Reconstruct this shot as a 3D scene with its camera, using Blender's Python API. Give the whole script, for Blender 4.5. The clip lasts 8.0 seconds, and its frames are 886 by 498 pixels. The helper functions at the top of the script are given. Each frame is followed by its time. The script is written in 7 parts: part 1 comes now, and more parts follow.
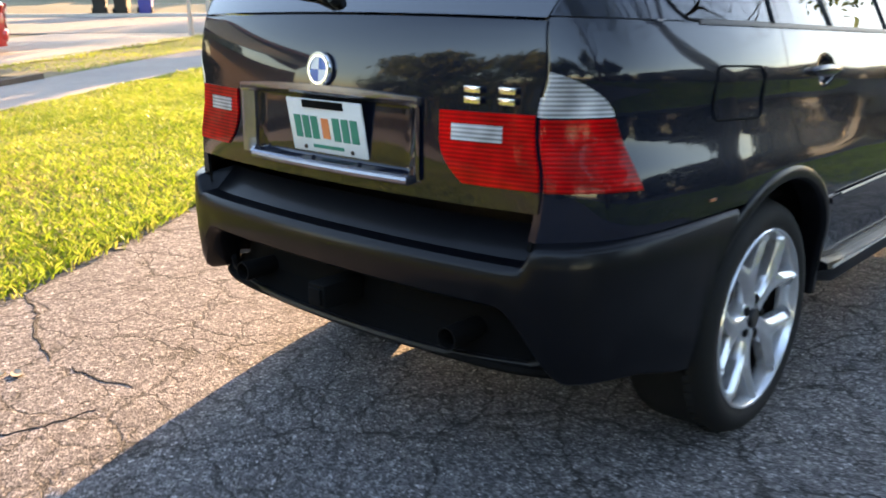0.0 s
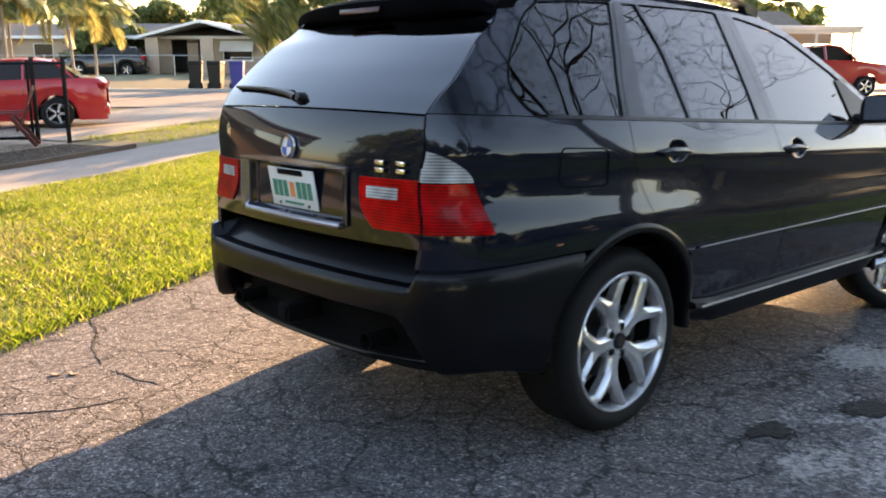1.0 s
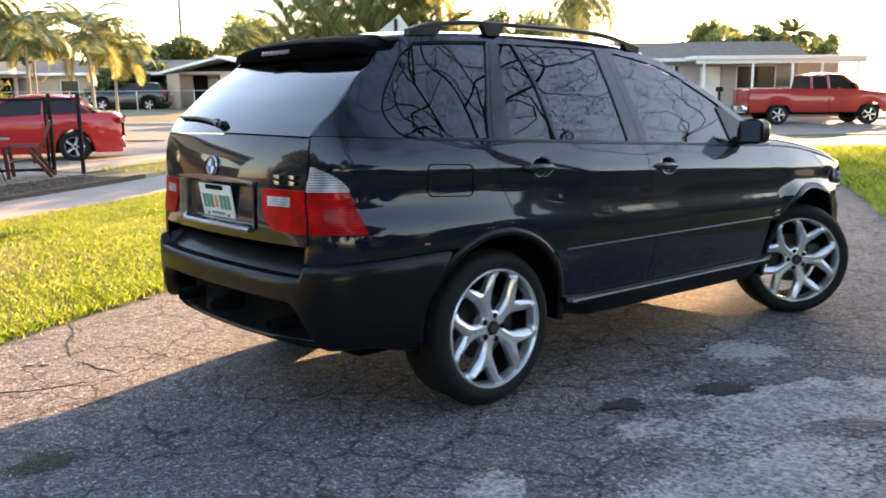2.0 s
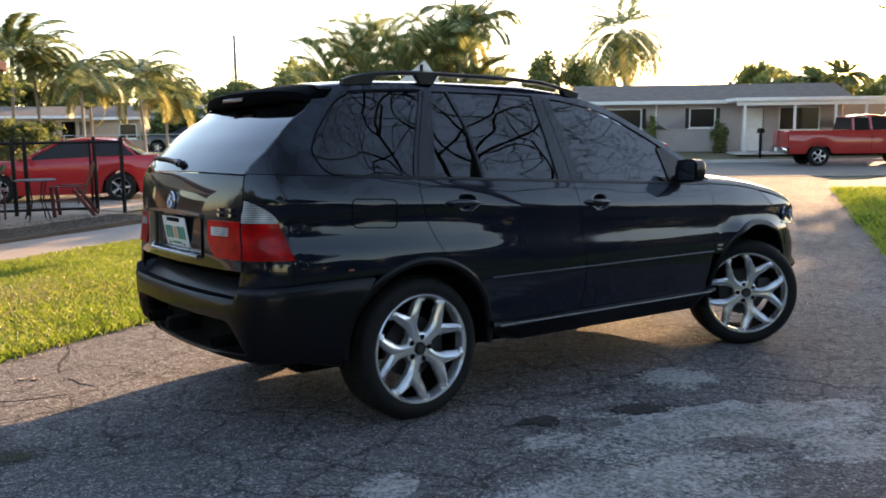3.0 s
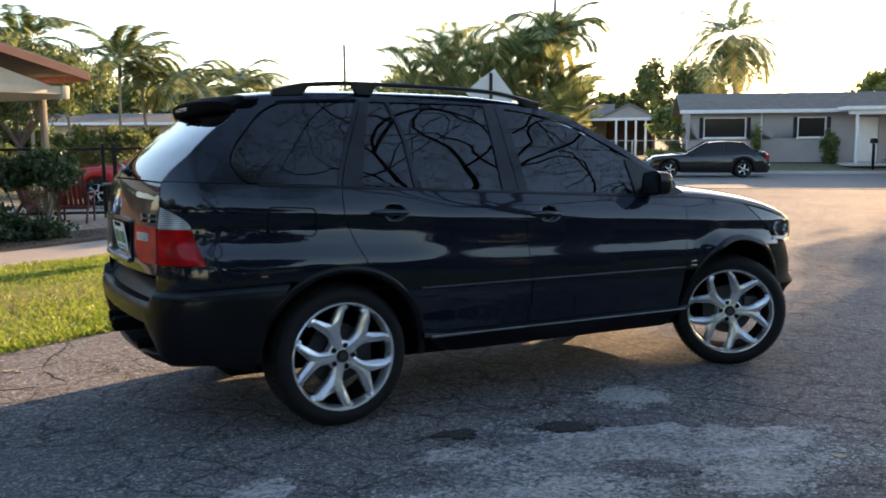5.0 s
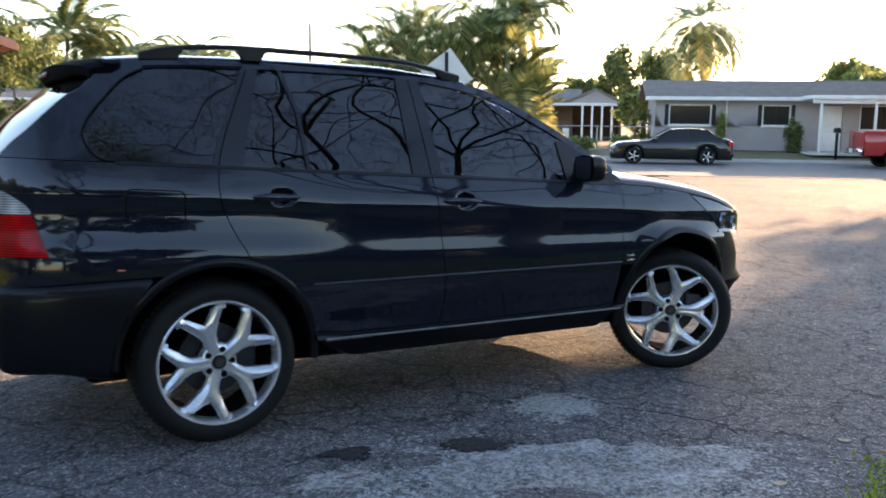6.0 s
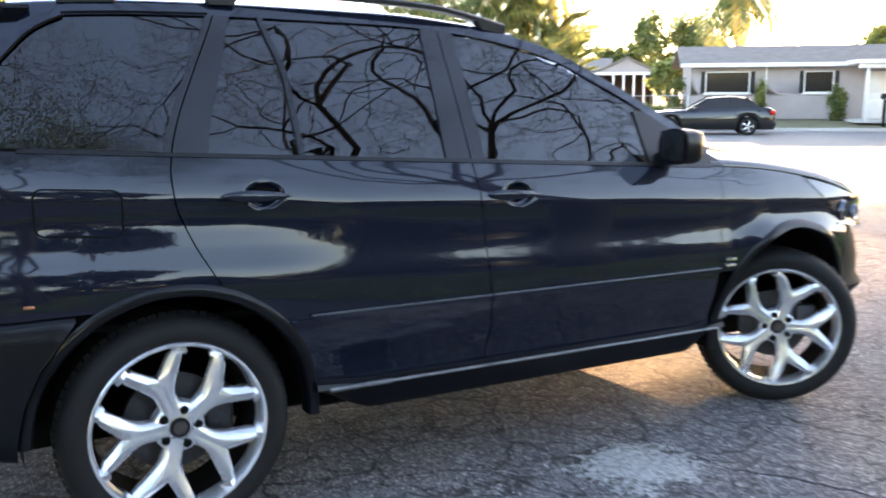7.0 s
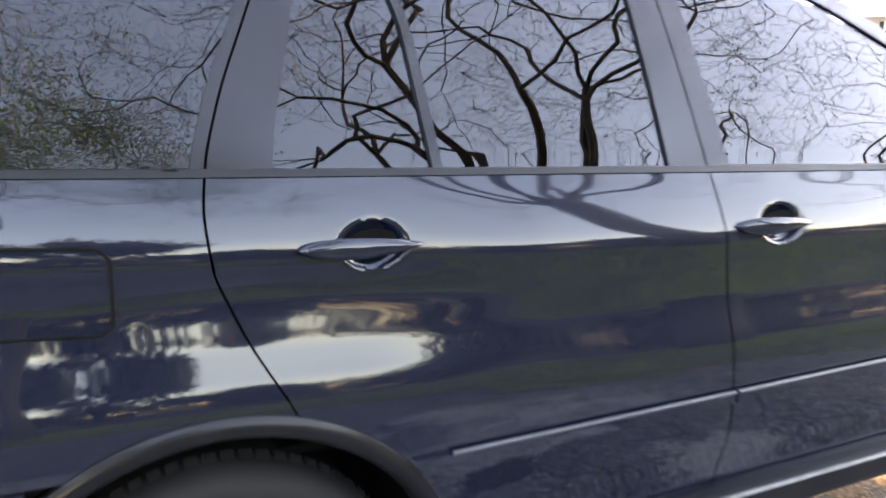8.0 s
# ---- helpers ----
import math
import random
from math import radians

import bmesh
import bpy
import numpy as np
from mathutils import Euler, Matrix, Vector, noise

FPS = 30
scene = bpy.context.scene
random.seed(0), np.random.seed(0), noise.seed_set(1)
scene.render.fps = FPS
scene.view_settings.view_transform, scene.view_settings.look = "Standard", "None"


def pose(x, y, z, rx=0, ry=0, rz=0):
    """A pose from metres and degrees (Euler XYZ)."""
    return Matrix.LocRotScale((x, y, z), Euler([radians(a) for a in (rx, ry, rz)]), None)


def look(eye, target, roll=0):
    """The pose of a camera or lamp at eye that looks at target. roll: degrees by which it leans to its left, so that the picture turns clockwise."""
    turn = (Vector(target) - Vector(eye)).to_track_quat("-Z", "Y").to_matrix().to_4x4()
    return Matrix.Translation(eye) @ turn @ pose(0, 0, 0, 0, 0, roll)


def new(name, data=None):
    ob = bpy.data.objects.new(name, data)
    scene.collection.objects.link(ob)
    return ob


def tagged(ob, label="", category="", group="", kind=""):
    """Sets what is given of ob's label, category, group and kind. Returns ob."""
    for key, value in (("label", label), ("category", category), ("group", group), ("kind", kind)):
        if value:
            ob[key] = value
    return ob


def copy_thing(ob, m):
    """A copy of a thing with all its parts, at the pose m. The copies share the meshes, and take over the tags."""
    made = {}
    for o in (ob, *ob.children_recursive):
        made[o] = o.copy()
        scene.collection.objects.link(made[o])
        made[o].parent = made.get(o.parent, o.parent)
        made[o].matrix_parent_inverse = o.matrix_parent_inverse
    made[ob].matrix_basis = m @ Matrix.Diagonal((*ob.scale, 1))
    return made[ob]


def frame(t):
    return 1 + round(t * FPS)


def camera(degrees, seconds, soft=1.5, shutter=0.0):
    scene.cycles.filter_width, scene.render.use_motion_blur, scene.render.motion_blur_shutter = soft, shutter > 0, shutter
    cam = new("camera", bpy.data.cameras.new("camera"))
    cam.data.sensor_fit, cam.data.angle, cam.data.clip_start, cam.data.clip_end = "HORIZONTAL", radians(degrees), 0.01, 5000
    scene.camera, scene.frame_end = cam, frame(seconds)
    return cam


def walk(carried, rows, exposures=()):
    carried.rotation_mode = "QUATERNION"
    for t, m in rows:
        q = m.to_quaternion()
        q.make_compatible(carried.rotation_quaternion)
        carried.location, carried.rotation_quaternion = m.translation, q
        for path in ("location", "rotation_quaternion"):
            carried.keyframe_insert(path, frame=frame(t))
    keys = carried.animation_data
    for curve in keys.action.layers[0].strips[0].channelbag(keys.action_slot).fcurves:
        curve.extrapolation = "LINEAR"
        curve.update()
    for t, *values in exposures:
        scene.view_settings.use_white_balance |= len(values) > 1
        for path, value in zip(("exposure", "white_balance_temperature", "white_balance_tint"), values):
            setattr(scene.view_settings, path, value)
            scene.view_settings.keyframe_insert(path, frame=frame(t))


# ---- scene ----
# ---- camera and its walk ----
cam = camera(53.4, 8.0, soft=1.75, shutter=0.4)
PATH = [
    # seconds, x, y, z, yaw, pitch, roll
    (0.0, -2.482, -1.865, 1.393, -47.43, -17.39, -0.01),
    (0.5, -2.618, -2.401, 1.456, -43.59, -15.34, -0.91),
    (1.0, -2.716, -2.861, 1.505, -41.90, -12.76, -0.09),
    (1.5, -2.701, -3.303, 1.513, -40.73, -11.73, 0.39),
    (2.0, -2.721, -3.732, 1.511, -40.28, -10.73, 0.51),
    (2.2, -2.713, -3.896, 1.515, -39.71, -10.06, 0.58),
    (3.3, -2.427, -4.599, 1.511, -35.63, -7.73, 0.90),
    (3.5, -2.388, -4.689, 1.521, -34.77, -7.79, 1.08),
    (4.0, -2.274, -4.920, 1.550, -30.99, -7.49, 1.10),
    (4.2, -2.157, -4.989, 1.544, -29.66, -7.49, 0.92),
    (5.5, -1.425, -4.912, 1.498, -29.55, -7.54, 0.09),
    (6.0, -1.127, -4.635, 1.479, -31.35, -8.53, -0.61),
    (6.5, -0.839, -4.141, 1.470, -32.01, -9.69, -0.05),
    (7.0, -0.577, -3.599, 1.442, -29.61, -10.23, 0.35),
    (7.5, -0.424, -2.935, 1.505, -26.29, -12.30, -0.02),
    (8.0, -0.256, -2.275, 1.456, -26.79, -13.17, 0.44),
]
EXPOSURES = [(0.0, 2.74, 6900, 17), (1.0, 2.38, 7300, 20), (2.0, 2.60, 7150, 20.5), (3.5, 1.62, 6600, 15), (4.2, 1.61, 6450, 14.5), (5.5, 1.93, 6250, 15), (6.0, 2.19, 6300, 17), (6.5, 2.85, 6600, 20), (7.0, 3.47, 7000, 21), (7.5, 4.47, 8250, 27), (8.0, 4.70, 8450, 28)]


def aim(x, y, z, yaw, pitch, roll):
    """Camera pose from yaw, pitch and roll about its own axis."""
    return pose(x, y, z, 0, 0, yaw) @ pose(0, 0, 0, 90 + pitch) @ pose(0, 0, 0, 0, 0, -roll)


walk(cam, [(t, aim(*row)) for t, *row in PATH], EXPOSURES)

# ---- light ----
SUN_AZ, SUN_EL = radians(23.8), radians(12.6)
world = bpy.data.worlds.new("sky")
scene.world = world
world.use_nodes = True
wt = world.node_tree
sky = wt.nodes.new("ShaderNodeTexSky")
sky.sky_type, sky.sun_disc = "NISHITA", False
sky.sun_elevation, sky.sun_rotation = SUN_EL, math.pi / 2 - SUN_AZ
sky.air_density, sky.dust_density, sky.ozone_density = 1.0, 0.8, 1.0
wt.links.new(sky.outputs["Color"], wt.nodes["Background"].inputs["Color"])
wt.nodes["Background"].inputs["Strength"].default_value = 0.15
sun = new("sun", bpy.data.lights.new("sun", "SUN"))
sun.data.energy, sun.data.angle, sun.data.color = 5.0, radians(0.6), (1.0, 0.64, 0.33)
sun.matrix_world = look((math.cos(SUN_EL) * math.cos(SUN_AZ) * 60, math.cos(SUN_EL) * math.sin(SUN_AZ) * 60, math.sin(SUN_EL) * 60), (0, 0, 0))

# ---- materials ----
def material(name, color=(0.5, 0.5, 0.5), rough=0.5, metal=0.0, **more):
    """A node material. Returns it with its tree and its Principled node."""
    m = bpy.data.materials.new(name)
    m.use_nodes = True
    b = m.node_tree.nodes["Principled BSDF"]
    b.inputs["Base Color"].default_value = (*color, 1)
    b.inputs["Roughness"].default_value = rough
    b.inputs["Metallic"].default_value = metal
    for key, value in more.items():
        b.inputs[key.replace("_", " ")].default_value = value
    return m, m.node_tree, b


def node(tree, kind, **inputs):
    n = tree.nodes.new("ShaderNode" + kind)
    for key, value in inputs.items():
        n.inputs[key.replace("_", " ")].default_value = value
    return n


def coords(tree, scale=(1, 1, 1), which="Object"):
    tc = node(tree, "TexCoord")
    mp = node(tree, "Mapping")
    mp.inputs["Scale"].default_value = scale
    tree.links.new(tc.outputs[which], mp.inputs["Vector"])
    return mp.outputs["Vector"]


def ramp(tree, fac, stops):
    r = node(tree, "ValToRGB")
    els = r.color_ramp.elements
    while len(els) < len(stops):
        els.new(0.5)
    for e, (p, c) in zip(els, stops):
        e.position, e.color = p, (*c, 1) if len(c) == 3 else c
    tree.links.new(fac, r.inputs["Fac"])
    return r.outputs["Color"]


def noise_tex(tree, vec, scale, detail=4.0, rough=0.6, distortion=0.0):
    n = node(tree, "TexNoise", Scale=scale, Detail=detail, Roughness=rough, Distortion=distortion)
    tree.links.new(vec, n.inputs["Vector"])
    return n.outputs["Fac"]


def mix(tree, fac, a, b, mode="MIX"):
    m = tree.nodes.new("ShaderNodeMix")
    m.data_type, m.blend_type = "RGBA", mode
    for sock, v in ((m.inputs[0], fac), (m.inputs[6], a), (m.inputs[7], b)):
        if isinstance(v, (int, float)):
            sock.default_value = v
        elif isinstance(v, tuple):
            sock.default_value = (*v, 1)
        else:
            tree.links.new(v, sock)
    return m.outputs[2]


def bump(tree, b, height, strength=0.3, dist=0.01):
    bp = node(tree, "Bump", Strength=strength, Distance=dist)
    tree.links.new(height, bp.inputs["Height"])
    tree.links.new(bp.outputs["Normal"], b.inputs["Normal"])
    return bp


def plain(name, c1, c2, scale=6.0, rough=0.6, metal=0.0, bumps=0.15, fine=60.0, which="Object", **more):
    """A surface that varies between two colours at a large and a small scale."""
    m, t, b = material(name, c1, rough, metal, **more)
    v = coords(t, which=which)
    big, small = noise_tex(t, v, scale, 5), noise_tex(t, v, fine, 3)
    a = mix(t, 0.35, big, small)
    t.links.new(ramp(t, a, [(0.3, c1), (0.7, c2)]), b.inputs["Base Color"])
    rr = node(t, "MapRange", To_Min=max(rough - 0.08, 0.02), To_Max=min(rough + 0.1, 1))
    t.links.new(big, rr.inputs["Value"])
    t.links.new(rr.outputs["Result"], b.inputs["Roughness"])
    if bumps:
        bump(t, b, small, bumps, 0.004)
    return m


def car_paint(name, color, rough=0.35, spec=0.3):
    m, t, b = material(name, color, rough, 0.0, Coat_Weight=1.0, Coat_Roughness=0.02, Coat_IOR=1.52, Specular_IOR_Level=spec)
    v = coords(t)
    flake = noise_tex(t, v, 1400.0, 1)
    dust = noise_tex(t, v, 3.0, 5)
    c = mix(t, ramp(t, flake, [(0.45, (0, 0, 0)), (0.8, (0.35, 0.35, 0.35))]), color, tuple(min(k * 2.5, 1) for k in color))
    t.links.new(c, b.inputs["Base Color"])
    rr = node(t, "MapRange", To_Min=0.02, To_Max=0.075)
    t.links.new(dust, rr.inputs["Value"])
    t.links.new(rr.outputs["Result"], b.inputs["Coat Roughness"])
    return m


PAINT = car_paint("navy_paint", (0.0021, 0.0040, 0.0105), 0.4, 0.06)
BODY_PLASTIC = plain("bumper_paint", (0.0011, 0.0014, 0.0026), (0.0026, 0.0029, 0.0046), 4, 0.45, bumps=0.03, fine=300, Coat_Weight=0.28, Coat_Roughness=0.16, Specular_IOR_Level=0.12)
TRIM = plain("black_trim", (0.003, 0.003, 0.0035), (0.007, 0.007, 0.008), 8, 0.38, bumps=0.06, fine=250, Specular_IOR_Level=0.3)
RUBBER = plain("tyre_rubber", (0.0035, 0.0035, 0.0035), (0.010, 0.0095, 0.009), 9, 0.75, bumps=0.15, fine=180, Specular_IOR_Level=0.3)
PILLAR = plain("gloss_black_trim", (0.004, 0.004, 0.0045), (0.010, 0.010, 0.011), 5, 0.12, bumps=0.01, fine=250, Specular_IOR_Level=0.5)
SPOILER = plain("spoiler_plastic", (0.0012, 0.0014, 0.0022), (0.0025, 0.0027, 0.0036), 5, 0.75, bumps=0.05, fine=200, Specular_IOR_Level=0.03)
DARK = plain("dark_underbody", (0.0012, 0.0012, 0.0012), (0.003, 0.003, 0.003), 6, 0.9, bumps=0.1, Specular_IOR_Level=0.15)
ALLOY = plain("brushed_alloy", (0.60, 0.605, 0.62), (0.76, 0.765, 0.78), 7, 0.22, 0.75, bumps=0.02, fine=200)
ALLOY_DARK = plain("rim_barrel_metal", (0.03, 0.03, 0.033), (0.07, 0.07, 0.075), 7, 0.5, 0.8, bumps=0.03)
CHROME = plain("chrome", (0.75, 0.76, 0.78), (0.85, 0.86, 0.88), 5, 0.10, 1.0, bumps=0.0)
STEEL = plain("brake_steel", (0.05, 0.047, 0.045), (0.10, 0.092, 0.085), 20, 0.5, 0.8, bumps=0.1)


def glass(name, color, rough=0.0, ior=1.5):
    m, t, b = material(name, color, rough, 0.0, Transmission_Weight=1.0, IOR=ior)
    return m


TINT = glass("tinted_glass", (0.010, 0.010, 0.011), 0.0, 1.62)
TINT_REAR = glass("tinted_rear_glass", (0.010, 0.010, 0.011), 0.0, 2.3)
WINDSCREEN = glass("windscreen_glass", (0.25, 0.28, 0.27))
def lens_material(name, color, emit=0.0, scale=30.0):
    m, t, b = material(name, color, 0.3, 0.0, Coat_Weight=0.25, Coat_Roughness=0.03, Specular_IOR_Level=0.08)
    v = coords(t, (1, 1, 1))
    w = node(t, "TexWave", Scale=scale, Distortion=0.0)
    w.bands_direction = "Z"
    t.links.new(v, w.inputs["Vector"])
    n = noise_tex(t, v, 8.0, 2)
    a = mix(t, 0.22, n, w.outputs["Fac"])
    t.links.new(ramp(t, a, [(0.34, tuple(0.30 * k for k in color)), (0.54, tuple(0.8 * k for k in color)), (0.72, tuple(min(1.0, 1.4 * k) for k in color))]), b.inputs["Base Color"])
    bump(t, b, w.outputs["Fac"], 0.12, 0.003)
    return m


RED_LENS = lens_material("red_lens", (0.55, 0.0015, 0.003))
CLEAR_LENS = lens_material("clear_lens", (0.55, 0.54, 0.52))
PLATE_WHITE = plain("plate_paint", (0.70, 0.72, 0.70), (0.80, 0.81, 0.78), 14, 0.4, bumps=0.0)
GREEN_INK = plain("green_ink", (0.02, 0.20, 0.13), (0.03, 0.26, 0.17), 14, 0.5, bumps=0.0)
ORANGE_INK = plain("orange_ink", (0.75, 0.20, 0.06), (0.8, 0.28, 0.1), 14, 0.5, bumps=0.0)
BLUE_ENAMEL = plain("blue_enamel", (0.02, 0.09, 0.35), (0.03, 0.12, 0.42), 14, 0.25, bumps=0.0)

# ---- ground ----
SLOPE = 1.87  # degrees
TILT_AZ, TILT = radians(50), math.tan(radians(SLOPE))
LOT_AZ, ROAD_AZ = radians(32.3), radians(49.6)


def height(x, y):
    """The drive falls a little towards the road, then runs level."""
    s = x * math.cos(TILT_AZ) + y * math.sin(TILT_AZ)
    s = max(s, -14.0)
    if s < 2:
        return -TILT * s
    t = min((s - 2) / 10, 1)
    return -TILT * 2 - TILT * 10 * (t - t * t / 2)


def lot(u, v):
    """From along the drive and across it to x, y."""
    return 0.098 + 0.927 * u - 0.461 * v, -0.138 + 0.586 * u + 0.883 * v


def road(w, q):
    """From across the road and along it to x, y."""
    return 0.198 + 0.691 * w - 0.763 * q, 0.262 + 0.837 * w + 0.650 * q


def yard(x, y):
    """From the side yard's own axes to x, y."""
    return 0.184 + 1.021 * x + 0.093 * y, 0.232 - 0.028 * x + 1.062 * y


def mesh_object(name, bm, mat, parent=None, label="", sharp=35):
    me = bpy.data.meshes.new(name)
    bm.to_mesh(me)
    bm.free()
    me.polygons.foreach_set("use_smooth", [True] * len(me.polygons))
    me.set_sharp_from_angle(angle=radians(sharp))
    me.materials.append(mat)
    ob = new(name, me)
    if parent:
        ob.parent = parent
    return tagged(ob, label)


def part(name, bm, mat, parent, label=""):
    return mesh_object(name, bm, mat, parent, label)


def thing(name, m, label, category, group="", kind=""):
    """An Empty at a thing's base."""
    ob = new(name)
    ob.empty_display_size = 0.2
    ob.matrix_world = m
    return tagged(ob, label, category, group, kind)


def sheet(name, place, us, vs, mat, lift, label, category="ground", rag=0.0, deep=0.0):
    """A strip of ground over two ranges, that follows the fall of the land. rag: how uneven its edges are; deep: its edge's depth."""
    bm = bmesh.new()
    rows = []
    for i, u in enumerate(us):
        row = []
        for j, v in enumerate(vs):
            edge = (j in (0, len(vs) - 1)) or (i in (0, len(us) - 1))
            du = dv = 0.0
            if rag and edge:
                dv = rag * noise.noise((u * 1.7, v * 0.3, 3.1)) + 0.5 * rag * noise.noise((u * 6.0, v, 1.0))
            x, y = place(u + du, v + dv)
            row.append(bm.verts.new((x, y, height(x, y) + lift)))
        rows.append(row)
    for a, b in zip(rows, rows[1:]):
        for j in range(len(vs) - 1):
            bm.faces.new((a[j], b[j], b[j + 1], a[j + 1]))
    if deep:
        ring = [e for e in bm.edges if e.is_boundary]
        ext = bmesh.ops.extrude_edge_only(bm, edges=ring)
        for v in (g for g in ext["geom"] if isinstance(g, bmesh.types.BMVert)):
            v.co.z -= deep
    bmesh.ops.recalc_face_normals(bm, faces=bm.faces)
    if sum(f.normal.z for f in bm.faces) < 0:
        bmesh.ops.reverse_faces(bm, faces=bm.faces)
    return tagged(mesh_object(name, bm, mat), label, category, kind="structure")


def span(a, b, step):
    n = max(1, round((b - a) / step))
    return [a + (b - a) * i / n for i in range(n + 1)]


def ground_material(name, stops, scale, grain, bumps=0.5, rough=0.9, dist=0.01):
    m, t, b = material(name, stops[0][1], rough)
    v = coords(t)
    big, mid, small = noise_tex(t, v, scale, 6), noise_tex(t, v, scale * 7, 4), noise_tex(t, v, grain, 3, 0.7)
    a = mix(t, 0.5, mix(t, 0.4, big, mid), small)
    t.links.new(ramp(t, a, stops), b.inputs["Base Color"])
    bump(t, b, small, bumps, dist)
    return m


def asphalt_material(name):
    """Old sun-bleached asphalt: stones in a dark binder, a net of cracks, worn pale and dark patches."""
    m, t, b = material(name, (0.15, 0.14, 0.13), 0.92)
    v = coords(t)
    vor = node(t, "TexVoronoi", Scale=135.0)
    t.links.new(v, vor.inputs["Vector"])
    stones = ramp(t, vor.outputs["Color"], [(0.0, (0.026, 0.025, 0.023)), (0.45, (0.098, 0.091, 0.085)), (0.75, (0.185, 0.174, 0.162)), (1.0, (0.43, 0.41, 0.385))])
    pebble = node(t, "TexVoronoi", Scale=66.0)
    t.links.new(v, pebble.inputs["Vector"])
    stones = mix(t, 0.8, stones, ramp(t, pebble.outputs["Color"], [(0.05, (0.40, 0.40, 0.40)), (0.6, (0.97, 0.97, 0.97)), (0.95, (1.9, 1.86, 1.8))]), "MULTIPLY")
    big = noise_tex(t, v, 0.55, 7, 0.6)
    tone = ramp(t, big, [(0.3, (0.72, 0.70, 0.68)), (0.55, (1.0, 0.98, 0.95)), (0.75, (1.25, 1.2, 1.13))])
    c = mix(t, 1.0, mix(t, 1.0, stones, tone, "MULTIPLY"), (0.95, 1.0, 1.13), "MULTIPLY")
    fine = noise_tex(t, v, 17.0, 6, 0.78)
    c = mix(t, 0.85, c, ramp(t, fine, [(0.32, (0.60, 0.60, 0.60)), (0.66, (1.3, 1.28, 1.25))]), "MULTIPLY")
    # cracks: bent cells at two sizes, kept only in places
    warp = node(t, "TexNoise", Scale=3.0, Detail=5.0, Roughness=0.65)
    t.links.new(v, warp.inputs["Vector"])
    warp2 = node(t, "TexNoise", Scale=22.0, Detail=4.0, Roughness=0.7)
    t.links.new(v, warp2.inputs["Vector"])
    wv = mix(t, 0.045, mix(t, 0.26, v, warp.outputs["Color"], "ADD"), warp2.outputs["Color"], "ADD")
    lines = []
    for scale, width in ((1.7, 0.008), (4.6, 0.014)):
        cell = node(t, "TexVoronoi", Scale=scale)
        cell.feature = "DISTANCE_TO_EDGE"
        t.links.new(wv, cell.inputs["Vector"])
        lines.append(ramp(t, cell.outputs["Distance"], [(0.0, (1, 1, 1)), (width, (0.5, 0.5, 0.5)), (width * 2.2, (0, 0, 0))]))
    keep = ramp(t, noise_tex(t, v, 0.9, 4), [(0.34, (0, 0, 0)), (0.48, (1, 1, 1))])
    crack = mix(t, 1.0, lines[0], mix(t, 1.0, lines[1], keep, "MULTIPLY"), "ADD")
    c = mix(t, mix(t, 1.0, crack, (1.0, 1.0, 1.0), "MULTIPLY"), c, (0.010, 0.0095, 0.009))
    t.links.new(c, b.inputs["Base Color"])
    h = mix(t, 1.0, mix(t, 0.5, vor.outputs["Distance"], fine), mix(t, 1.0, crack, (0.9, 0.9, 0.9), "MULTIPLY"), "SUBTRACT")
    bump(t, b, h, 0.55, 0.012)
    return m


def ring_box(bm, size, m, bevel=0.0, seg=2):
    """A box of that size at the pose m, its edges rounded."""
    r = bmesh.ops.create_cube(bm, size=1.0)
    bmesh.ops.scale(bm, vec=size, verts=r["verts"])
    if bevel:
        r2 = bmesh.ops.bevel(bm, geom=list({e for v in r["verts"] for e in v.link_edges}), offset=bevel, segments=seg, profile=0.5, affect="EDGES")
        vs = list({v for f in r2["faces"] for v in f.verts} | {v for v in r["verts"] if v.is_valid})
    else:
        vs = r["verts"]
    bmesh.ops.transform(bm, matrix=m, verts=vs)
    return vs


def box(size, m, bevel=0.0, seg=2):
    bm = bmesh.new()
    ring_box(bm, size, m, bevel, seg)
    return bm


def lathe(profile, axis_m, n=48, closed=False, caps=True):
    """A turned shape: profile of (radius, height) points, round the local z."""
    bm = bmesh.new()
    pts = [[axis_m @ Vector((r * math.cos(2 * math.pi * i / n), r * math.sin(2 * math.pi * i / n), h)) for i in range(n)] for r, h in profile]
    rows = [[bm.verts.new(p) for p in row] for row in pts]
    pairs = list(zip(rows, rows[1:])) + ([(rows[-1], rows[0])] if closed else [])
    for a, b in pairs:
        for i in range(n):
            j = (i + 1) % n
            bm.faces.new((a[i], a[j], b[j], b[i]))
    if caps and not closed:
        for row in (rows[0], rows[-1]):
            if (row[0].co - row[n // 2].co).length > 1e-5:
                bm.faces.new(row)
    bmesh.ops.remove_doubles(bm, verts=bm.verts, dist=1e-6)
    bmesh.ops.recalc_face_normals(bm, faces=bm.faces)
    return bm


def tube(points, radius, n=8, caps=True):
    """A round bar along points; radius a number or a list."""
    bm = bmesh.new()
    add_tube(bm, points, radius, n, caps)
    return bm


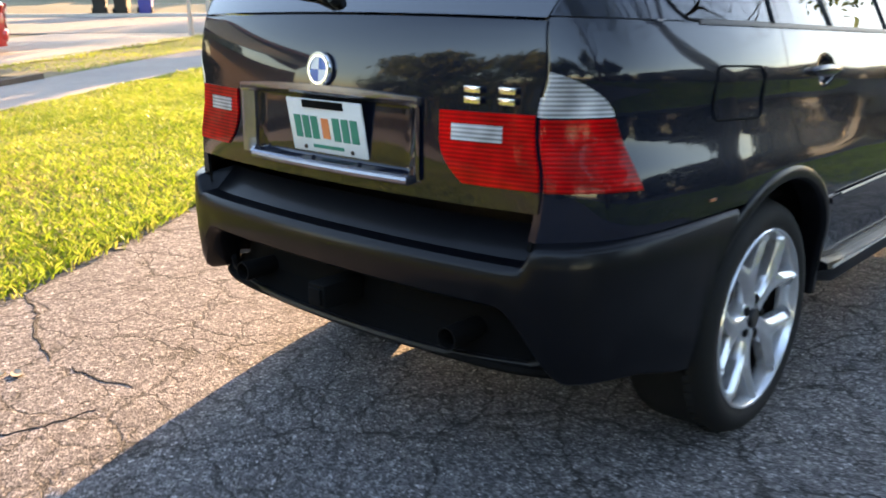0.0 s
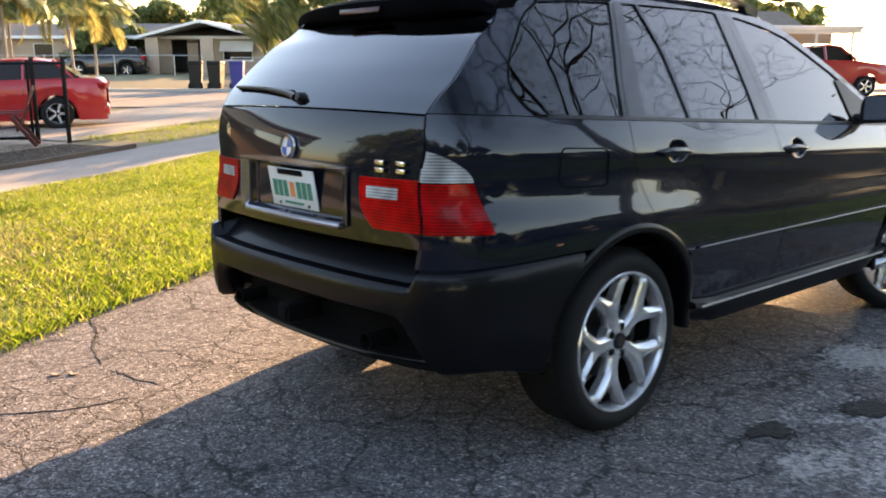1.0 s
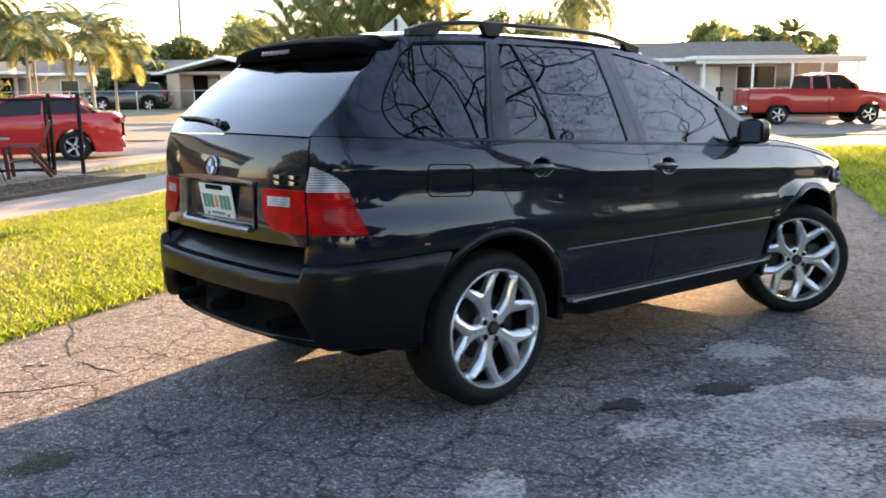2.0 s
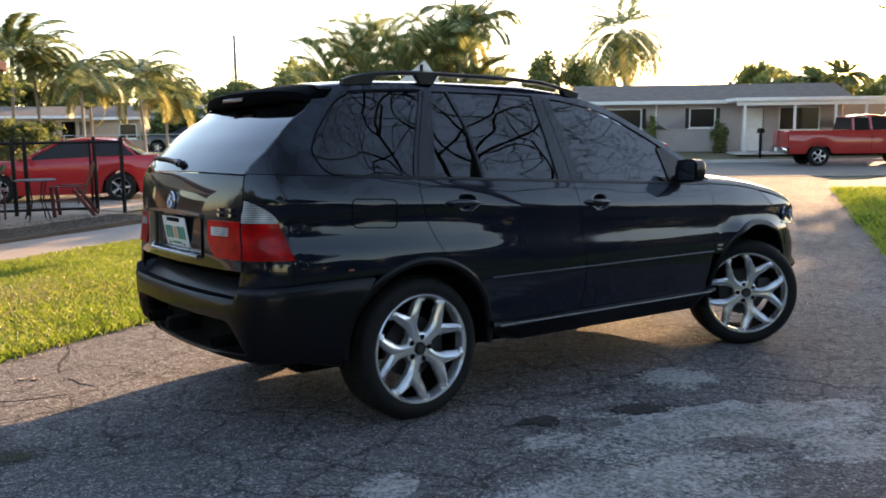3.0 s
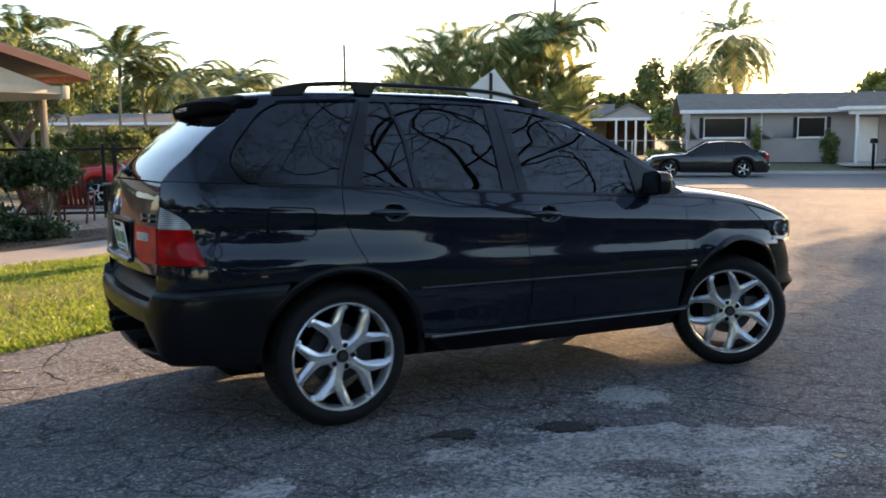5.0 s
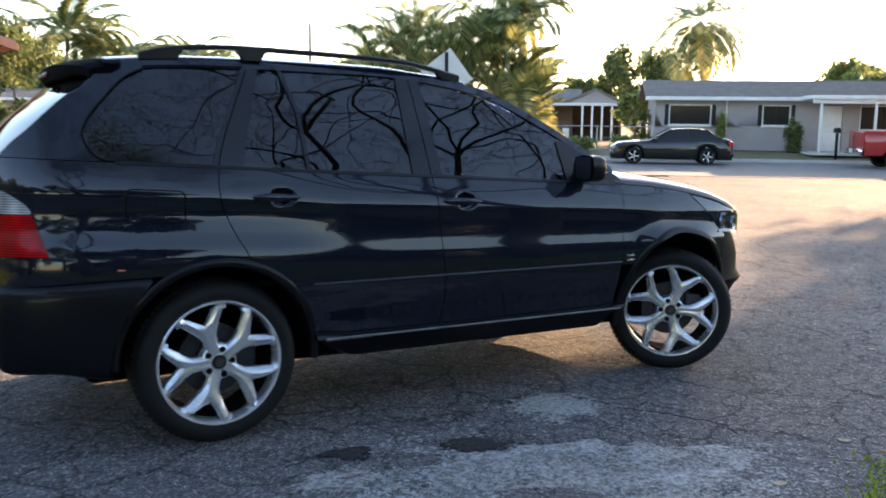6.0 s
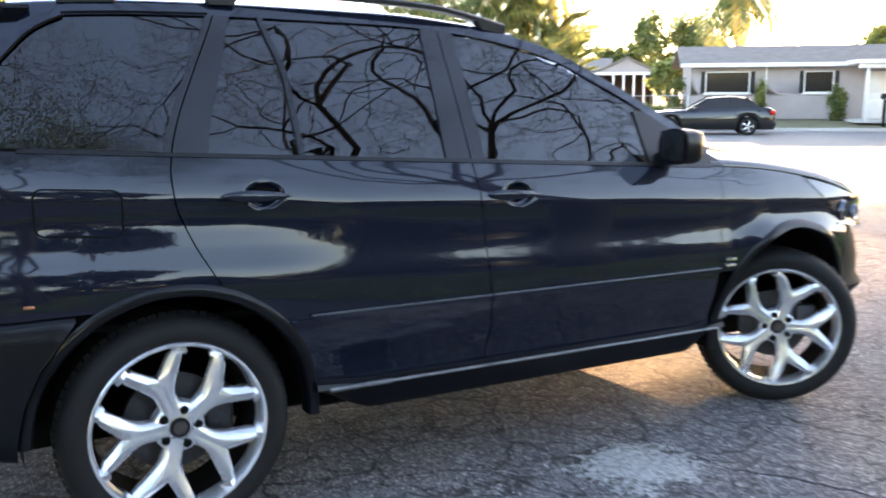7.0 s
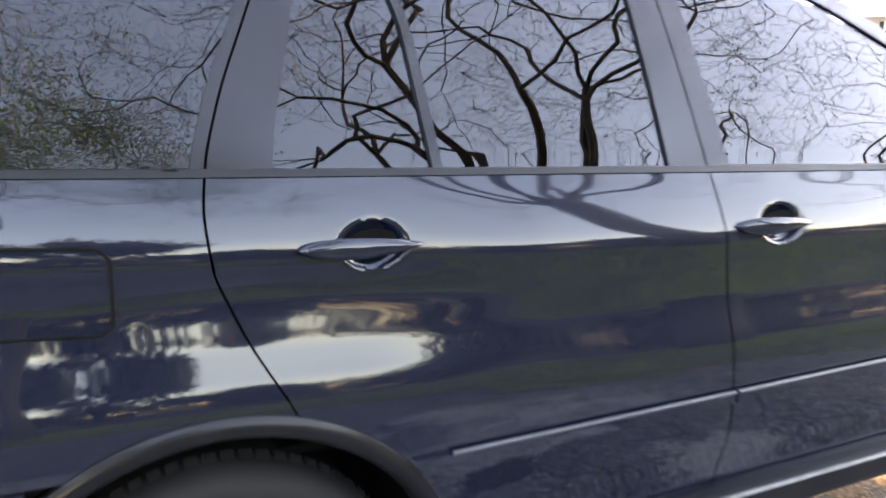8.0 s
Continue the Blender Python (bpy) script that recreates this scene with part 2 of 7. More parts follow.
def add_tube(bm, points, radius, n=8, caps=True):
    pts = [Vector(p) for p in points]
    rad = radius if isinstance(radius, (list, tuple)) else [radius] * len(pts)
    rows = []
    side = None
    for i, p in enumerate(pts):
        d = (pts[min(i + 1, len(pts) - 1)] - pts[max(i - 1, 0)]).normalized()
        if side is None:
            side = d.cross(Vector((0, 0, 1)) if abs(d.z) < 0.9 else Vector((1, 0, 0))).normalized()
        else:
            side = (side - d * side.dot(d)).normalized()
        up = side.cross(d)
        rows.append([bm.verts.new(p + rad[i] * (math.cos(2 * math.pi * k / n) * side + math.sin(2 * math.pi * k / n) * up)) for k in range(n)])
    for a, b in zip(rows, rows[1:]):
        for k in range(n):
            l = (k + 1) % n
            bm.faces.new((a[k], a[l], b[l], b[k]))
    if caps:
        bm.faces.new(rows[0])
        bm.faces.new(rows[-1][::-1])


ASPHALT = asphalt_material("old_asphalt")
# Lawn ground coloured dark, as if shaded, so the doors mirror it dim.
DARK_LAWN = ground_material("shade_dark_lawn", [(0.3, (0.030, 0.027, 0.022)), (0.5, (0.055, 0.050, 0.040)), (0.7, (0.095, 0.088, 0.066))], 0.8, 90)
FAR_GRASS = ground_material("far_grass", [(0.3, (0.095, 0.092, 0.045)), (0.5, (0.15, 0.135, 0.07)), (0.7, (0.22, 0.19, 0.11))], 0.5, 40)
CONCRETE = ground_material("worn_concrete", [(0.3, (0.21, 0.185, 0.165)), (0.5, (0.29, 0.26, 0.23)), (0.7, (0.37, 0.335, 0.295))], 0.9, 160, 0.25)
GRAVEL = ground_material("sandy_gravel", [(0.3, (0.26, 0.22, 0.17)), (0.5, (0.36, 0.31, 0.25)), (0.7, (0.46, 0.41, 0.34))], 0.7, 60, 0.7)
MULCH = ground_material("mulch", [(0.3, (0.022, 0.015, 0.010)), (0.55, (0.055, 0.038, 0.026)), (0.75, (0.11, 0.085, 0.06))], 2.0, 70, 1.0, dist=0.03)
ROAD = ground_material("street_asphalt", [(0.3, (0.12, 0.115, 0.11)), (0.5, (0.17, 0.162, 0.15)), (0.7, (0.22, 0.21, 0.195))], 0.3, 150, 0.3)

far = sorted(set([-600, -250, -120, -60] + span(-40, 60, 2.5) + [90, 140, 250, 600]))
sheet("ground", lambda u, v: lot(u, v), far, far, FAR_GRASS, -0.03, "wide flat ground of rough grass")
sheet("driveway", lot, span(-16, 24, 0.5), span(-3.6, 2.62, 0.31), ASPHALT, 0.0, "old cracked sun-bleached asphalt driveway", "driveway", rag=0.05, deep=0.05)
# ---- the parked SUV: x forward from the rear axle, y to its left, z up from the drive ----
def table(xs, ys, smooth):
    """A smooth curve through points, as a function: monotone pieces, rounded over the given length."""
    lo, hi = xs[0], xs[-1]
    n = 1200
    g = np.linspace(lo, hi, n)
    h = np.diff(xs)
    d = np.diff(ys) / h
    m = np.zeros(len(xs))
    m[0], m[-1] = d[0], d[-1]
    for i in range(1, len(xs) - 1):
        if d[i - 1] * d[i] > 0:
            w1, w2 = 2 * h[i] + h[i - 1], h[i] + 2 * h[i - 1]
            m[i] = (w1 + w2) / (w1 / d[i - 1] + w2 / d[i])
    k = np.clip(np.searchsorted(xs, g, side="right") - 1, 0, len(xs) - 2)
    hh = h[k]
    t = (g - np.array(xs)[k]) / hh
    y = np.array(ys)
    v = (2 * t**3 - 3 * t**2 + 1) * y[k] + (t**3 - 2 * t**2 + t) * hh * m[k] + (3 * t**2 - 2 * t**3) * y[k + 1] + (t**3 - t**2) * hh * m[k + 1]
    if smooth:
        r = max(1, int(smooth / (hi - lo) * n))
        ker = np.exp(-0.5 * (np.arange(-3 * r, 3 * r + 1) / r) ** 2)
        ker /= ker.sum()
        pad = np.concatenate([2 * v[0] - v[3 * r : 0 : -1], v, 2 * v[-1] - v[-2 : -3 * r - 2 : -1]])
        v = np.convolve(pad, ker, "valid")
    return lambda x: float(np.interp(x, g, v))


SECTION = table([0.25, 0.40, 0.46, 0.52, 0.60, 0.68, 0.74, 0.80, 0.85, 0.89, 0.93, 0.97, 1.03, 1.08, 1.105, 1.125, 1.16, 1.20, 1.25, 1.30], [0.84, 0.885, 0.893, 0.903, 0.923, 0.937, 0.943, 0.9445, 0.941, 0.931, 0.916, 0.906, 0.902, 0.907, 0.912, 0.911, 0.904, 0.892, 0.873, 0.851], 0.009)
FRONT_SECTION = table([0.25, 0.40, 0.46, 0.52, 0.60, 0.68, 0.74, 0.80, 0.85, 0.89, 0.93, 0.97, 1.03, 1.08, 1.105, 1.125, 1.16, 1.20, 1.25, 1.30], [0.84, 0.885, 0.893, 0.903, 0.923, 0.937, 0.943, 0.9445, 0.9425, 0.937, 0.931, 0.927, 0.926, 0.928, 0.929, 0.925, 0.914, 0.898, 0.874, 0.851], 0.011)
TAPER = table([-1.05, -0.95, -0.886, -0.80, -0.70, -0.5, -0.2, 0, 0.3, 2.6, 2.82, 3.1, 3.3, 3.45, 3.55, 3.62, 3.68], [0.60, 0.36, 0.23, 0.135, 0.085, 0.045, 0.012, 0.003, 0, 0, 0.004, 0.015, 0.035, 0.10, 0.22, 0.38, 0.55], 0.02)
BELT = 1.255


def smooth_step(a, b, x):
    t = min(max((x - a) / (b - a), 0), 1)
    return t * t * (3 - 2 * t)


def half_width(x, z):
    """Half the body's width at a place along it and a height."""
    r = min(max((z - 0.75) / 0.25, 0), 1)
    z = z + 0.042 * (x - 0.5) * r * r * (3 - 2 * r)
    haunch = 0.015 * math.exp(-(((x - 0.05) / 0.52) ** 2)) * math.exp(-(((z - 0.95) / 0.10) ** 2))
    haunch += 0.036 * smooth_step(2.40, 2.68, x) * (1 - smooth_step(2.95, 3.35, x)) * math.exp(-(((z - 0.87) / 0.13) ** 2))
    if z <= BELT:
        bowl = 0.0
        for hx, hz in ((0.292, 1.136), (1.284, 1.100)):
            k = 1 - ((x - hx) / 0.068) ** 2 - ((z - 0.042 * (x - 0.5) - hz) / 0.048) ** 2
            if k > 0:
                bowl = 0.028 * smooth_step(0.0, 1.0, k)
        ahead = smooth_step(0.22, 0.66, x)
        return SECTION(z) * (1 - ahead) + FRONT_SECTION(z) * ahead - TAPER(x) + haunch - bowl
    return SECTION(BELT) - 0.50 * (z - BELT) - 0.10 * (z - BELT) ** 2 - TAPER(x)


def belt(x):
    return BELT - 0.042 * (x - 0.5)


ROOF_EDGE = table([-0.80, -0.62, -0.45, -0.25, 0, 0.4, 0.9, 1.26, 1.58, 1.87, 2.14, 2.36], [1.58, 1.69, 1.728, 1.752, 1.768, 1.778, 1.780, 1.755, 1.70, 1.565, 1.405, 1.26], 0.03)


def both(name, make, mat, parents, label=""):
    """A part for the right side and its mirror for the left; make(bm) builds the right one."""
    out = []
    for k, parent in zip((1, -1), parents if isinstance(parents, (list, tuple)) else (parents, parents)):
        bm = bmesh.new()
        make(bm)
        if k < 0:
            for v in bm.verts:
                v.co.y *= -1
            bmesh.ops.reverse_faces(bm, faces=bm.faces)
        out.append(part(name, bm, mat, parent, label))
    return out


def grid(bm, pts):
    """Faces over a table of points; returns the rows of vertices."""
    rows = [[bm.verts.new(p) for p in row] for row in pts]
    for a, b in zip(rows, rows[1:]):
        for j in range(len(a) - 1):
            if len({a[j], b[j], b[j + 1], a[j + 1]}) == 4:
                bm.faces.new((a[j], b[j], b[j + 1], a[j + 1]))
    return rows


def flange(bm, rows, push):
    """Folds the border of a grid back by the vector push(co), so that a panel has an edge."""
    ring = rows[0] + [r[-1] for r in rows[1:]] + rows[-1][-2::-1] + [r[0] for r in rows[-2:0:-1]]
    a = [bm.verts.new(v.co + push(v.co, 0.25)) for v in ring]
    b = [bm.verts.new(v.co + push(v.co, 1.0)) for v in ring]
    n = len(ring)
    for i in range(n):
        j = (i + 1) % n
        bm.faces.new((ring[i], ring[j], a[j], a[i]))
        bm.faces.new((a[i], a[j], b[j], b[i]))


def slab(bm, pts, back):
    """A closed plate: a grid, its copy moved by back(co), and the rim between."""
    a = grid(bm, pts)
    b = grid(bm, [[p + back(p) for p in row] for row in pts])
    ring = [r[0] + [x[-1] for x in r[1:]] + r[-1][-2::-1] + [x[0] for x in r[-2:0:-1]] for r in (a, b)]
    n = len(ring[0])
    for i in range(n):
        j = (i + 1) % n
        bm.faces.new((ring[0][i], ring[0][j], ring[1][j], ring[1][i]))
    bmesh.ops.recalc_face_normals(bm, faces=bm.faces)


def side_panel(xl, xr, zb, zt, nx, nz, out=0.0, depth=0.022, surf=half_width, gap=0.0025, solid=0.0):
    """Builder of a panel on the right flank, between edges xl(z), xr(z), zb(x), zt(x)."""

    def make(bm):
        pts = []
        for i in range(nx + 1):
            a = i / nx
            row = []
            for j in range(nz + 1):
                b = j / nz
                z = 0.5 * (zb(0.5) + zt(0.5))
                x = xl(z) + a * (xr(z) - xl(z))
                for _ in range(12):
                    lo, hi = zb(x) + gap, zt(x) - gap
                    z = lo + b * (hi - lo)
                    x = (xl(z) + gap) * (1 - a) + (xr(z) - gap) * a
                row.append(Vector((x, -surf(x, z) - out, z)))
            pts.append(row)
        if solid:
            slab(bm, pts, lambda co: Vector((0, solid, 0)))
            return
        rows = grid(bm, pts)
        cx = sum(p.x for r in pts for p in r) / (len(pts) * len(pts[0]))
        cz = sum(p.z for r in pts for p in r) / (len(pts) * len(pts[0]))
        flange(bm, rows, lambda co, k: Vector((0.004 * k * (1 if cx > co.x else -1) * 0.5, depth * k, 0.004 * k * (1 if cz > co.z else -1) * 0.5)))
        bmesh.ops.recalc_face_normals(bm, faces=bm.faces)
        if sum(f.normal.y * f.calc_area() for f in bm.faces) > 0:
            bmesh.ops.reverse_faces(bm, faces=bm.faces)

    return make


def line(*pts):
    """A curve through (input, output) points."""
    return table([p[0] for p in pts], [p[1] for p in pts], 0.004)


def const(c):
    return lambda _: c


BODY_X, BODY_Z, WHEEL = 0.987, 0.966, 0.974
REAR_ARCH, FRONT_ARCH = (0.0, 0.375, 0.465, 0.485), (2.82, 0.375, 0.465, 0.53)


def arch_x(arch, z, sign):
    cx, cz, rx, rz = arch
    return cx + sign * rx * math.sqrt(max(0.0, 1 - ((z - cz) / rz) ** 2))


def arch_z(arch, x):
    cx, cz, rx, rz = arch
    return cz + rz * math.sqrt(max(0.0, 1 - ((x - cx) / rx) ** 2))


SHUT_REAR = line((0.50, 0.30), (0.862, 0.128), (0.99, 0.060), (1.05, 0.035), (1.12, 0.010), (1.20, 0.003), (1.275, 0.013), (1.38, 0.048), (1.54, 0.125), (1.70, 0.208), (1.80, 0.255))
SHUT_MID = line((0.40, 1.142), (0.50, 1.152), (0.60, 1.160), (0.71, 1.150), (1.0, 1.122), (1.23, 1.103), (1.42, 1.106), (1.72, 1.112), (1.80, 1.115))
SHUT_FRONT = line((0.40, 2.33), (0.80, 2.352), (1.09, 2.366), (1.18, 2.355), (1.30, 2.31))
HATCH = line((0.70, -0.905), (0.90, -0.886), (1.18, -0.870), (1.29, -0.855), (1.35, -0.818), (1.43, -0.735), (1.50, -0.665), (1.58, -0.575), (1.62, -0.51), (1.70, -0.44))
BUMPER_SEAM = line((-1.0, 0.765), (-0.75, 0.778), (-0.475, 0.790), (-0.3, 0.797), (0.2, 0.80))
SILL_TOP = 0.445
# Paler than the moulding: its top edge's sky glint put into colour.
GLINT_METAL = plain("moulding_glint_metal", (0.05, 0.052, 0.056), (0.09, 0.092, 0.095), 6, 0.3, 0.6, bumps=0.0)
WORN_EDGE = plain("worn_sill_edge", (0.06, 0.06, 0.062), (0.22, 0.22, 0.22), 9, 0.4, 0.4, bumps=0.1, fine=30)

suv = thing("parked_suv", Matrix.Rotation(radians(SLOPE), 4, Vector((-math.sin(TILT_AZ), math.cos(TILT_AZ), 0))), "dark navy five-door SUV with chrome-silver wheels parked on the driveway", "car")

# doors and wings, lower half
def rear_edge(z):
    return max(SHUT_REAR(z), arch_x(REAR_ARCH, z, 1) + 0.004 if z < 0.852 else -9)


def front_edge(z):
    return min(SHUT_FRONT(z), arch_x(FRONT_ARCH, z, -1) - 0.004 if z < 0.88 else 9)


WING_TOP = line((2.3, 1.178), (2.6, 1.160), (3.05, 1.092), (3.3, 1.020), (3.45, 0.965), (3.6, 0.90))
rear_doors = both("rear_door", side_panel(rear_edge, SHUT_MID, const(SILL_TOP), belt, 130, 120), PAINT, suv)
front_doors = both("front_door", side_panel(SHUT_MID, front_edge, const(SILL_TOP), belt, 130, 120), PAINT, suv)
quarter = both("quarter_panel", side_panel(HATCH, SHUT_REAR, lambda x: max(BUMPER_SEAM(x), arch_z(REAR_ARCH, x) + 0.004), belt, 80, 60), PAINT, suv)
wings = both("front_wing", side_panel(SHUT_FRONT, lambda z: 3.02 + (1.03 - z) * 1.15 if z > 0.86 else 3.22, lambda x: max(0.70, arch_z(FRONT_ARCH, x) + 0.004), WING_TOP, 70, 40), PAINT, suv)
both("inner_panel", side_panel(rear_edge, front_edge, const(0.46), lambda x: belt(x) - 0.01, 60, 12, out=-0.055, depth=0.01), DARK, suv)
both("inner_quarter", side_panel(lambda z: HATCH(z) + 0.01, SHUT_REAR, lambda x: max(BUMPER_SEAM(x) - 0.03, arch_z(REAR_ARCH, x) + 0.01), lambda x: belt(x) - 0.01, 30, 12, out=-0.03, depth=0.01), DARK, suv)

# windows, pillars
GLASS_TOP = lambda x: ROOF_EDGE(x) - 0.030
QW_REAR = line((1.24, -0.44), (1.29, -0.455), (1.33, -0.505), (1.41, -0.535), (1.48, -0.505), (1.575, -0.427), (1.67, -0.333), (1.71, -0.26), (1.74, -0.18))
C_IN = line((1.24, 0.125), (1.286, 0.132), (1.516, 0.205), (1.70, 0.272), (1.80, 0.31))
DIVIDER = line((1.24, 0.440), (1.515, 0.440), (1.70, 0.402), (1.80, 0.38))
A_TAB = line((1.20, 2.43), (1.26, 2.36), (1.405, 2.14), (1.565, 1.87), (1.70, 1.58), (1.755, 1.26), (1.80, 1.0))


def b_in(z):
    return SHUT_MID(z) - 0.110 + 0.06 * (z - 1.24)


def pane(name, xl, xr, top, parents, nx=24):
    return both(name, side_panel(xl, xr, lambda x: belt(x) - 0.006, top, nx, 26, out=-0.009, solid=0.005, gap=0.0), TINT, parents, "dark tinted glass")


pane("quarter_window", lambda z: QW_REAR(z) - 0.012, lambda z: SHUT_REAR(z) - 0.012, GLASS_TOP, quarter, 30)
pane("vent_glass", lambda z: C_IN(z) - 0.012, lambda z: DIVIDER(z), GLASS_TOP, rear_doors, 14)
pane("rear_door_glass", lambda z: DIVIDER(z) + 0.001, lambda z: b_in(z) + 0.012, GLASS_TOP, rear_doors)
pane("front_door_glass", lambda z: SHUT_MID(z) + 0.05, lambda z: min(2.0, A_TAB(z + 0.045)), lambda x: ROOF_EDGE(x) - 0.034, front_doors, 40)
def seal(bm):
    """Black rubber round the quarter window: its foot, its curved back and its top."""
    foot = [(x, belt(x) + 0.004) for x in span(-0.03, -0.43, 0.05)]
    back = [(QW_REAR(z), z) for z in span(1.30, 1.715, 0.02)]
    top = [(x, GLASS_TOP(x) + 0.003) for x in span(-0.25, 0.21, 0.05)]
    add_tube(bm, [(x, -half_width(x, z) - 0.001, z) for x, z in foot + back + top], 0.0042, 6)


both("window_seal", seal, DARK, quarter)
both("d_pillar", side_panel(HATCH, QW_REAR, belt, ROOF_EDGE, 24, 40, gap=0.001), PAINT, quarter)
both("window_rubber", side_panel(lambda z: SHUT_REAR(z) - 0.028, SHUT_REAR, belt, ROOF_EDGE, 4, 24), PILLAR, quarter)
both("rear_door_pillar", side_panel(SHUT_REAR, C_IN, belt, GLASS_TOP, 5, 24), PILLAR, rear_doors)
both("glass_divider", side_panel(lambda z: DIVIDER(z) - 0.012, lambda z: DIVIDER(z) + 0.014, belt, GLASS_TOP, 4, 20, out=0.001), PILLAR, rear_doors)
both("b_pillar", side_panel(b_in, SHUT_MID, belt, GLASS_TOP, 5, 24), PILLAR, rear_doors)
both("b_pillar_cover", side_panel(SHUT_MID, lambda z: SHUT_MID(z) + 0.068, belt, GLASS_TOP, 5, 24), PILLAR, front_doors)
both("mirror_base", side_panel(const(1.985), lambda z: A_TAB(z + 0.03), belt, lambda x: min(ROOF_EDGE(x) - 0.03, 1.42), 8, 12, gap=0.0), TRIM, front_doors)
both("belt_strip", side_panel(lambda z: -0.42, lambda z: 2.34, lambda x: belt(x) - 0.006, lambda x: belt(x) + 0.007, 90, 4, out=0.004, depth=0.03, gap=0.0), TRIM, suv)
both("roof_side_rail", side_panel(const(-0.42), const(2.345), lambda x: ROOF_EDGE(x) - 0.034 - 0.010 * min(1, max(0, (x - 1.2) / 0.4)), lambda x: ROOF_EDGE(x) + 0.004, 140, 6, depth=0.03, gap=0.0), PAINT, suv)
both("quarter_frame", side_panel(lambda z: SHUT_REAR(z) - 0.04, lambda z: SHUT_REAR(z) + 0.04, belt, GLASS_TOP, 3, 12, out=-0.03), DARK, quarter)
both("door_frame", side_panel(lambda z: SHUT_MID(z) - 0.06, lambda z: SHUT_MID(z) + 0.05, belt, GLASS_TOP, 3, 12, out=-0.03), DARK, front_doors)


def loft(name, xs, edge, crown, power, mat, parent, n=28, label=""):
    """A panel across the car: edge(x) gives half width and height, crown(x) the height in the middle."""
    bm = bmesh.new()
    pts = []
    for x in xs:
        w, z = edge(x)
        c = crown(x)
        pts.append([Vector((x, math.sin((j / n - 0.5) * math.pi) * w, z + (c - z) * max(0.0, 1 - abs(math.sin((j / n - 0.5) * math.pi)) ** power) ** (1 / power))) for j in range(n + 1)])
    rows = grid(bm, pts)
    flange(bm, rows, lambda co, k: Vector((0, -0.004 * k * (1 if co.y > 0 else -1), -0.02 * k)))
    bmesh.ops.recalc_face_normals(bm, faces=bm.faces)
    if sum(f.normal.z for f in bm.faces) < 0:
        bmesh.ops.reverse_faces(bm, faces=bm.faces)
    return part(name, bm, mat, parent, label)


roof = loft("roof", span(-0.40, 1.47, 0.04), lambda x: (half_width(x, ROOF_EDGE(x)) - 0.002, ROOF_EDGE(x) + 0.003), lambda x: ROOF_EDGE(x) + 0.045 + 0.03 * max(0, x - 1.2), 2.2, PAINT, suv)
bonnet = loft("bonnet", span(2.34, 3.46, 0.04), lambda x: (half_width(x, WING_TOP(x)) - 0.004, WING_TOP(x) + 0.002), line((2.3, 1.285), (2.7, 1.25), (3.1, 1.185), (3.35, 1.10), (3.5, 1.03)), 2.5, PAINT, suv)

# windscreen
bm = bmesh.new()
pts = []
for i in range(15):
    x = 1.49 + (2.335 - 1.49) * i / 14
    z = ROOF_EDGE(x)
    w = half_width(x, z) - 0.004
    pts.append([Vector((x + 0.13 * (1 - a * a), a * w, z + 0.02 * (1 - a * a) + (0.035 * (1 - i / 14) * (1 - a * a)))) for a in [k / 10 - 1 for k in range(21)]])
slab(bm, pts, lambda co: Vector((-0.004, 0, -0.004)))
part("windscreen", bm, WINDSCREEN, suv)

# tailgate: at each height a bowed line between the two hatch edges
HATCH_MID = table([0.78, 0.86, 0.92, 1.10, 1.20, 1.30, 1.345, 1.45, 1.55, 1.63, 1.74], [-0.940, -0.950, -0.954, -0.952, -0.940, -0.912, -0.885, -0.790, -0.672, -0.575, -0.47], 0.012)


def tail_point(y, z, out=0.0):
    """A place on the tailgate at a height, out metres proud of it."""
    xe = HATCH(z)
    ye = half_width(xe, z)
    xc = HATCH_MID(z)
    x = xc + (xe - xc) * min(abs(y) / ye, 1.05) ** 2.3
    k = 1.0 - max(abs(y - 0.01) / 0.37, abs(z - 0.995) / 0.105)
    if k > 0:
        x += 0.034 * min(1.0, k * 6)
    return Vector((x - out, y, z))


def tail_patch(yl, yr, zb, zt, ny, nz, out=0.0, depth=0.02, solid=0.0):
    def make(bm):
        pts = []
        for i in range(ny + 1):
            row = []
            for j in range(nz + 1):
                z, y = 0.5 * (zb(0.5) + zt(0.5)), 0.0
                for _ in range(10):
                    y = yl(z) + (yr(z) - yl(z)) * i / ny
                    z = zb(y) + (zt(y) - zb(y)) * j / nz
                row.append(tail_point(y, z, out))
            pts.append(row)
        if solid:
            slab(bm, pts, lambda co: Vector((solid, 0, -0.4 * solid)))
            return
        flange(bm, grid(bm, pts), lambda co, k: Vector((depth * k, 0, 0)))
        bmesh.ops.recalc_face_normals(bm, faces=bm.faces)
        if sum(f.normal.x * f.calc_area() for f in bm.faces) > 0:
            bmesh.ops.reverse_faces(bm, faces=bm.faces)

    return make


def made(make):
    bm = bmesh.new()
    make(bm)
    return bm


def hatch_y(z):
    return half_width(HATCH(z), z) - 0.005


tailgate = part("tailgate", made(tail_patch(lambda z: -hatch_y(z), hatch_y, lambda y: 0.845, lambda y: 1.300 + 0.012 * (1 - (y / 0.7) ** 2), 110, 70)), PAINT, suv)
part("rear_window", made(tail_patch(lambda z: -hatch_y(z) + 0.004, lambda z: hatch_y(z) - 0.004, lambda y: 1.308 + 0.012 * (1 - (y / 0.7) ** 2), lambda y: 1.655, 40, 30, solid=0.005)), TINT_REAR, tailgate, "dark tinted rear window")


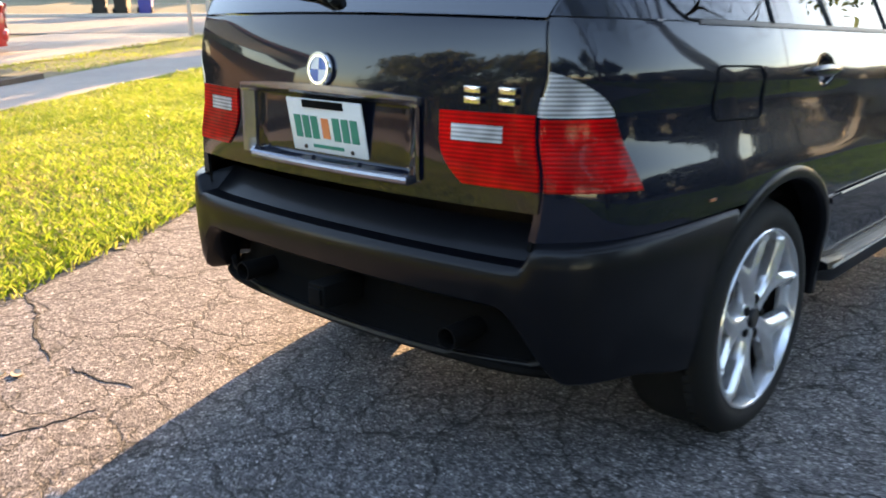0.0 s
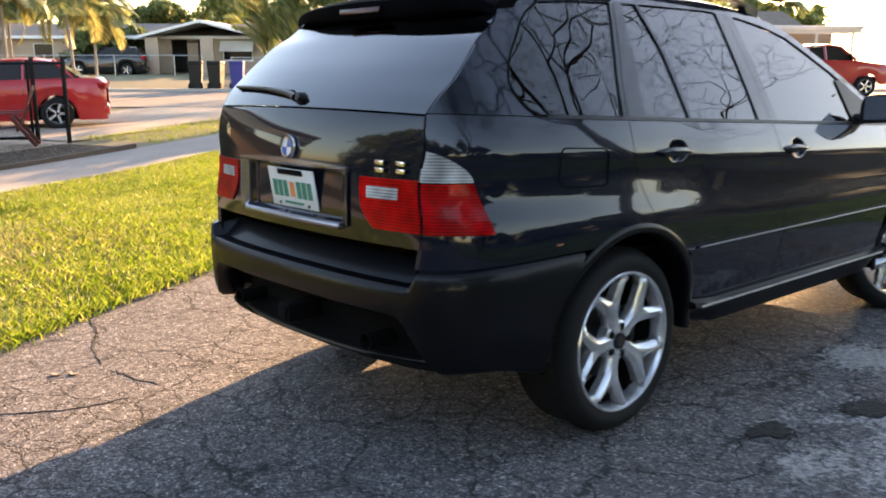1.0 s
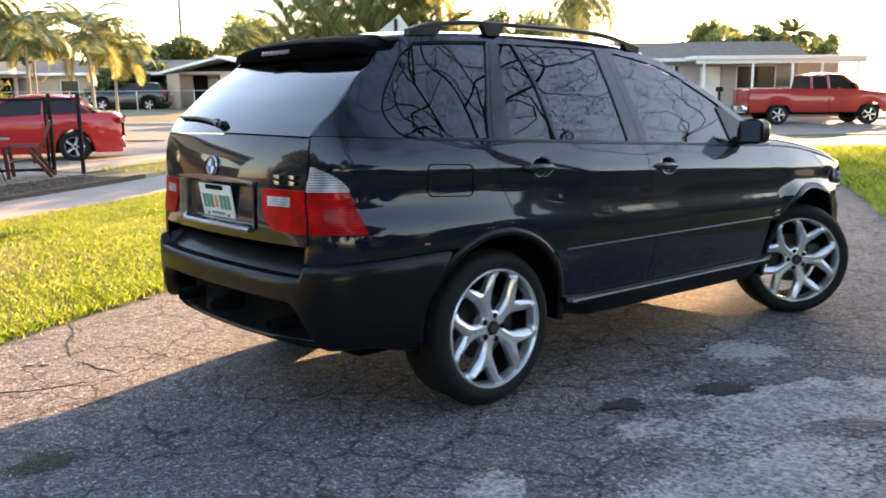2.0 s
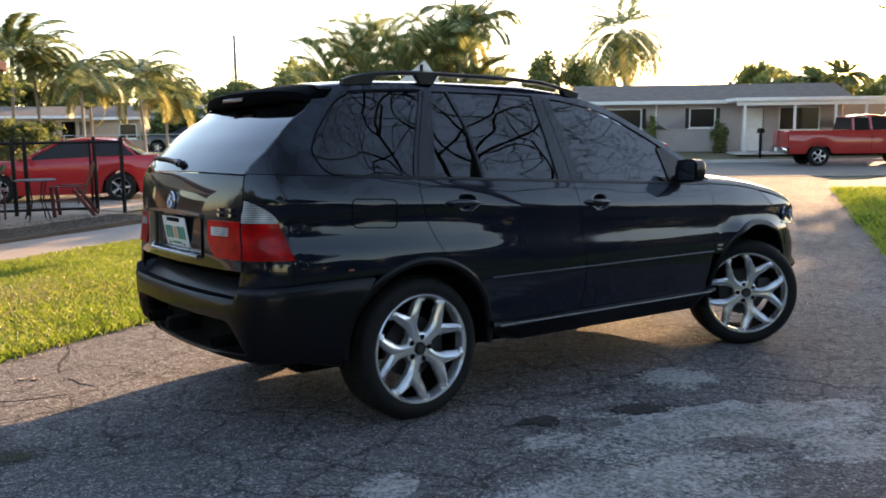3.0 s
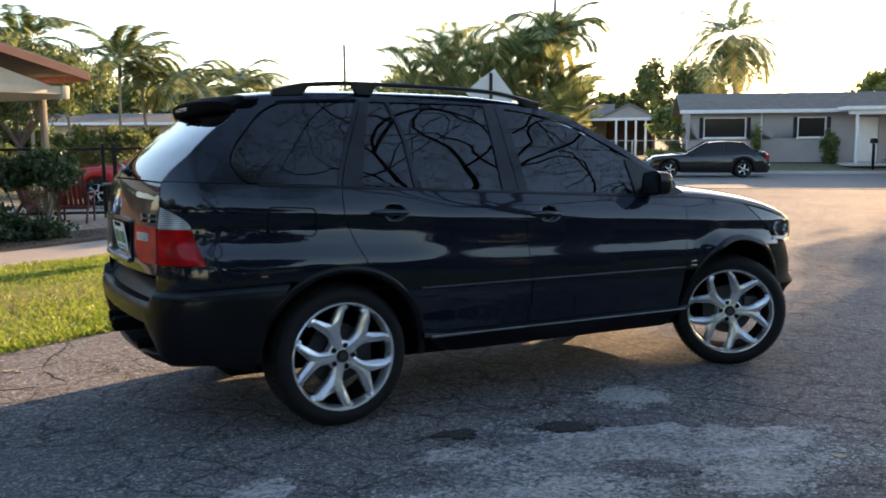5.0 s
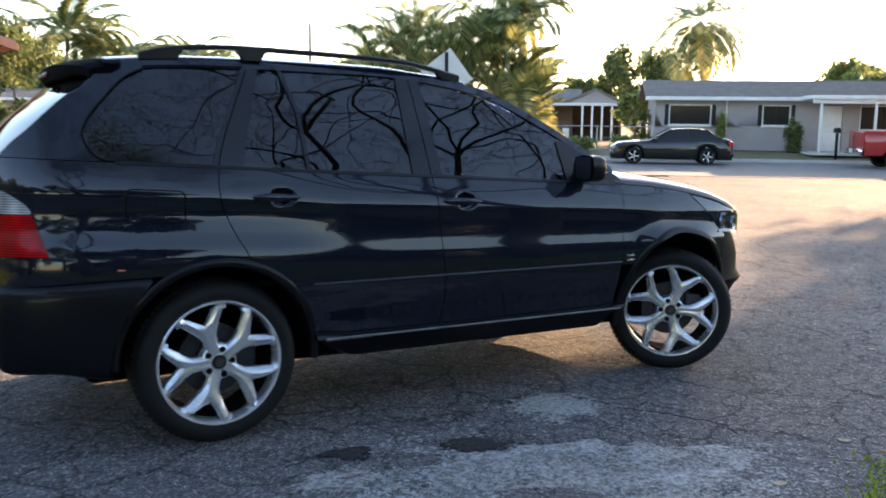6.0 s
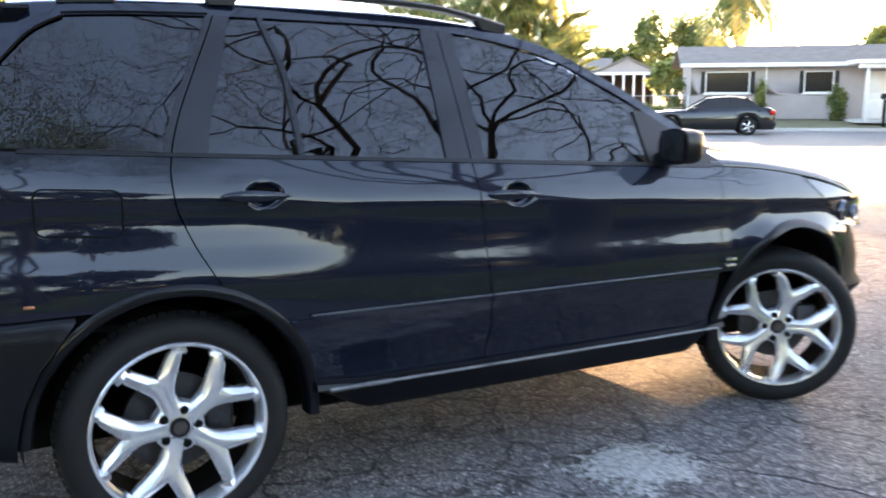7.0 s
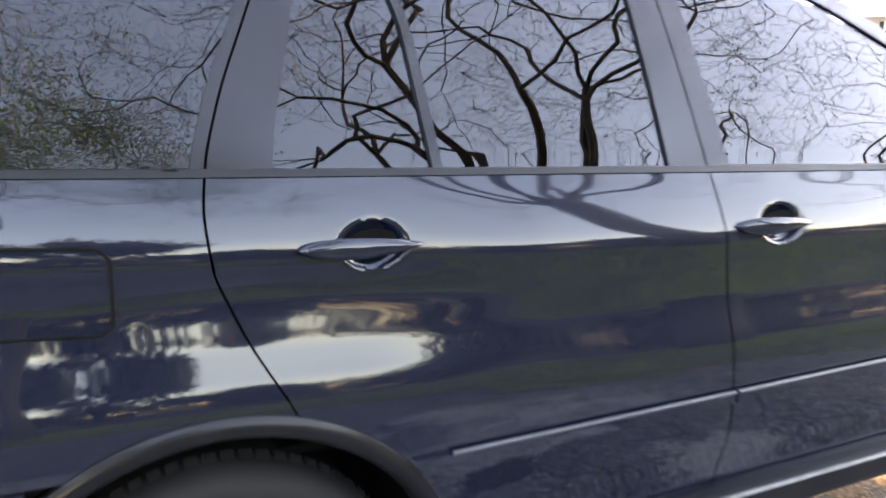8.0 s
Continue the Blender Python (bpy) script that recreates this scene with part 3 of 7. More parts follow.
# lights at the back: the outer one wraps the corner, the inner one sits on the tailgate
def lamp_front(z):
    return -0.690 - 0.30 * (z - 0.90) if z < 1.076 else -0.7428 - 0.125 * ((z - 1.076) / 0.11) ** 1.7


tail_lamps = both("tail_lamp", side_panel(lambda z: HATCH(z) + 0.001, lamp_front, lambda x: 0.897 - 0.02 * max(0, x + 0.72), const(1.074), 26, 16, out=0.006, depth=0.02, gap=0.001), RED_LENS, suv, "red ribbed corner lens")
both("indicator_lens", side_panel(lambda z: HATCH(z) + 0.001, lamp_front, const(1.076), const(1.186), 20, 14, out=0.006, depth=0.02, gap=0.001), CLEAR_LENS, tail_lamps, "clear ribbed lens")


def inner_lamp(z):
    return -0.425 - 0.06 * max(0.0, (1.02 - z) / 0.11) ** 2.2


for k in (1, -1):
    lamp_bm = made(tail_patch(lambda z: -hatch_y(z) + 0.001, inner_lamp, lambda y: 0.900 + 0.012 * max(0, y + 0.6), const(1.083), 24, 14, out=0.006))
    rev_bm = made(tail_patch(const(-0.600), const(-0.462), const(1.010), const(1.052), 6, 4, out=0.009))
    for b in (lamp_bm, rev_bm):
        if k < 0:
            for v in b.verts:
                v.co.y *= -1
            bmesh.ops.reverse_faces(b, faces=b.faces)
    inner = part("tailgate_lamp", lamp_bm, RED_LENS, tailgate, "red lens on the tailgate")
    part("reversing_lamp", rev_bm, CLEAR_LENS, tailgate, "pale reversing light")

# Pale blue metal paints the sky's reflection on gloss-black plate trim; also lamp rims.
SHEEN_METAL = plain("sheen_and_lamp_metal", (0.20, 0.21, 0.25), (0.30, 0.31, 0.36), 6, 0.22, 0.9, bumps=0.0)
# number plate and its recess
plate_m = pose(-0.932, 0.006, 0.998, 0, -9, 0)
part("plate_lip", tube([tail_point(y, 0.889, 0.006) for y in [-0.33 + 0.66 * i / 12 for i in range(13)]], 0.014, 10), SHEEN_METAL, tailgate, "lip under the plate, paled for its sky reflection")
part("grab_bar", made(tail_patch(const(-0.365), const(0.385), const(1.082), lambda y: 1.122 - 0.10 * (y - 0.01) ** 2, 24, 6, out=0.016, depth=0.03)), SHEEN_METAL, tailgate)
# Left side takes the painted sky sheen, the right keeps body paint.
for y0 in (-0.345, 0.365):
    part("recess_side", made(tail_patch(lambda z: y0 - 0.022, lambda z: y0 + 0.022, const(0.893), const(1.09), 5, 8, out=0.010, depth=0.04)), SHEEN_METAL if y0 > 0 else PAINT, tailgate)
plate = part("number_plate", box((0.006, 0.318, 0.160), plate_m, 0.002), PLATE_WHITE, tailgate, "white metal plate with green characters")
for y0 in (0.083, -0.083):
    for i in (-1, 0, 1):
        part("character_bar", box((0.003, 0.028, 0.068), plate_m @ pose(-0.0035, y0 + i * 0.037, -0.004)), GREEN_INK, tailgate)
part("emblem_bar", box((0.003, 0.030, 0.060), plate_m @ pose(-0.0035, 0, -0.004)), ORANGE_INK, tailgate)
part("county_bar", box((0.003, 0.13, 0.010), plate_m @ pose(-0.0035, 0, -0.060)), GREEN_INK, tailgate)
part("state_bar", box((0.005, 0.17, 0.022), plate_m @ pose(-0.0045, 0, 0.066), 0.001), DARK, tailgate)
for y0 in (-0.1, 0.1):
    part("plate_screw", lathe([(0.0, 0.005), (0.006, 0.004), (0.007, 0.0)], plate_m @ pose(-0.003, y0, -0.066, 0, -90, 0), 10), STEEL, tailgate)

# round emblem and lettering as plain shapes
em = Matrix.Translation(tail_point(0.0, 1.163, 0.004)) @ pose(0, 0, 0, 0, -84, 0)
emblem = part("round_emblem", lathe([(0.0, 0.006), (0.034, 0.006), (0.036, 0.011), (0.047, 0.011), (0.050, 0.004), (0.050, 0.0)], em, 40), CHROME, tailgate, "round chrome emblem")
part("emblem_disc", lathe([(0.036, 0.0085), (0.045, 0.0125), (0.0455, 0.0115)], em, 40, caps=False), DARK, tailgate)
for k in range(4):
    bm = bmesh.new()
    fan = [bm.verts.new(em @ Vector((0, 0, 0.0085)))] + [bm.verts.new(em @ Vector((0.034 * math.cos(a), 0.034 * math.sin(a), 0.0075))) for a in [math.pi / 2 * (k + i / 8) for i in range(9)]]
    for i in range(1, 9):
        bm.faces.new((fan[0], fan[i], fan[i + 1]))
    part("emblem_quarter", bm, BLUE_ENAMEL if k % 2 else PLATE_WHITE, tailgate)
for y0 in (-0.507, -0.598):
    for dz in (-0.013, 0.013):
        p = tail_point(y0, 1.124 + dz, 0.003)
        part("badge_bar", box((0.005, 0.078, 0.017), Matrix.Translation(p) @ pose(0, 0, 0, 0, 0, -9), 0.002), CHROME, tailgate, "silver badge bar")

# wiper
wp = [tail_point(y, z, 0.022) for y, z in ((0.02, 1.355), (0.10, 1.372), (0.30, 1.388), (0.60, 1.392))]
wiper = part("wiper_arm", tube(wp, [0.016, 0.012, 0.009, 0.006], 8), TRIM, tailgate, "black rear wiper")
part("wiper_cap", lathe([(0.0, 0.03), (0.016, 0.026), (0.024, 0.0)], Matrix.Translation(tail_point(0.0, 1.352, 0.0)) @ pose(0, 0, 0, 0, -70, 0), 16), TRIM, tailgate)
part("wiper_blade", tube([tail_point(y, 1.376 + 0.02 * y, 0.008) for y in (0.08, 0.3, 0.62)], 0.006, 6), RUBBER, tailgate)

# roof spoiler over the rear window
bm = bmesh.new()
pts = []
for i in range(31):
    a = i / 15 - 1
    y = 0.630 * a
    e = abs(a) ** 2.6
    zr = ROOF_EDGE(-0.45) + 0.045 * max(0, 1 - abs(a) ** 2.2) ** (1 / 2.2)
    xt = -0.574 + 0.095 * e
    cap = (1.0 if abs(a) < 0.999 else 0.6) * (1 - 0.35 * e)
    sec = [(-0.34, zr + 0.004), (-0.42, zr), (xt + 0.07, zr - 0.010), (xt + 0.018, zr - 0.026), (xt, zr - 0.036), (xt, zr - 0.048), (xt + 0.008, zr - 0.075), (xt + 0.018, zr - 0.098 * cap), (xt + 0.032, zr - 0.106 * cap), (xt + 0.07, zr - 0.108 * cap), (-0.38, zr - 0.10 * cap)]
    pts.append([Vector((x, y, z)) for x, z in sec])
rows = grid(bm, pts)
bm.faces.new(rows[0])
bm.faces.new(rows[-1][::-1])
bmesh.ops.recalc_face_normals(bm, faces=bm.faces)
spoiler = part("roof_spoiler", bm, SPOILER, tailgate, "dark roof spoiler")
part("brake_light", box((0.012, 0.26, 0.022), pose(-0.576, 0.03, 1.702, 0, 10, 0), 0.003), plain("smoked_red_lens", (0.05, 0.008, 0.008), (0.08, 0.015, 0.012), 20, 0.2, bumps=0.0), tailgate)


# bumpers: a section swept round the plan of the car's end
def swept(plan, section, n, mirror=True):
    """plan: (x, half width) points from the side round to the middle; section(s, x, w) -> list of (inset, z)."""
    ds = [0.0]
    for p, q in zip(plan, plan[1:]):
        ds.append(ds[-1] + math.dist(p, q))
    fx, fw = table(ds, [p[0] for p in plan], 0.03), table(ds, [p[1] for p in plan], 0.03)
    bm = bmesh.new()
    pts = []
    right = []
    for i in range(n + 1):
        s = ds[-1] * i / n
        x, w = fx(s), max(fw(s), 0.0)
        tx, tw = fx(min(s + 0.01, ds[-1])) - fx(max(s - 0.01, 0)), fw(min(s + 0.01, ds[-1])) - fw(max(s - 0.01, 0))
        l = math.hypot(tx, tw)
        nx, nw = -tw / l, tx / l
        if nw * (1 if s < ds[-1] * 0.4 else 0) < 0 or (s >= ds[-1] * 0.4 and nx * (x - plan[0][0]) < 0):
            nx, nw = -nx, -nw
        right.append([Vector((x - nx * o, -(w - nw * o), z)) for o, z in section(s, x, w)])
    for row in right:
        row[:] = [Vector((p.x, min(p.y, 0.0), p.z)) for p in row]
    pts = right + [[Vector((p.x, -p.y, p.z)) for p in row] for row in right[-2::-1]]
    grid(bm, pts)
    bmesh.ops.remove_doubles(bm, verts=bm.verts, dist=1e-5)
    bmesh.ops.recalc_face_normals(bm, faces=bm.faces)
    return bm


REAR_PLAN = [(-0.30, 0.938), (-0.45, 0.928), (-0.60, 0.908), (-0.72, 0.882), (-0.82, 0.840), (-0.90, 0.768), (-0.942, 0.66), (-0.965, 0.48), (-0.980, 0.24), (-0.985, 0.0)]


def rear_section(s, x, w):
    mid = 1 - smooth_step(0.675, 0.715, w)
    top = BUMPER_SEAM(x) - 0.004 - 0.052 * mid
    side = smooth_step(-0.72, -0.45, x)
    low = 0.585 * (1 - smooth_step(0.60, 0.80, w)) + (0.40 - 0.045 * side) * smooth_step(0.60, 0.80, w)
    h = top - low
    ledge = 0.075 * mid + 0.012
    return [(0.14, low + 0.03), (0.09, low + 0.004), (0.04, low), (0.022, low + 0.012), (0.010, low + 0.15 * h), (0.003, low + 0.4 * h), (0.0, low + 0.65 * h), (0.001, low + 0.84 * h), (0.005, top - 0.014), (0.010, top - 0.005), (0.016, top), (0.022 + 0.5 * ledge, top + 0.004), (0.03 + ledge, top + 0.010 + 0.05 * mid), (0.05 + ledge, top + 0.012 + 0.07 * mid)]


# the bumper ends where the rear arch begins
bm = swept(REAR_PLAN, rear_section, 150)
def in_arch(v):
    return v.co.x > -0.478 * math.sqrt(max(0.0, 1 - ((v.co.z - 0.375) / 0.498) ** 2)) and v.co.z < 0.873


bmesh.ops.delete(bm, geom=[f for f in bm.faces if all(in_arch(v) for v in f.verts)], context="FACES")
for v in bm.verts:
    if in_arch(v):
        v.co.x = -0.478 * math.sqrt(max(0.0, 1 - ((v.co.z - 0.375) / 0.498) ** 2))
rear_bumper = part("rear_bumper", bm, BODY_PLASTIC, suv, "dark satin rear bumper")
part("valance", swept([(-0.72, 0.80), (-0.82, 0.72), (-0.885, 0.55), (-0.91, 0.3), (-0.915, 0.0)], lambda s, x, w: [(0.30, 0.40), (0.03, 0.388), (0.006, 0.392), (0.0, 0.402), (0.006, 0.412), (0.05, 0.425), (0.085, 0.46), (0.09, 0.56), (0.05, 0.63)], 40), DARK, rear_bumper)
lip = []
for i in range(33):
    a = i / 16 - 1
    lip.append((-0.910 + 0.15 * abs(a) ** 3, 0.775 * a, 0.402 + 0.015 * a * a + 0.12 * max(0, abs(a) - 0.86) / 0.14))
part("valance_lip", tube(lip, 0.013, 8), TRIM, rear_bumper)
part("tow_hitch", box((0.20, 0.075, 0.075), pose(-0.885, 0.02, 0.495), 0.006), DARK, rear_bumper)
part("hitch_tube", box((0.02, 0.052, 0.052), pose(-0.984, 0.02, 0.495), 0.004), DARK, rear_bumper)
for y0 in (-0.45, 0.45):
    part("exhaust_pipe", lathe([(0.028, 0.0), (0.031, 0.0), (0.033, 0.16), (0.028, 0.16)], pose(-0.78, y0, 0.47, 0, -90, 0), 20, True), DARK, suv)

NOSE = plain("dull_bumper_paint", (0.0012, 0.0014, 0.0022), (0.0028, 0.0030, 0.0042), 4, 0.6, bumps=0.03, fine=300, Specular_IOR_Level=0.10)
FRONT_PLAN = [(3.16, 0.925), (3.30, 0.908), (3.42, 0.868), (3.53, 0.77), (3.60, 0.60), (3.64, 0.35), (3.655, 0.0)]
front_bumper = part("front_bumper", swept(FRONT_PLAN, lambda s, x, w: [(0.16, 0.33), (0.10, 0.335), (0.06, 0.42), (0.02, 0.50), (-0.01, 0.535), (-0.015, 0.55), (-0.008, 0.565), (0.012, 0.60), (0.014, 0.70), (0.03, 0.78), (0.06, 0.86), (0.12, 0.96)], 60), NOSE, suv)

# headlights: clear cover over bright bowls
head = both("headlight", side_panel(lambda z: 3.025 + (1.03 - z) * 1.15, lambda z: 3.44 - 0.2 * max(0, 0.9 - z), lambda x: 0.865 - 0.25 * max(0, x - 3.2) * 0.4, lambda x: WING_TOP(x) - 0.006, 22, 12, out=0.002, depth=0.03, gap=0.003), plain("headlight_cover", (0.012, 0.013, 0.015), (0.05, 0.05, 0.052), 14, 0.06, bumps=0.0, Coat_Weight=0.6), wings)


def lamp_ring(lx, lz, size):
    """A round lamp under the headlight's cover, with its bright rim."""
    def make(bm):
        turned = lathe([(0.0, 0.004), (size * 0.55, 0.005), (size * 0.7, 0.010), (size, 0.012), (size * 1.08, 0.004), (size * 1.08, 0.0)], pose(lx, -half_width(lx, lz) + 0.001, lz, 0, 0, 24) @ pose(0, 0, 0, 90, 0, 0), 24)
        copy = bpy.data.meshes.new("ring")
        turned.to_mesh(copy)
        turned.free()
        bm.from_mesh(copy)
        bpy.data.meshes.remove(copy)
    return make


both("lamp_ring", lamp_ring(3.215, 0.935, 0.050), SHEEN_METAL, head, "bright round lamp")
both("lamp_ring", lamp_ring(3.335, 0.915, 0.042), SHEEN_METAL, head, "bright round lamp")
both("indicator", side_panel(const(3.16), const(3.36), lambda x: 0.868, lambda x: 0.882, 8, 3, out=0.007, depth=0.008, gap=0.0), CLEAR_LENS, head, "pale indicator strip")

# wheel arch trims and wells
def arch_trim(arch, a0, a1, flare):
    cx, cz, rx, rz = arch

    def make(bm):
        pts = []
        for i in range(57):
            t = radians(a0 + (a1 - a0) * i / 56)
            row = []
            for dr, out in ((0.012, -0.004), (0.010, 0.004), (0.0, 0.009), (-0.012, 0.011), (-0.024, 0.009), (-0.030, 0.002), (-0.032, -0.012), (-0.028, -0.07)):
                x = cx + (rx + dr) * math.cos(t)
                z = cz + (rz + dr) * math.sin(t)
                row.append(Vector((x, -max(half_width(x, max(z, 0.40)), 0.885) - out * flare, z)))
            pts.append(row)
        grid(bm, pts)
        bmesh.ops.recalc_face_normals(bm, faces=bm.faces)
        if sum(f.normal.y * f.calc_area() for f in bm.faces) > 0:
            bmesh.ops.reverse_faces(bm, faces=bm.faces)

    return make


def arch_well(arch):
    cx, cz, rx, rz = arch

    def make(bm):
        pts = []
        for i in range(33):
            t = radians(-3 + 187 * i / 32)
            c, s = math.cos(t), math.sin(t)
            pts.append([Vector((cx + (rx - 0.005) * c, -0.89, cz + (rz - 0.005) * s)), Vector((cx + (rx + 0.0) * c, -0.80, cz + (rz + 0.0) * s)), Vector((cx + (rx - 0.02) * c, -0.50, cz + (rz - 0.02) * s)), Vector((cx + 0.2 * c, -0.48, cz + 0.2 * s)), Vector((cx, -0.48, cz))])
        grid(bm, pts)
        bmesh.ops.remove_doubles(bm, verts=bm.verts, dist=1e-5)

    return make


both("arch_trim", arch_trim(REAR_ARCH, -3, 178, 1.0), BODY_PLASTIC, suv)
both("arch_trim", arch_trim(FRONT_ARCH, 6, 185, 1.0), BODY_PLASTIC, suv)
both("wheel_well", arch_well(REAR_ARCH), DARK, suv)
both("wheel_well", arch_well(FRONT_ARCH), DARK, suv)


# sills, side mouldings
def sill(bm):
    pts = []
    for i in range(61):
        x = 0.455 + (2.40 - 0.455) * i / 60
        k = smooth_step(0.44, 0.70, x) * (1 - smooth_step(2.22, 2.40, x))
        f = 0.02 * (1 - k)
        pts.append([Vector((x, -w - (0.0 if j > 6 else 0), (z + f if z > 0.44 else 0.444 + (z - 0.444) * (0.15 + 0.85 * k)))) for j, (w, z) in enumerate(((0.86, 0.458), (0.890, 0.455), (0.910, 0.450), (0.926, 0.444), (0.932, 0.438), (0.929, 0.430), (0.916, 0.412), (0.900, 0.375), (0.872, 0.335), (0.80, 0.318), (0.60, 0.318)))])
    rows = grid(bm, pts)
    bm.faces.new(rows[0])
    bm.faces.new(rows[-1][::-1])
    bmesh.ops.recalc_face_normals(bm, faces=bm.faces)


both("sill", sill, BODY_PLASTIC, suv, "dark sill with a worn shiny edge")
both("door_moulding", side_panel(lambda z: arch_x(REAR_ARCH, z, 1) + 0.02, lambda z: SHUT_MID(z) - 0.001, const(0.690), const(0.722), 50, 6, out=0.011, depth=0.014), PAINT, rear_doors)
both("door_moulding", side_panel(lambda z: SHUT_MID(z) + 0.001, lambda z: front_edge(z) - 0.01, const(0.690), const(0.722), 50, 6, out=0.011, depth=0.014), PAINT, front_doors)
def edge_line(x0, x1, z, out, r, low=None):
    def make(bm):
        add_tube(bm, [(x, -(half_width(x, z) if low is None else low) - out, z) for x in span(x0, x1, 0.04)], r, 6)
    return make


# Added pale beads that paint the glint along the mouldings' top edges.
both("moulding_edge", edge_line(0.43, 1.145, 0.722, 0.010, 0.0045), GLINT_METAL, rear_doors)
both("moulding_edge", edge_line(1.155, 2.34, 0.722, 0.010, 0.0045), GLINT_METAL, front_doors)
both("sill_edge", edge_line(0.50, 2.36, 0.441, 0.0, 0.006, 0.929), WORN_EDGE, suv)
both("sill_scuff", edge_line(0.50, 0.74, 0.440, 0.0, 0.009, 0.926), WORN_EDGE, suv, "bare scuffed metal at the end of the sill")
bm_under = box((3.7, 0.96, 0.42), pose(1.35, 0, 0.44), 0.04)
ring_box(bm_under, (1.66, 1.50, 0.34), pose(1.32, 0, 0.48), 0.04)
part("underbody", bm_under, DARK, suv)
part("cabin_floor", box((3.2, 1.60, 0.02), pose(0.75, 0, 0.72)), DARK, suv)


# handles
def handle(hx, hz):
    def make(bm):
        pts = []
        for i in range(25):
            a = i / 24
            x = hx - 0.138 + 0.232 * a
            z = hz - 0.004 - 0.006 * a
            t = 0.018 * math.sin(math.pi * min(1, a * 1.02 + 0.0) ** 0.75) ** 0.7 + 0.002
            o = 0.015 * math.sin(math.pi * a) ** 0.5 + 0.001
            base = half_width(hx + 0.12, z)
            row = []
            for k in range(10):
                b = 2 * math.pi * k / 10
                row.append(Vector((x, -base - o - 0.010 * math.cos(b), z + t * math.sin(b))))
            row.append(row[0].copy())
            pts.append(row)
        rows = grid(bm, pts)
        bmesh.ops.remove_doubles(bm, verts=bm.verts, dist=1e-6)
        bmesh.ops.recalc_face_normals(bm, faces=bm.faces)

    return make


def recess(hx, hz):
    """A near-black disc that paints the shade in the hollow behind a handle."""
    def make(bm):
        ring = [bm.verts.new((hx + 0.048 * math.cos(a), -half_width(hx + 0.12, hz) + 0.010, hz + 0.006 + 0.023 * math.sin(a))) for a in [2 * math.pi * i / 28 for i in range(28)]]
        mid = [bm.verts.new((hx + 0.6 * (v.co.x - hx), v.co.y + 0.004, hz + 0.006 + 0.6 * (v.co.z - hz - 0.006))) for v in ring]
        for i in range(28):
            bm.faces.new((ring[i], ring[(i + 1) % 28], mid[(i + 1) % 28], mid[i]))
        bm.faces.new(mid)
        bmesh.ops.recalc_face_normals(bm, faces=bm.faces)
    return make


# Discs added in the handle bowls as painted shade.
both("handle_recess", recess(0.292, 1.136), DARK, rear_doors)
both("handle_recess", recess(1.284, 1.100), DARK, front_doors)
both("door_handle", handle(0.290, 1.143), PAINT, rear_doors)
both("door_handle", handle(1.280, 1.107), PAINT, front_doors)


# fuel flap, only on the right
def round_rect(hx, hz, r, n=6):
    out = []
    for cx, cz, a0 in ((hx - r, hz - r, 0), (-hx + r, hz - r, 90), (-hx + r, -hz + r, 180), (hx - r, -hz + r, 270)):
        out += [(cx + r * math.cos(radians(a0 + 90 * i / n)), cz + r * math.sin(radians(a0 + 90 * i / n))) for i in range(n + 1)]
    return out


flap = round_rect(0.121, 0.071, 0.028)
part("fuel_flap_seam", tube([(-0.268 + x, -half_width(-0.268 + x, 1.104 + z - 0.05 * x) - 0.0005, 1.104 + z - 0.05 * x) for x, z in flap + flap[:1]], 0.0032, 6, False), DARK, quarter[0])
part("marker_lamp", box((0.03, 0.004, 0.008), pose(-0.42, -half_width(-0.42, 0.835) - 0.001, 0.835), 0.001), plain("amber_marker", (0.35, 0.12, 0.05), (0.45, 0.18, 0.08), 30, 0.3, bumps=0.0), quarter[0])
for dz, w in ((0.014, 0.055), (-0.014, 0.056)):
    part("engine_badge", box((w, 0.004, 0.012 if dz > 0 else 0.012), pose(2.405, -half_width(2.40, 0.745 + dz) - 0.010, 0.745 + dz), 0.001), CHROME, wings[0])


# door mirrors
def mirror_shell(bm):
    pts = []
    for i in range(17):
        a = math.pi * i / 16
        d = math.sin(a)
        x = 2.010 + 0.12 * (1 - math.cos(a)) / 2
        row = []
        for k in range(21):
            b = 2 * math.pi * k / 20
            ry = 0.080 * (max(d, 0.0) ** 0.35 if i > 8 else 1.0) if i else 0.085
            rz = 0.074 * (max(d, 0.0) ** 0.35 if i > 8 else 1.0) if i else 0.076
            c, s = math.cos(b), math.sin(b)
            row.append(Vector((x, -0.970 + ry * math.copysign(abs(c) ** 0.55, c), 1.272 + rz * math.copysign(abs(s) ** 0.55, s) - 0.02 * max(0, c))))
        pts.append(row)
    rows = grid(bm, pts)
    bm.faces.new([v for v in rows[0][:-1]][::-1])
    bmesh.ops.remove_doubles(bm, verts=bm.verts, dist=1e-5)
    bmesh.ops.recalc_face_normals(bm, faces=bm.faces)


def mirror_arm(bm):
    ring_box(bm, (0.09, 0.14, 0.045), pose(2.085, -0.905, 1.222, 0, 0, 12), 0.012)


def mirror_glass(bm):
    ring_box(bm, (0.004, 0.145, 0.125), pose(2.0065, -0.970, 1.275, 0, 0, -5), 0.0)


shells = both("door_mirror", mirror_shell, BODY_PLASTIC, suv)
both("mirror_arm", mirror_arm, TRIM, shells)
both("mirror_glass", mirror_glass, material("mirror_silver", (0.25, 0.26, 0.28), 0.03, 1.0)[0], shells)

# roof rails on three feet
RAIL_TOP = line((-0.26, 1.790), (-0.176, 1.815), (-0.072, 1.834), (0.237, 1.852), (0.72, 1.850), (1.08, 1.838), (1.30, 1.808), (1.44, 1.780))


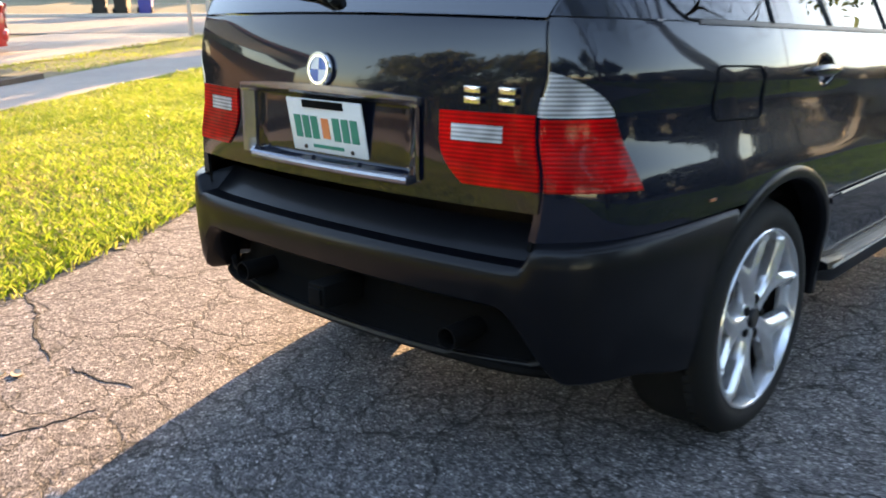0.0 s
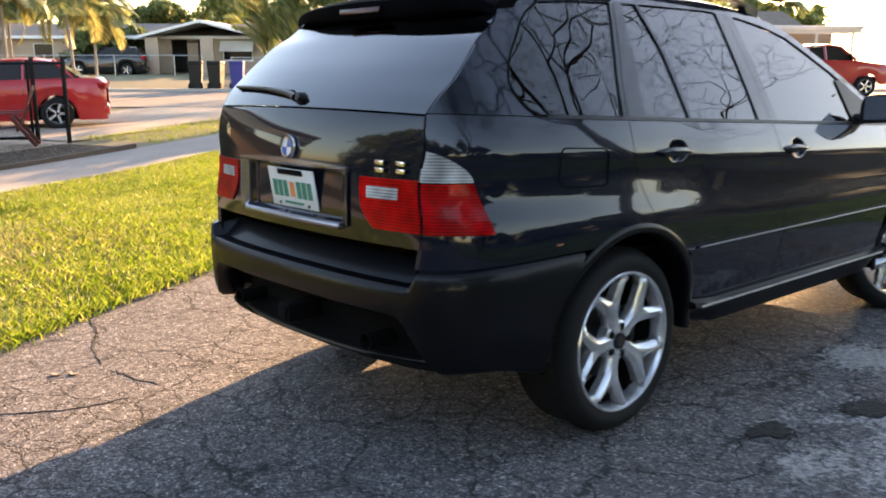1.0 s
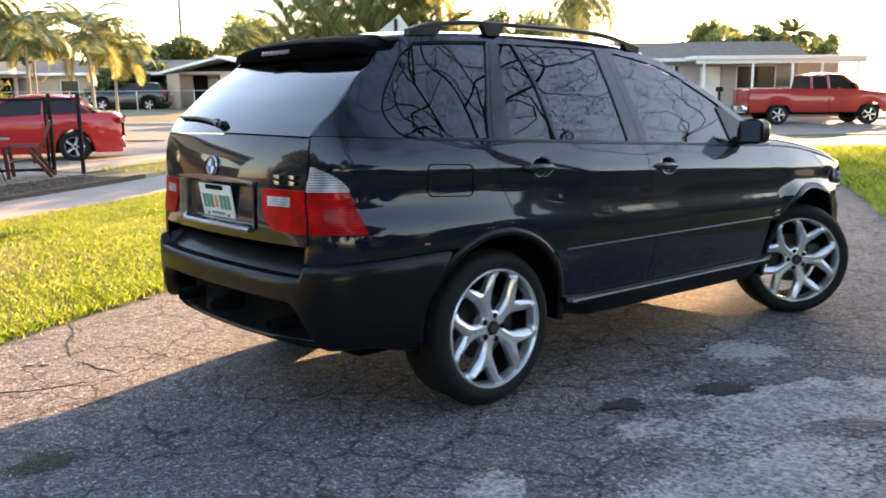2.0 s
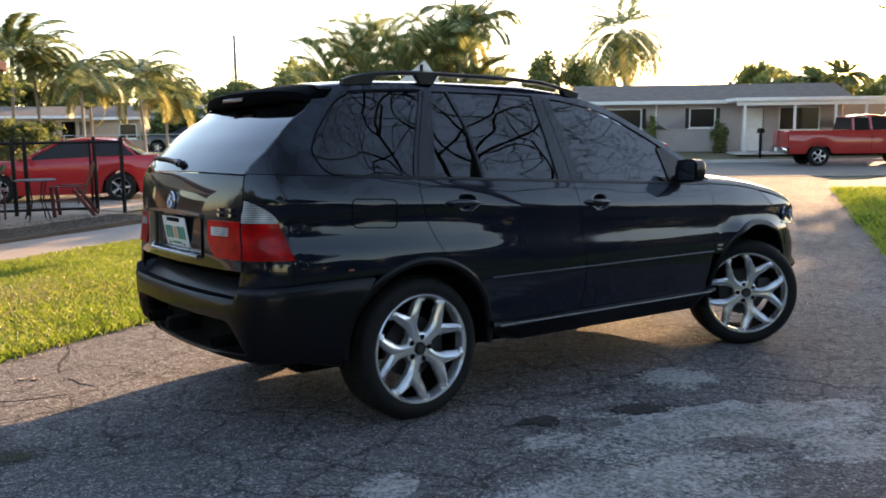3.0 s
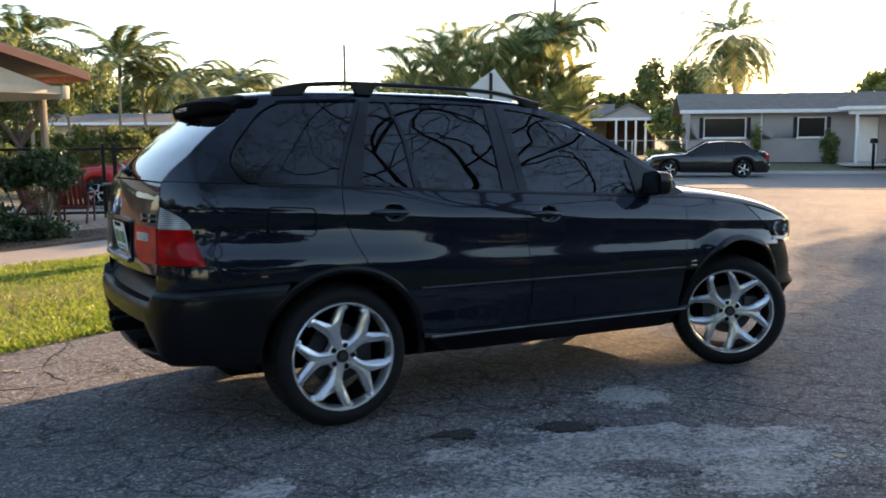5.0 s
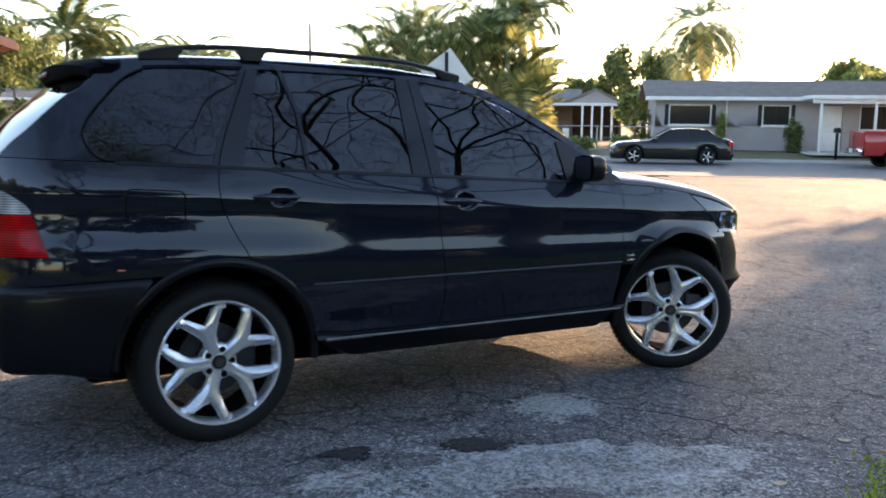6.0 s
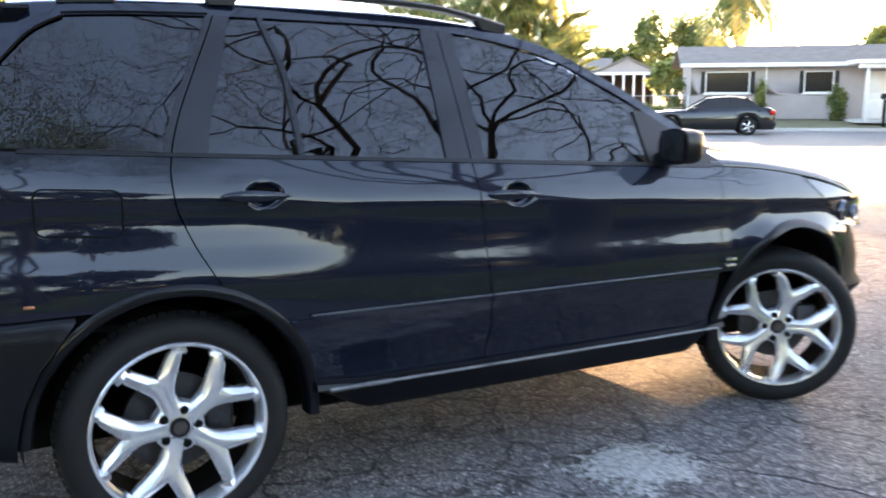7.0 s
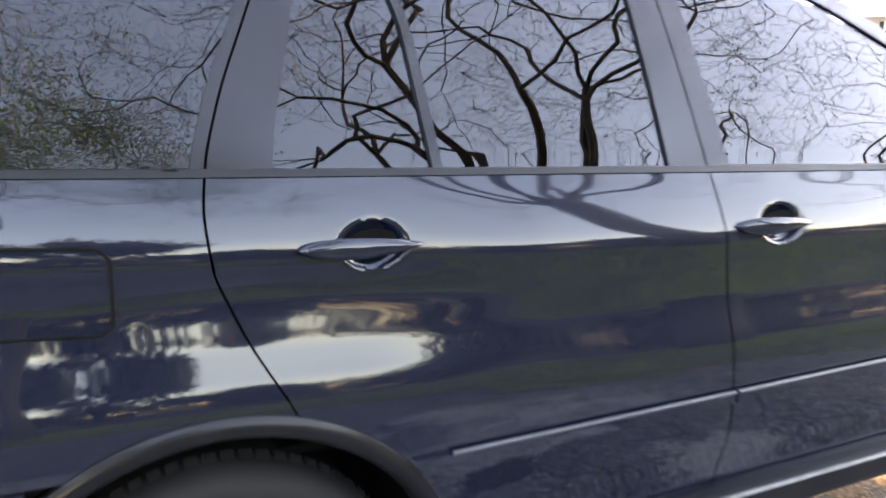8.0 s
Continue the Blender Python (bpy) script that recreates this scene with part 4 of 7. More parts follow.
def rail(bm):
    pts = []
    for i in range(61):
        x = -0.26 + 1.70 * i / 60
        z = RAIL_TOP(x)
        low = max(ROOF_EDGE(x) + 0.008, z - 0.024)
        y = -0.585 + 0.02 * smooth_step(1.0, 1.44, x)
        if x < -0.075 or x > 1.30 or 0.22 < x < 0.33:
            low = ROOF_EDGE(x) + 0.006
        pts.append([Vector((x, y + dy, zz)) for dy, zz in ((-0.018, low), (-0.020, z - 0.008), (-0.012, z), (0.012, z), (0.020, z - 0.008), (0.018, low), (-0.018, low))])
    rows = grid(bm, pts)
    bm.faces.new(rows[0][:-1])
    bm.faces.new(rows[-1][:-1][::-1])
    bmesh.ops.recalc_face_normals(bm, faces=bm.faces)


both("roof_rail", rail, TRIM, suv)


# wheels: the axle runs along local y, the outer face towards -y, the hub's face at the origin
SPOKE_OUT = line((0.0, 0.042), (0.045, 0.040), (0.085, 0.0335), (0.115, 0.0345), (0.145, 0.046), (0.175, 0.066), (0.215, 0.0935), (0.262, 0.1215))
SPOKE_IN = line((0.0, 0.0), (0.183, 0.0), (0.193, 0.010), (0.262, 0.0760))


def star_rim():
    """The rim's lip and barrel mouth, and the hub's face."""
    bm = bmesh.new()
    rowsr = [(0.286, 0.03), (0.289, -0.012), (0.290, -0.021), (0.286, -0.025), (0.279, -0.024), (0.274, -0.016), (0.270, 0.0), (0.266, 0.04), (0.262, 0.12)]
    n = 72
    rr = [[bm.verts.new((r * math.cos(2 * math.pi * i / n), h, r * math.sin(2 * math.pi * i / n))) for i in range(n)] for r, h in rowsr]
    for a, b in zip(rr, rr[1:]):
        for i in range(n):
            j = (i + 1) % n
            bm.faces.new((a[i], a[j], b[j], b[i]))
    hub = [(0.074, 0.006), (0.083, 0.012), (0.090, 0.05)]
    hr = [[bm.verts.new((r * math.cos(2 * math.pi * i / 40), h, r * math.sin(2 * math.pi * i / 40))) for i in range(40)] for r, h in hub]
    bm.faces.new(hr[0])
    for a, b in zip(hr, hr[1:]):
        for i in range(40):
            j = (i + 1) % 40
            bm.faces.new((a[i], a[j], b[j], b[i]))
    bmesh.ops.recalc_face_normals(bm, faces=bm.faces)
    return bm


def spoke_bm(ang):
    """A forked arm: a stem that parts into two, with a ridge along each half and walls that fall back into the wheel."""
    bm = bmesh.new()
    for side in (-1, 1):
        pts = []
        for i in range(37):
            r = 0.040 + 0.240 * i / 36
            fork = smooth_step(0.150, 0.205, r)
            a, b = SPOKE_IN(min(r, 0.262)), SPOKE_OUT(min(r, 0.262))
            d = 0.003 - 0.021 * smooth_step(0.06, 0.26, r)
            mid, edge = 0.0 + 0.010 * fork, 0.011
            back = 0.046
            row = []
            for f, dep in ((0.0, back if r > 0.185 else mid + 0.004), (0.0, mid), (0.10, mid - 0.004 * fork), (0.42, -0.003), (0.60, -0.0015), (0.92, edge - 0.002), (1.0, edge + 0.002), (1.0, back)):
                t = side * (a + (b - a) * f)
                c = math.sqrt(max(r * r - t * t, 0.0)) if r > 0.25 else r
                row.append(Vector((c * math.cos(ang) - t * math.sin(ang), d + dep, c * math.sin(ang) + t * math.cos(ang))))
            pts.append(row)
        grid(bm, pts)
    bmesh.ops.recalc_face_normals(bm, faces=bm.faces)
    return bm


AXLE = pose(0, 0, 0, 90, 0, 0)  # lathe axis onto -y


def tyre():
    r0, r1 = 0.284, 0.375
    prof = [(r0 - 0.006, -0.01), (r0, 0.014), (r0 + 0.012, 0.021), (0.318, 0.029), (0.343, 0.024), (0.360, 0.010), (0.3695, -0.008), (0.3745, -0.030), (r1, -0.075), (r1, -0.17), (0.3745, -0.215), (0.365, -0.238), (0.34, -0.252), (r0, -0.245), (r0 - 0.006, -0.2)]
    bm = lathe(prof, AXLE, 90, True)
    return bm


def tread(bm, n=72):
    """Shoulder blocks of the tread."""
    for i in range(n):
        a = 2 * math.pi * i / n
        m = Matrix.Rotation(-a, 4, "Y") @ pose(0.3725, 0.030, 0, 0, 0, 62)
        ring_box(bm, (0.034, 0.006, 0.023), m)


def wheel(x, side, steer, phase):
    hub_y = -0.878 * side
    m = pose(x * BODY_X, hub_y, 0.375 * WHEEL, 0, 0, steer + (0 if side > 0 else 180))
    rim_ob = part("wheel", star_rim(), ALLOY, suv, "five-arm star wheel in bright alloy")
    rim_ob.matrix_local = m
    for k in range(5):
        part("spoke", spoke_bm(radians(phase + 72 * k)), ALLOY, rim_ob)
    bm = tyre()
    tread(bm)
    part("tyre", bm, RUBBER, rim_ob, "black low-profile tyre")
    part("hub_cap", lathe([(0.0, 0.004), (0.030, 0.003), (0.034, -0.004), (0.035, -0.012)], AXLE, 32), TRIM, rim_ob)
    part("cap_disc", lathe([(0.0, 0.006), (0.022, 0.0055), (0.0235, 0.002)], AXLE, 24), STEEL, rim_ob)
    for k in range(5):
        a = radians(phase + 36 + 72 * k)
        part("wheel_bolt", lathe([(0.0, 0.001), (0.0125, 0.001), (0.0145, -0.002), (0.015, -0.022)], pose(0.060 * math.cos(a), 0, 0.060 * math.sin(a)) @ AXLE, 12), DARK, rim_ob)
    part("brake_disc", lathe([(0.085, -0.088), (0.165, -0.088), (0.165, -0.112), (0.085, -0.112)], AXLE, 48, True), ALLOY_DARK, rim_ob)
    part("rim_barrel", lathe([(0.262, -0.04), (0.258, -0.22), (0.275, -0.24), (0.286, -0.24), (0.284, -0.03)], AXLE, 60, caps=False), DARK, rim_ob)
    part("disc_bell", lathe([(0.0, -0.045), (0.07, -0.05), (0.085, -0.06), (0.09, -0.11)], AXLE, 32), ALLOY_DARK, rim_ob)
    cal = box((0.10, 0.07, 0.16), pose(0.150, 0.10, 0.02, 0, 0, 0), 0.02)
    part("brake_caliper", cal, ALLOY_DARK, rim_ob)
    return rim_ob


for sd in (1, -1):
    wheel(0.0, sd, 0, 110.5)
    wheel(2.825, sd, -36, 71)

# true proportions: the body a little lower and shorter than its drawing, the wheels smaller alike
for ob in suv.children_recursive:
    if ob.parent.name.split(".")[0] == "wheel" or ob.name.split(".")[0] == "wheel":
        ob.data.transform(Matrix.Scale(WHEEL, 4))
    else:
        ob.data.transform(Matrix.Diagonal((BODY_X, 1.0, BODY_Z, 1.0)))
# ---- strips of ground round the drive ----
LAWN = ground_material("lawn_soil", [(0.3, (0.075, 0.085, 0.02)), (0.5, (0.13, 0.15, 0.035)), (0.7, (0.22, 0.22, 0.07))], 1.1, 80, 0.8, dist=0.03)
sheet("lawn", lot, span(-16, 19.5, 0.5), span(2.60, 7.12, 0.45), LAWN, 0.012, "lit lawn beside the driveway", "lawn", rag=0.06)
# The dark tone here is shade put into the lawn's colour.
sheet("side_lawn", lot, span(-16, 20, 0.5), span(-12, -3.58, 0.6), DARK_LAWN, 0.010, "side lawn ground, coloured dark for shade, on the far side of the driveway", "ground", rag=0.08)
sheet("concrete_walk", lot, span(-16, 20.5, 0.75), span(7.12, 8.85, 0.4), CONCRETE, 0.006, "worn concrete path between lawn and flower bed", "pavement", rag=0.03, deep=0.04)
sheet("flower_bed", lot, span(-10, 8.3, 0.4), span(8.88, 10.5, 0.3), MULCH, 0.02, "dark mulch bed behind the path", "ground", rag=0.08)
sheet("sandy_yard", lot, span(8.8, 19.5, 0.6), span(10.8, 15.2, 0.5), GRAVEL, 0.004, "sandy gravel parking place", "ground", rag=0.35)
sheet("gravel_yard", lot, span(-8, 8.6, 0.6), span(10.45, 20, 0.7), GRAVEL, 0.010, "gravel yard behind the fence", "ground", rag=0.2)
sheet("street", road, span(21.3, 30.4, 0.7), span(-90, 90, 3.0), ROAD, 0.014, "grey asphalt street", "road", rag=0.0, deep=0.05)
KERB = plain("kerb_concrete", (0.44, 0.42, 0.39), (0.58, 0.56, 0.52), 3, 0.9, bumps=0.3)


def strip_box(name, place, u0, u1, v0, v1, z0, z1, mat, label, category):
    bm = bmesh.new()
    c = [(*place(u, v),) for u, v in ((u0, v0), (u1, v0), (u1, v1), (u0, v1))]
    lo = [bm.verts.new((x, y, z0)) for x, y in c]
    hi = [bm.verts.new((x, y, z1)) for x, y in c]
    bm.faces.new(hi)
    for i in range(4):
        bm.faces.new((lo[i], lo[(i + 1) % 4], hi[(i + 1) % 4], hi[i]))
    bmesh.ops.recalc_face_normals(bm, faces=bm.faces)
    bmesh.ops.bevel(bm, geom=[e for e in bm.edges if all(v.co.z == z1 for v in e.verts)], offset=0.02, segments=2, affect="EDGES")
    return tagged(mesh_object(name, bm, mat), label, category, kind="structure")


PLAIN_Z = height(20, 20)
strip_box("kerb", road, 30.4, 30.62, -90, 90, PLAIN_Z - 0.1, PLAIN_Z + 0.13, KERB, "concrete kerb along the far side of the street", "kerb")
strip_box("bed_edging", lot, -10, 8.3, 8.83, 8.90, height(*lot(4, 8.8)) - 0.1, height(*lot(4, 8.8)) + 0.055, plain("edging_timber", (0.05, 0.035, 0.025), (0.10, 0.07, 0.05), 5, 0.8), "dark timber edging of the flower bed", "edging")
bm = bmesh.new()
pts = []
for q in span(-90, 90, 3):
    pts.append([Vector((*road(w, q), PLAIN_Z + z)) for w, z in ((30.6, 0.12), (31.5, 0.16), (33, 0.30), (36, 0.38), (60, 0.40))])
grid(bm, pts)
bmesh.ops.recalc_face_normals(bm, faces=bm.faces)
if sum(f.normal.z for f in bm.faces) < 0:
    bmesh.ops.reverse_faces(bm, faces=bm.faces)
tagged(mesh_object("far_lawn", bm, FAR_GRASS), "raised grass in front of the houses across the street", "lawn", kind="structure")


# worn pale patches and a hole in the drive
def blob(name, x0, y0, rx, ry, turn, mat, lift, label, seed, rough=0.35):
    bm = bmesh.new()
    n, rings = 64, 6
    rows = []
    for k in range(rings + 1):
        row = []
        for i in range(n):
            a = 2 * math.pi * i / n
            r = (k / rings) * (1 + rough * (noise.noise((math.cos(a) * 1.3 + seed, math.sin(a) * 1.3, seed)) + 0.6 * noise.noise((math.cos(a) * 4 + seed, math.sin(a) * 4, 2.0))) + 0.08 * noise.noise((a * 9, seed, 0)) * (k == rings))
            px, py = rx * r * math.cos(a), ry * r * math.sin(a)
            x, y = x0 + px * math.cos(turn) - py * math.sin(turn), y0 + px * math.sin(turn) + py * math.cos(turn)
            row.append(bm.verts.new((x, y, height(x, y) + (lift if k < rings else 0.001))))
        rows.append(row)
    for a, b in zip(rows, rows[1:]):
        for i in range(n):
            j = (i + 1) % n
            bm.faces.new((a[i], a[j], b[j], b[i]))
    bmesh.ops.remove_doubles(bm, verts=bm.verts, dist=1e-5)
    bmesh.ops.recalc_face_normals(bm, faces=bm.faces)
    if sum(f.normal.z for f in bm.faces) < 0:
        bmesh.ops.reverse_faces(bm, faces=bm.faces)
    return tagged(mesh_object(name, bm, mat), label, "driveway", kind="structure")


def worn_material(name, c0, c1, cover):
    """Loose pale stone that shows through in specks, so that the patch has no hard edge."""
    m, t, b = material(name, c0, 0.95)
    v = coords(t)
    vor = node(t, "TexVoronoi", Scale=75.0)
    t.links.new(v, vor.inputs["Vector"])
    t.links.new(mix(t, 0.5, ramp(t, vor.outputs["Color"], [(0.15, c0), (0.5, tuple(0.5 * (a + b) for a, b in zip(c0, c1))), (0.85, c1)]), ramp(t, noise_tex(t, v, 26, 6, 0.8), [(0.36, c0), (0.6, c1)])), b.inputs["Base Color"])
    bump(t, b, vor.outputs["Distance"], 0.7, 0.012)
    far = node(t, "VectorMath")
    far.operation = "DISTANCE"
    far.inputs[1].default_value = (0.5, 0.5, 0.5)
    flat = node(t, "Mapping")
    flat.inputs["Scale"].default_value = (1, 1, 0)
    flat.inputs["Location"].default_value = (0, 0, 0.5)
    t.links.new(node(t, "TexCoord").outputs["Generated"], flat.inputs["Vector"])
    t.links.new(flat.outputs["Vector"], far.inputs[0])
    fade = ramp(t, far.outputs["Value"], [(0.16, (0.16, 0.16, 0.16)), (0.46, (0, 0, 0))])
    patchy = mix(t, 1.0, mix(t, 0.5, noise_tex(t, v, 5.0, 7, 0.75), noise_tex(t, v, 40.0, 4, 0.8)), fade, "ADD")
    hole = ramp(t, patchy, [(cover, (0, 0, 0)), (cover + 0.09, (1, 1, 1))])
    t.links.new(hole, b.inputs["Alpha"])
    return m


PALE = worn_material("worn_aggregate", (0.05, 0.048, 0.046), (0.46, 0.445, 0.425), 0.538)
CHALK = worn_material("bare_chalky_base", (0.13, 0.127, 0.122), (0.42, 0.41, 0.39), 0.48)
HOLE = ground_material("pothole_tar", [(0.3, (0.010, 0.010, 0.010)), (0.6, (0.035, 0.034, 0.032)), (0.8, (0.08, 0.075, 0.07))], 3.0, 120, 1.0, dist=0.02)
TAR = worn_material("loose_tar", (0.004, 0.004, 0.004), (0.030, 0.029, 0.028), 0.47)
RAVELLED = worn_material("ravelled_asphalt", (0.045, 0.045, 0.046), (0.48, 0.475, 0.465), 0.505)
for x, y, rx, ry, turn, seed in ((0.30, -1.58, 0.34, 0.18, 12, 7.7), (0.98, -1.95, 0.62, 0.30, -22, 4.1), (1.58, -1.98, 0.36, 0.20, -28, 1.3), (-0.66, -1.56, 0.24, 0.14, 30, 9.2), (0.42, -2.25, 0.70, 0.34, -12, 15.3), (-0.54, -2.42, 0.60, 0.32, 20, 18.1), (1.30, -2.45, 0.55, 0.26, -30, 12.9)):
    blob("worn_patch", x, y, rx, ry, radians(turn), PALE, 0.004 + 0.0004 * seed % 0.002, "pale worn patch in the asphalt", seed)
blob("worn_patch", 1.05, -1.92, 1.25, 0.52, radians(-24), RAVELLED, 0.003, "wide ravelled patch with loose pale stones", 31.6, 0.5)
blob("worn_patch", -0.10, -2.30, 0.95, 0.50, radians(8), RAVELLED, 0.0025, "wide ravelled patch with loose pale stones", 33.1, 0.5)
blob("worn_patch", 1.68, -1.20, 0.31, 0.24, radians(-40), CHALK, 0.007, "bare pale hollow in the asphalt", 21.4, 0.7)
blob("pothole", 0.96, -1.47, 0.20, 0.09, radians(-30), TAR, 0.010, "dark pothole in the asphalt", 2.2, 0.7)
blob("pothole", 0.42, -1.30, 0.16, 0.07, radians(-20), TAR, 0.009, "dark loose tar in the asphalt", 3.7, 0.7)
blob("asphalt_mend", 1.30, -1.50, 0.26, 0.13, radians(-34), ASPHALT, 0.009, "mended asphalt beside the pothole", 5.2, 0.25)
blob("asphalt_mend", 0.92, -2.14, 0.24, 0.12, radians(-37), ASPHALT, 0.009, "mended asphalt in the worn patch", 8.2, 0.2)
blob("asphalt_mend", 0.62, -1.50, 0.16, 0.10, radians(-25), ASPHALT, 0.008, "mended asphalt beside loose tar", 9.4, 0.3)
blob("weed_patch", -1.79, -0.21, 0.24, 0.13, 0.3, worn_material("moss", (0.015, 0.016, 0.010), (0.06, 0.06, 0.03), 0.60), 0.006, "low weeds in a hollow of the asphalt", 6.1, 0.6)


# open cracks with raised edges
def crack(points, width, seed):
    rnd = random.Random(seed)
    fine = []
    for (x0, y0), (x1, y1) in zip(points, points[1:]):
        n = max(3, int(math.dist((x0, y0), (x1, y1)) / 0.035))
        fine += [(x0 + (x1 - x0) * i / n + rnd.uniform(-0.010, 0.010), y0 + (y1 - y0) * i / n + rnd.uniform(-0.010, 0.010)) for i in range(n)]
    fine.append(points[-1])
    bm = bmesh.new()
    pts = []
    for i, (x, y) in enumerate(fine):
        a, b = fine[max(i - 1, 0)], fine[min(i + 1, len(fine) - 1)]
        d = Vector((b[0] - a[0], b[1] - a[1])).normalized()
        w = width * rnd.uniform(0.5, 1.2) * math.sin(math.pi * (i + 0.6) / (len(fine) + 0.2)) ** 0.5
        z = height(x, y)
        pts.append([Vector((x - d.y * w * k, y + d.x * w * k, z + h)) for k, h in ((-1, 0.001), (-0.5, 0.003), (0, 0.002), (0.5, 0.003), (1, 0.001))])
    grid(bm, pts)
    bmesh.ops.recalc_face_normals(bm, faces=bm.faces)
    if sum(f.normal.z for f in bm.faces) < 0:
        bmesh.ops.reverse_faces(bm, faces=bm.faces)
    tagged(mesh_object("crack", bm, HOLE), "open dark crack in the asphalt", "crack", kind="structure")


crack([(-0.97, 2.18), (-1.03, 1.89), (-1.17, 1.58), (-1.24, 1.29)], 0.011, 1)
crack([(-1.22, 1.16), (-1.2, 0.98), (-1.15, 0.84)], 0.009, 2)
crack([(-1.81, 0.94), (-1.57, 0.79), (-1.32, 0.76)], 0.006, 3)
crack([(-2.38, 1.23), (-2.1, 0.98), (-1.86, 0.94)], 0.006, 4)
crack([(1.06, -1.52), (1.14, -1.60), (1.25, -1.68), (1.36, -1.68), (1.46, -1.60)], 0.016, 5)
crack([(1.43, -1.22), (1.46, -1.06), (1.55, -0.97), (1.69, -0.93), (1.80, -1.00), (1.93, -1.16), (1.95, -1.28)], 0.020, 8)
crack([(0.70, -2.05), (0.74, -2.17), (0.88, -2.28), (1.06, -2.30)], 0.009, 7)
crack([(0.12, -1.34), (0.28, -1.26), (0.52, -1.34), (0.72, -1.52), (0.80, -1.46)], 0.009, 9)
crack([(1.95, -1.35), (2.10, -1.55), (2.22, -1.80), (2.16, -1.95)], 0.009, 10)

# ---- plants ----
CHIPS = plain("leaf_litter", (0.05, 0.035, 0.022), (0.30, 0.24, 0.16), 30, 0.9, bumps=0.1)


def scatter(name, n, u0, u1, v0, v1, size, mat, label, category, seed, lift=0.024):
    """Loose chips and leaves strewn over a stretch of the lot."""
    g = np.random.default_rng(seed)
    V, F = [], []
    for u, v in zip(g.uniform(u0, u1, n), g.uniform(v0, v1, n)):
        x, y = lot(u, v)
        z = height(x, y) + lift
        a, l, w = g.uniform(0, 6.283), size * g.uniform(0.5, 1.5), size * g.uniform(0.2, 0.6)
        c, s = math.cos(a), math.sin(a)
        k = len(V)
        V += [(x - c * l, y - s * l, z), (x + s * w, y - c * w, z + 0.6 * w), (x + c * l, y + s * l, z + g.uniform(0, 0.6) * l), (x - s * w, y + c * w, z + 0.4 * w)]
        F += [(k, k + 1, k + 2), (k, k + 2, k + 3)]
    me = bpy.data.meshes.new(name)
    me.from_pydata(V, [], F)
    me.materials.append(mat)
    return tagged(new(name, me), label, category, kind="stuff")


scatter("leaf_litter", 5000, -3, 8.2, 8.95, 11.0, 0.035, CHIPS, "dry leaves and bark chips on the flower bed", "leaf litter", 31)
scatter("loose_stones", 2600, -3.5, 6, -3.4, 2.4, 0.008, plain("pale_grit", (0.30, 0.28, 0.26), (0.55, 0.53, 0.50), 40, 0.9, bumps=0.0), "loose pale grit on the driveway", "grit", 32, 0.001)

def leaf_material(name, c0, c1, c2, shine=0.35, share=0.35, scale=2.0, stops=(0.2, 0.5, 0.85)):
    m, t, b = material(name, c1, shine)
    g = node(t, "NewGeometry")
    v = coords(t)
    f = mix(t, share, g.outputs["Random Per Island"], noise_tex(t, v, scale, 3))
    c = ramp(t, f, list(zip(stops, (c0, c1, c2))))
    t.links.new(c, b.inputs["Base Color"])
    tr = node(t, "BsdfTranslucent")
    t.links.new(c, tr.inputs["Color"])
    ms = node(t, "MixShader", Fac=0.5)
    out = t.nodes["Material Output"]
    t.links.new(b.outputs["BSDF"], ms.inputs[1])
    t.links.new(tr.outputs["BSDF"], ms.inputs[2])
    t.links.new(ms.outputs["Shader"], out.inputs["Surface"])
    return m


GRASS = leaf_material("grass_blade", (0.085, 0.14, 0.010), (0.22, 0.32, 0.022), (0.36, 0.385, 0.075), 0.5, 0.6, 0.8, (0.30, 0.48, 0.70))
DRY_GRASS = leaf_material("dry_grass_blade", (0.13, 0.14, 0.04), (0.26, 0.235, 0.10), (0.42, 0.36, 0.20), 0.6, 0.4, 1.2, (0.25, 0.5, 0.8))
PALM_LEAF = leaf_material("palm_leaf", (0.08, 0.125, 0.05), (0.19, 0.235, 0.095), (0.36, 0.37, 0.16), 0.35)
PALM_YELLOW = leaf_material("dry_palm_leaf", (0.17, 0.165, 0.055), (0.30, 0.28, 0.09), (0.46, 0.42, 0.17), 0.5)
LEAF = leaf_material("tree_leaf", (0.065, 0.10, 0.033), (0.13, 0.17, 0.05), (0.25, 0.26, 0.085), 0.4)
LEAF_LIGHT = leaf_material("light_leaf", (0.12, 0.16, 0.045), (0.22, 0.26, 0.075), (0.36, 0.35, 0.12), 0.45)
HEDGE_LEAF = leaf_material("hedge_leaf", (0.018, 0.040, 0.016), (0.038, 0.075, 0.028), (0.08, 0.13, 0.05), 0.35)
BARK = plain("bark", (0.075, 0.062, 0.05), (0.16, 0.135, 0.11), 5, 0.9, bumps=0.6, fine=40)
PALM_BARK = plain("palm_trunk", (0.32, 0.29, 0.25), (0.48, 0.44, 0.38), 4, 0.85, bumps=0.4, fine=30)


def raw_mesh(name, verts, faces, mat, parent=None, smooth=False):
    me = bpy.data.meshes.new(name)
    me.from_pydata(verts, [], faces)
    if smooth:
        me.polygons.foreach_set("use_smooth", [True] * len(me.polygons))
    me.materials.append(mat)
    ob = new(name, me)
    if parent:
        ob.parent = parent
    return ob


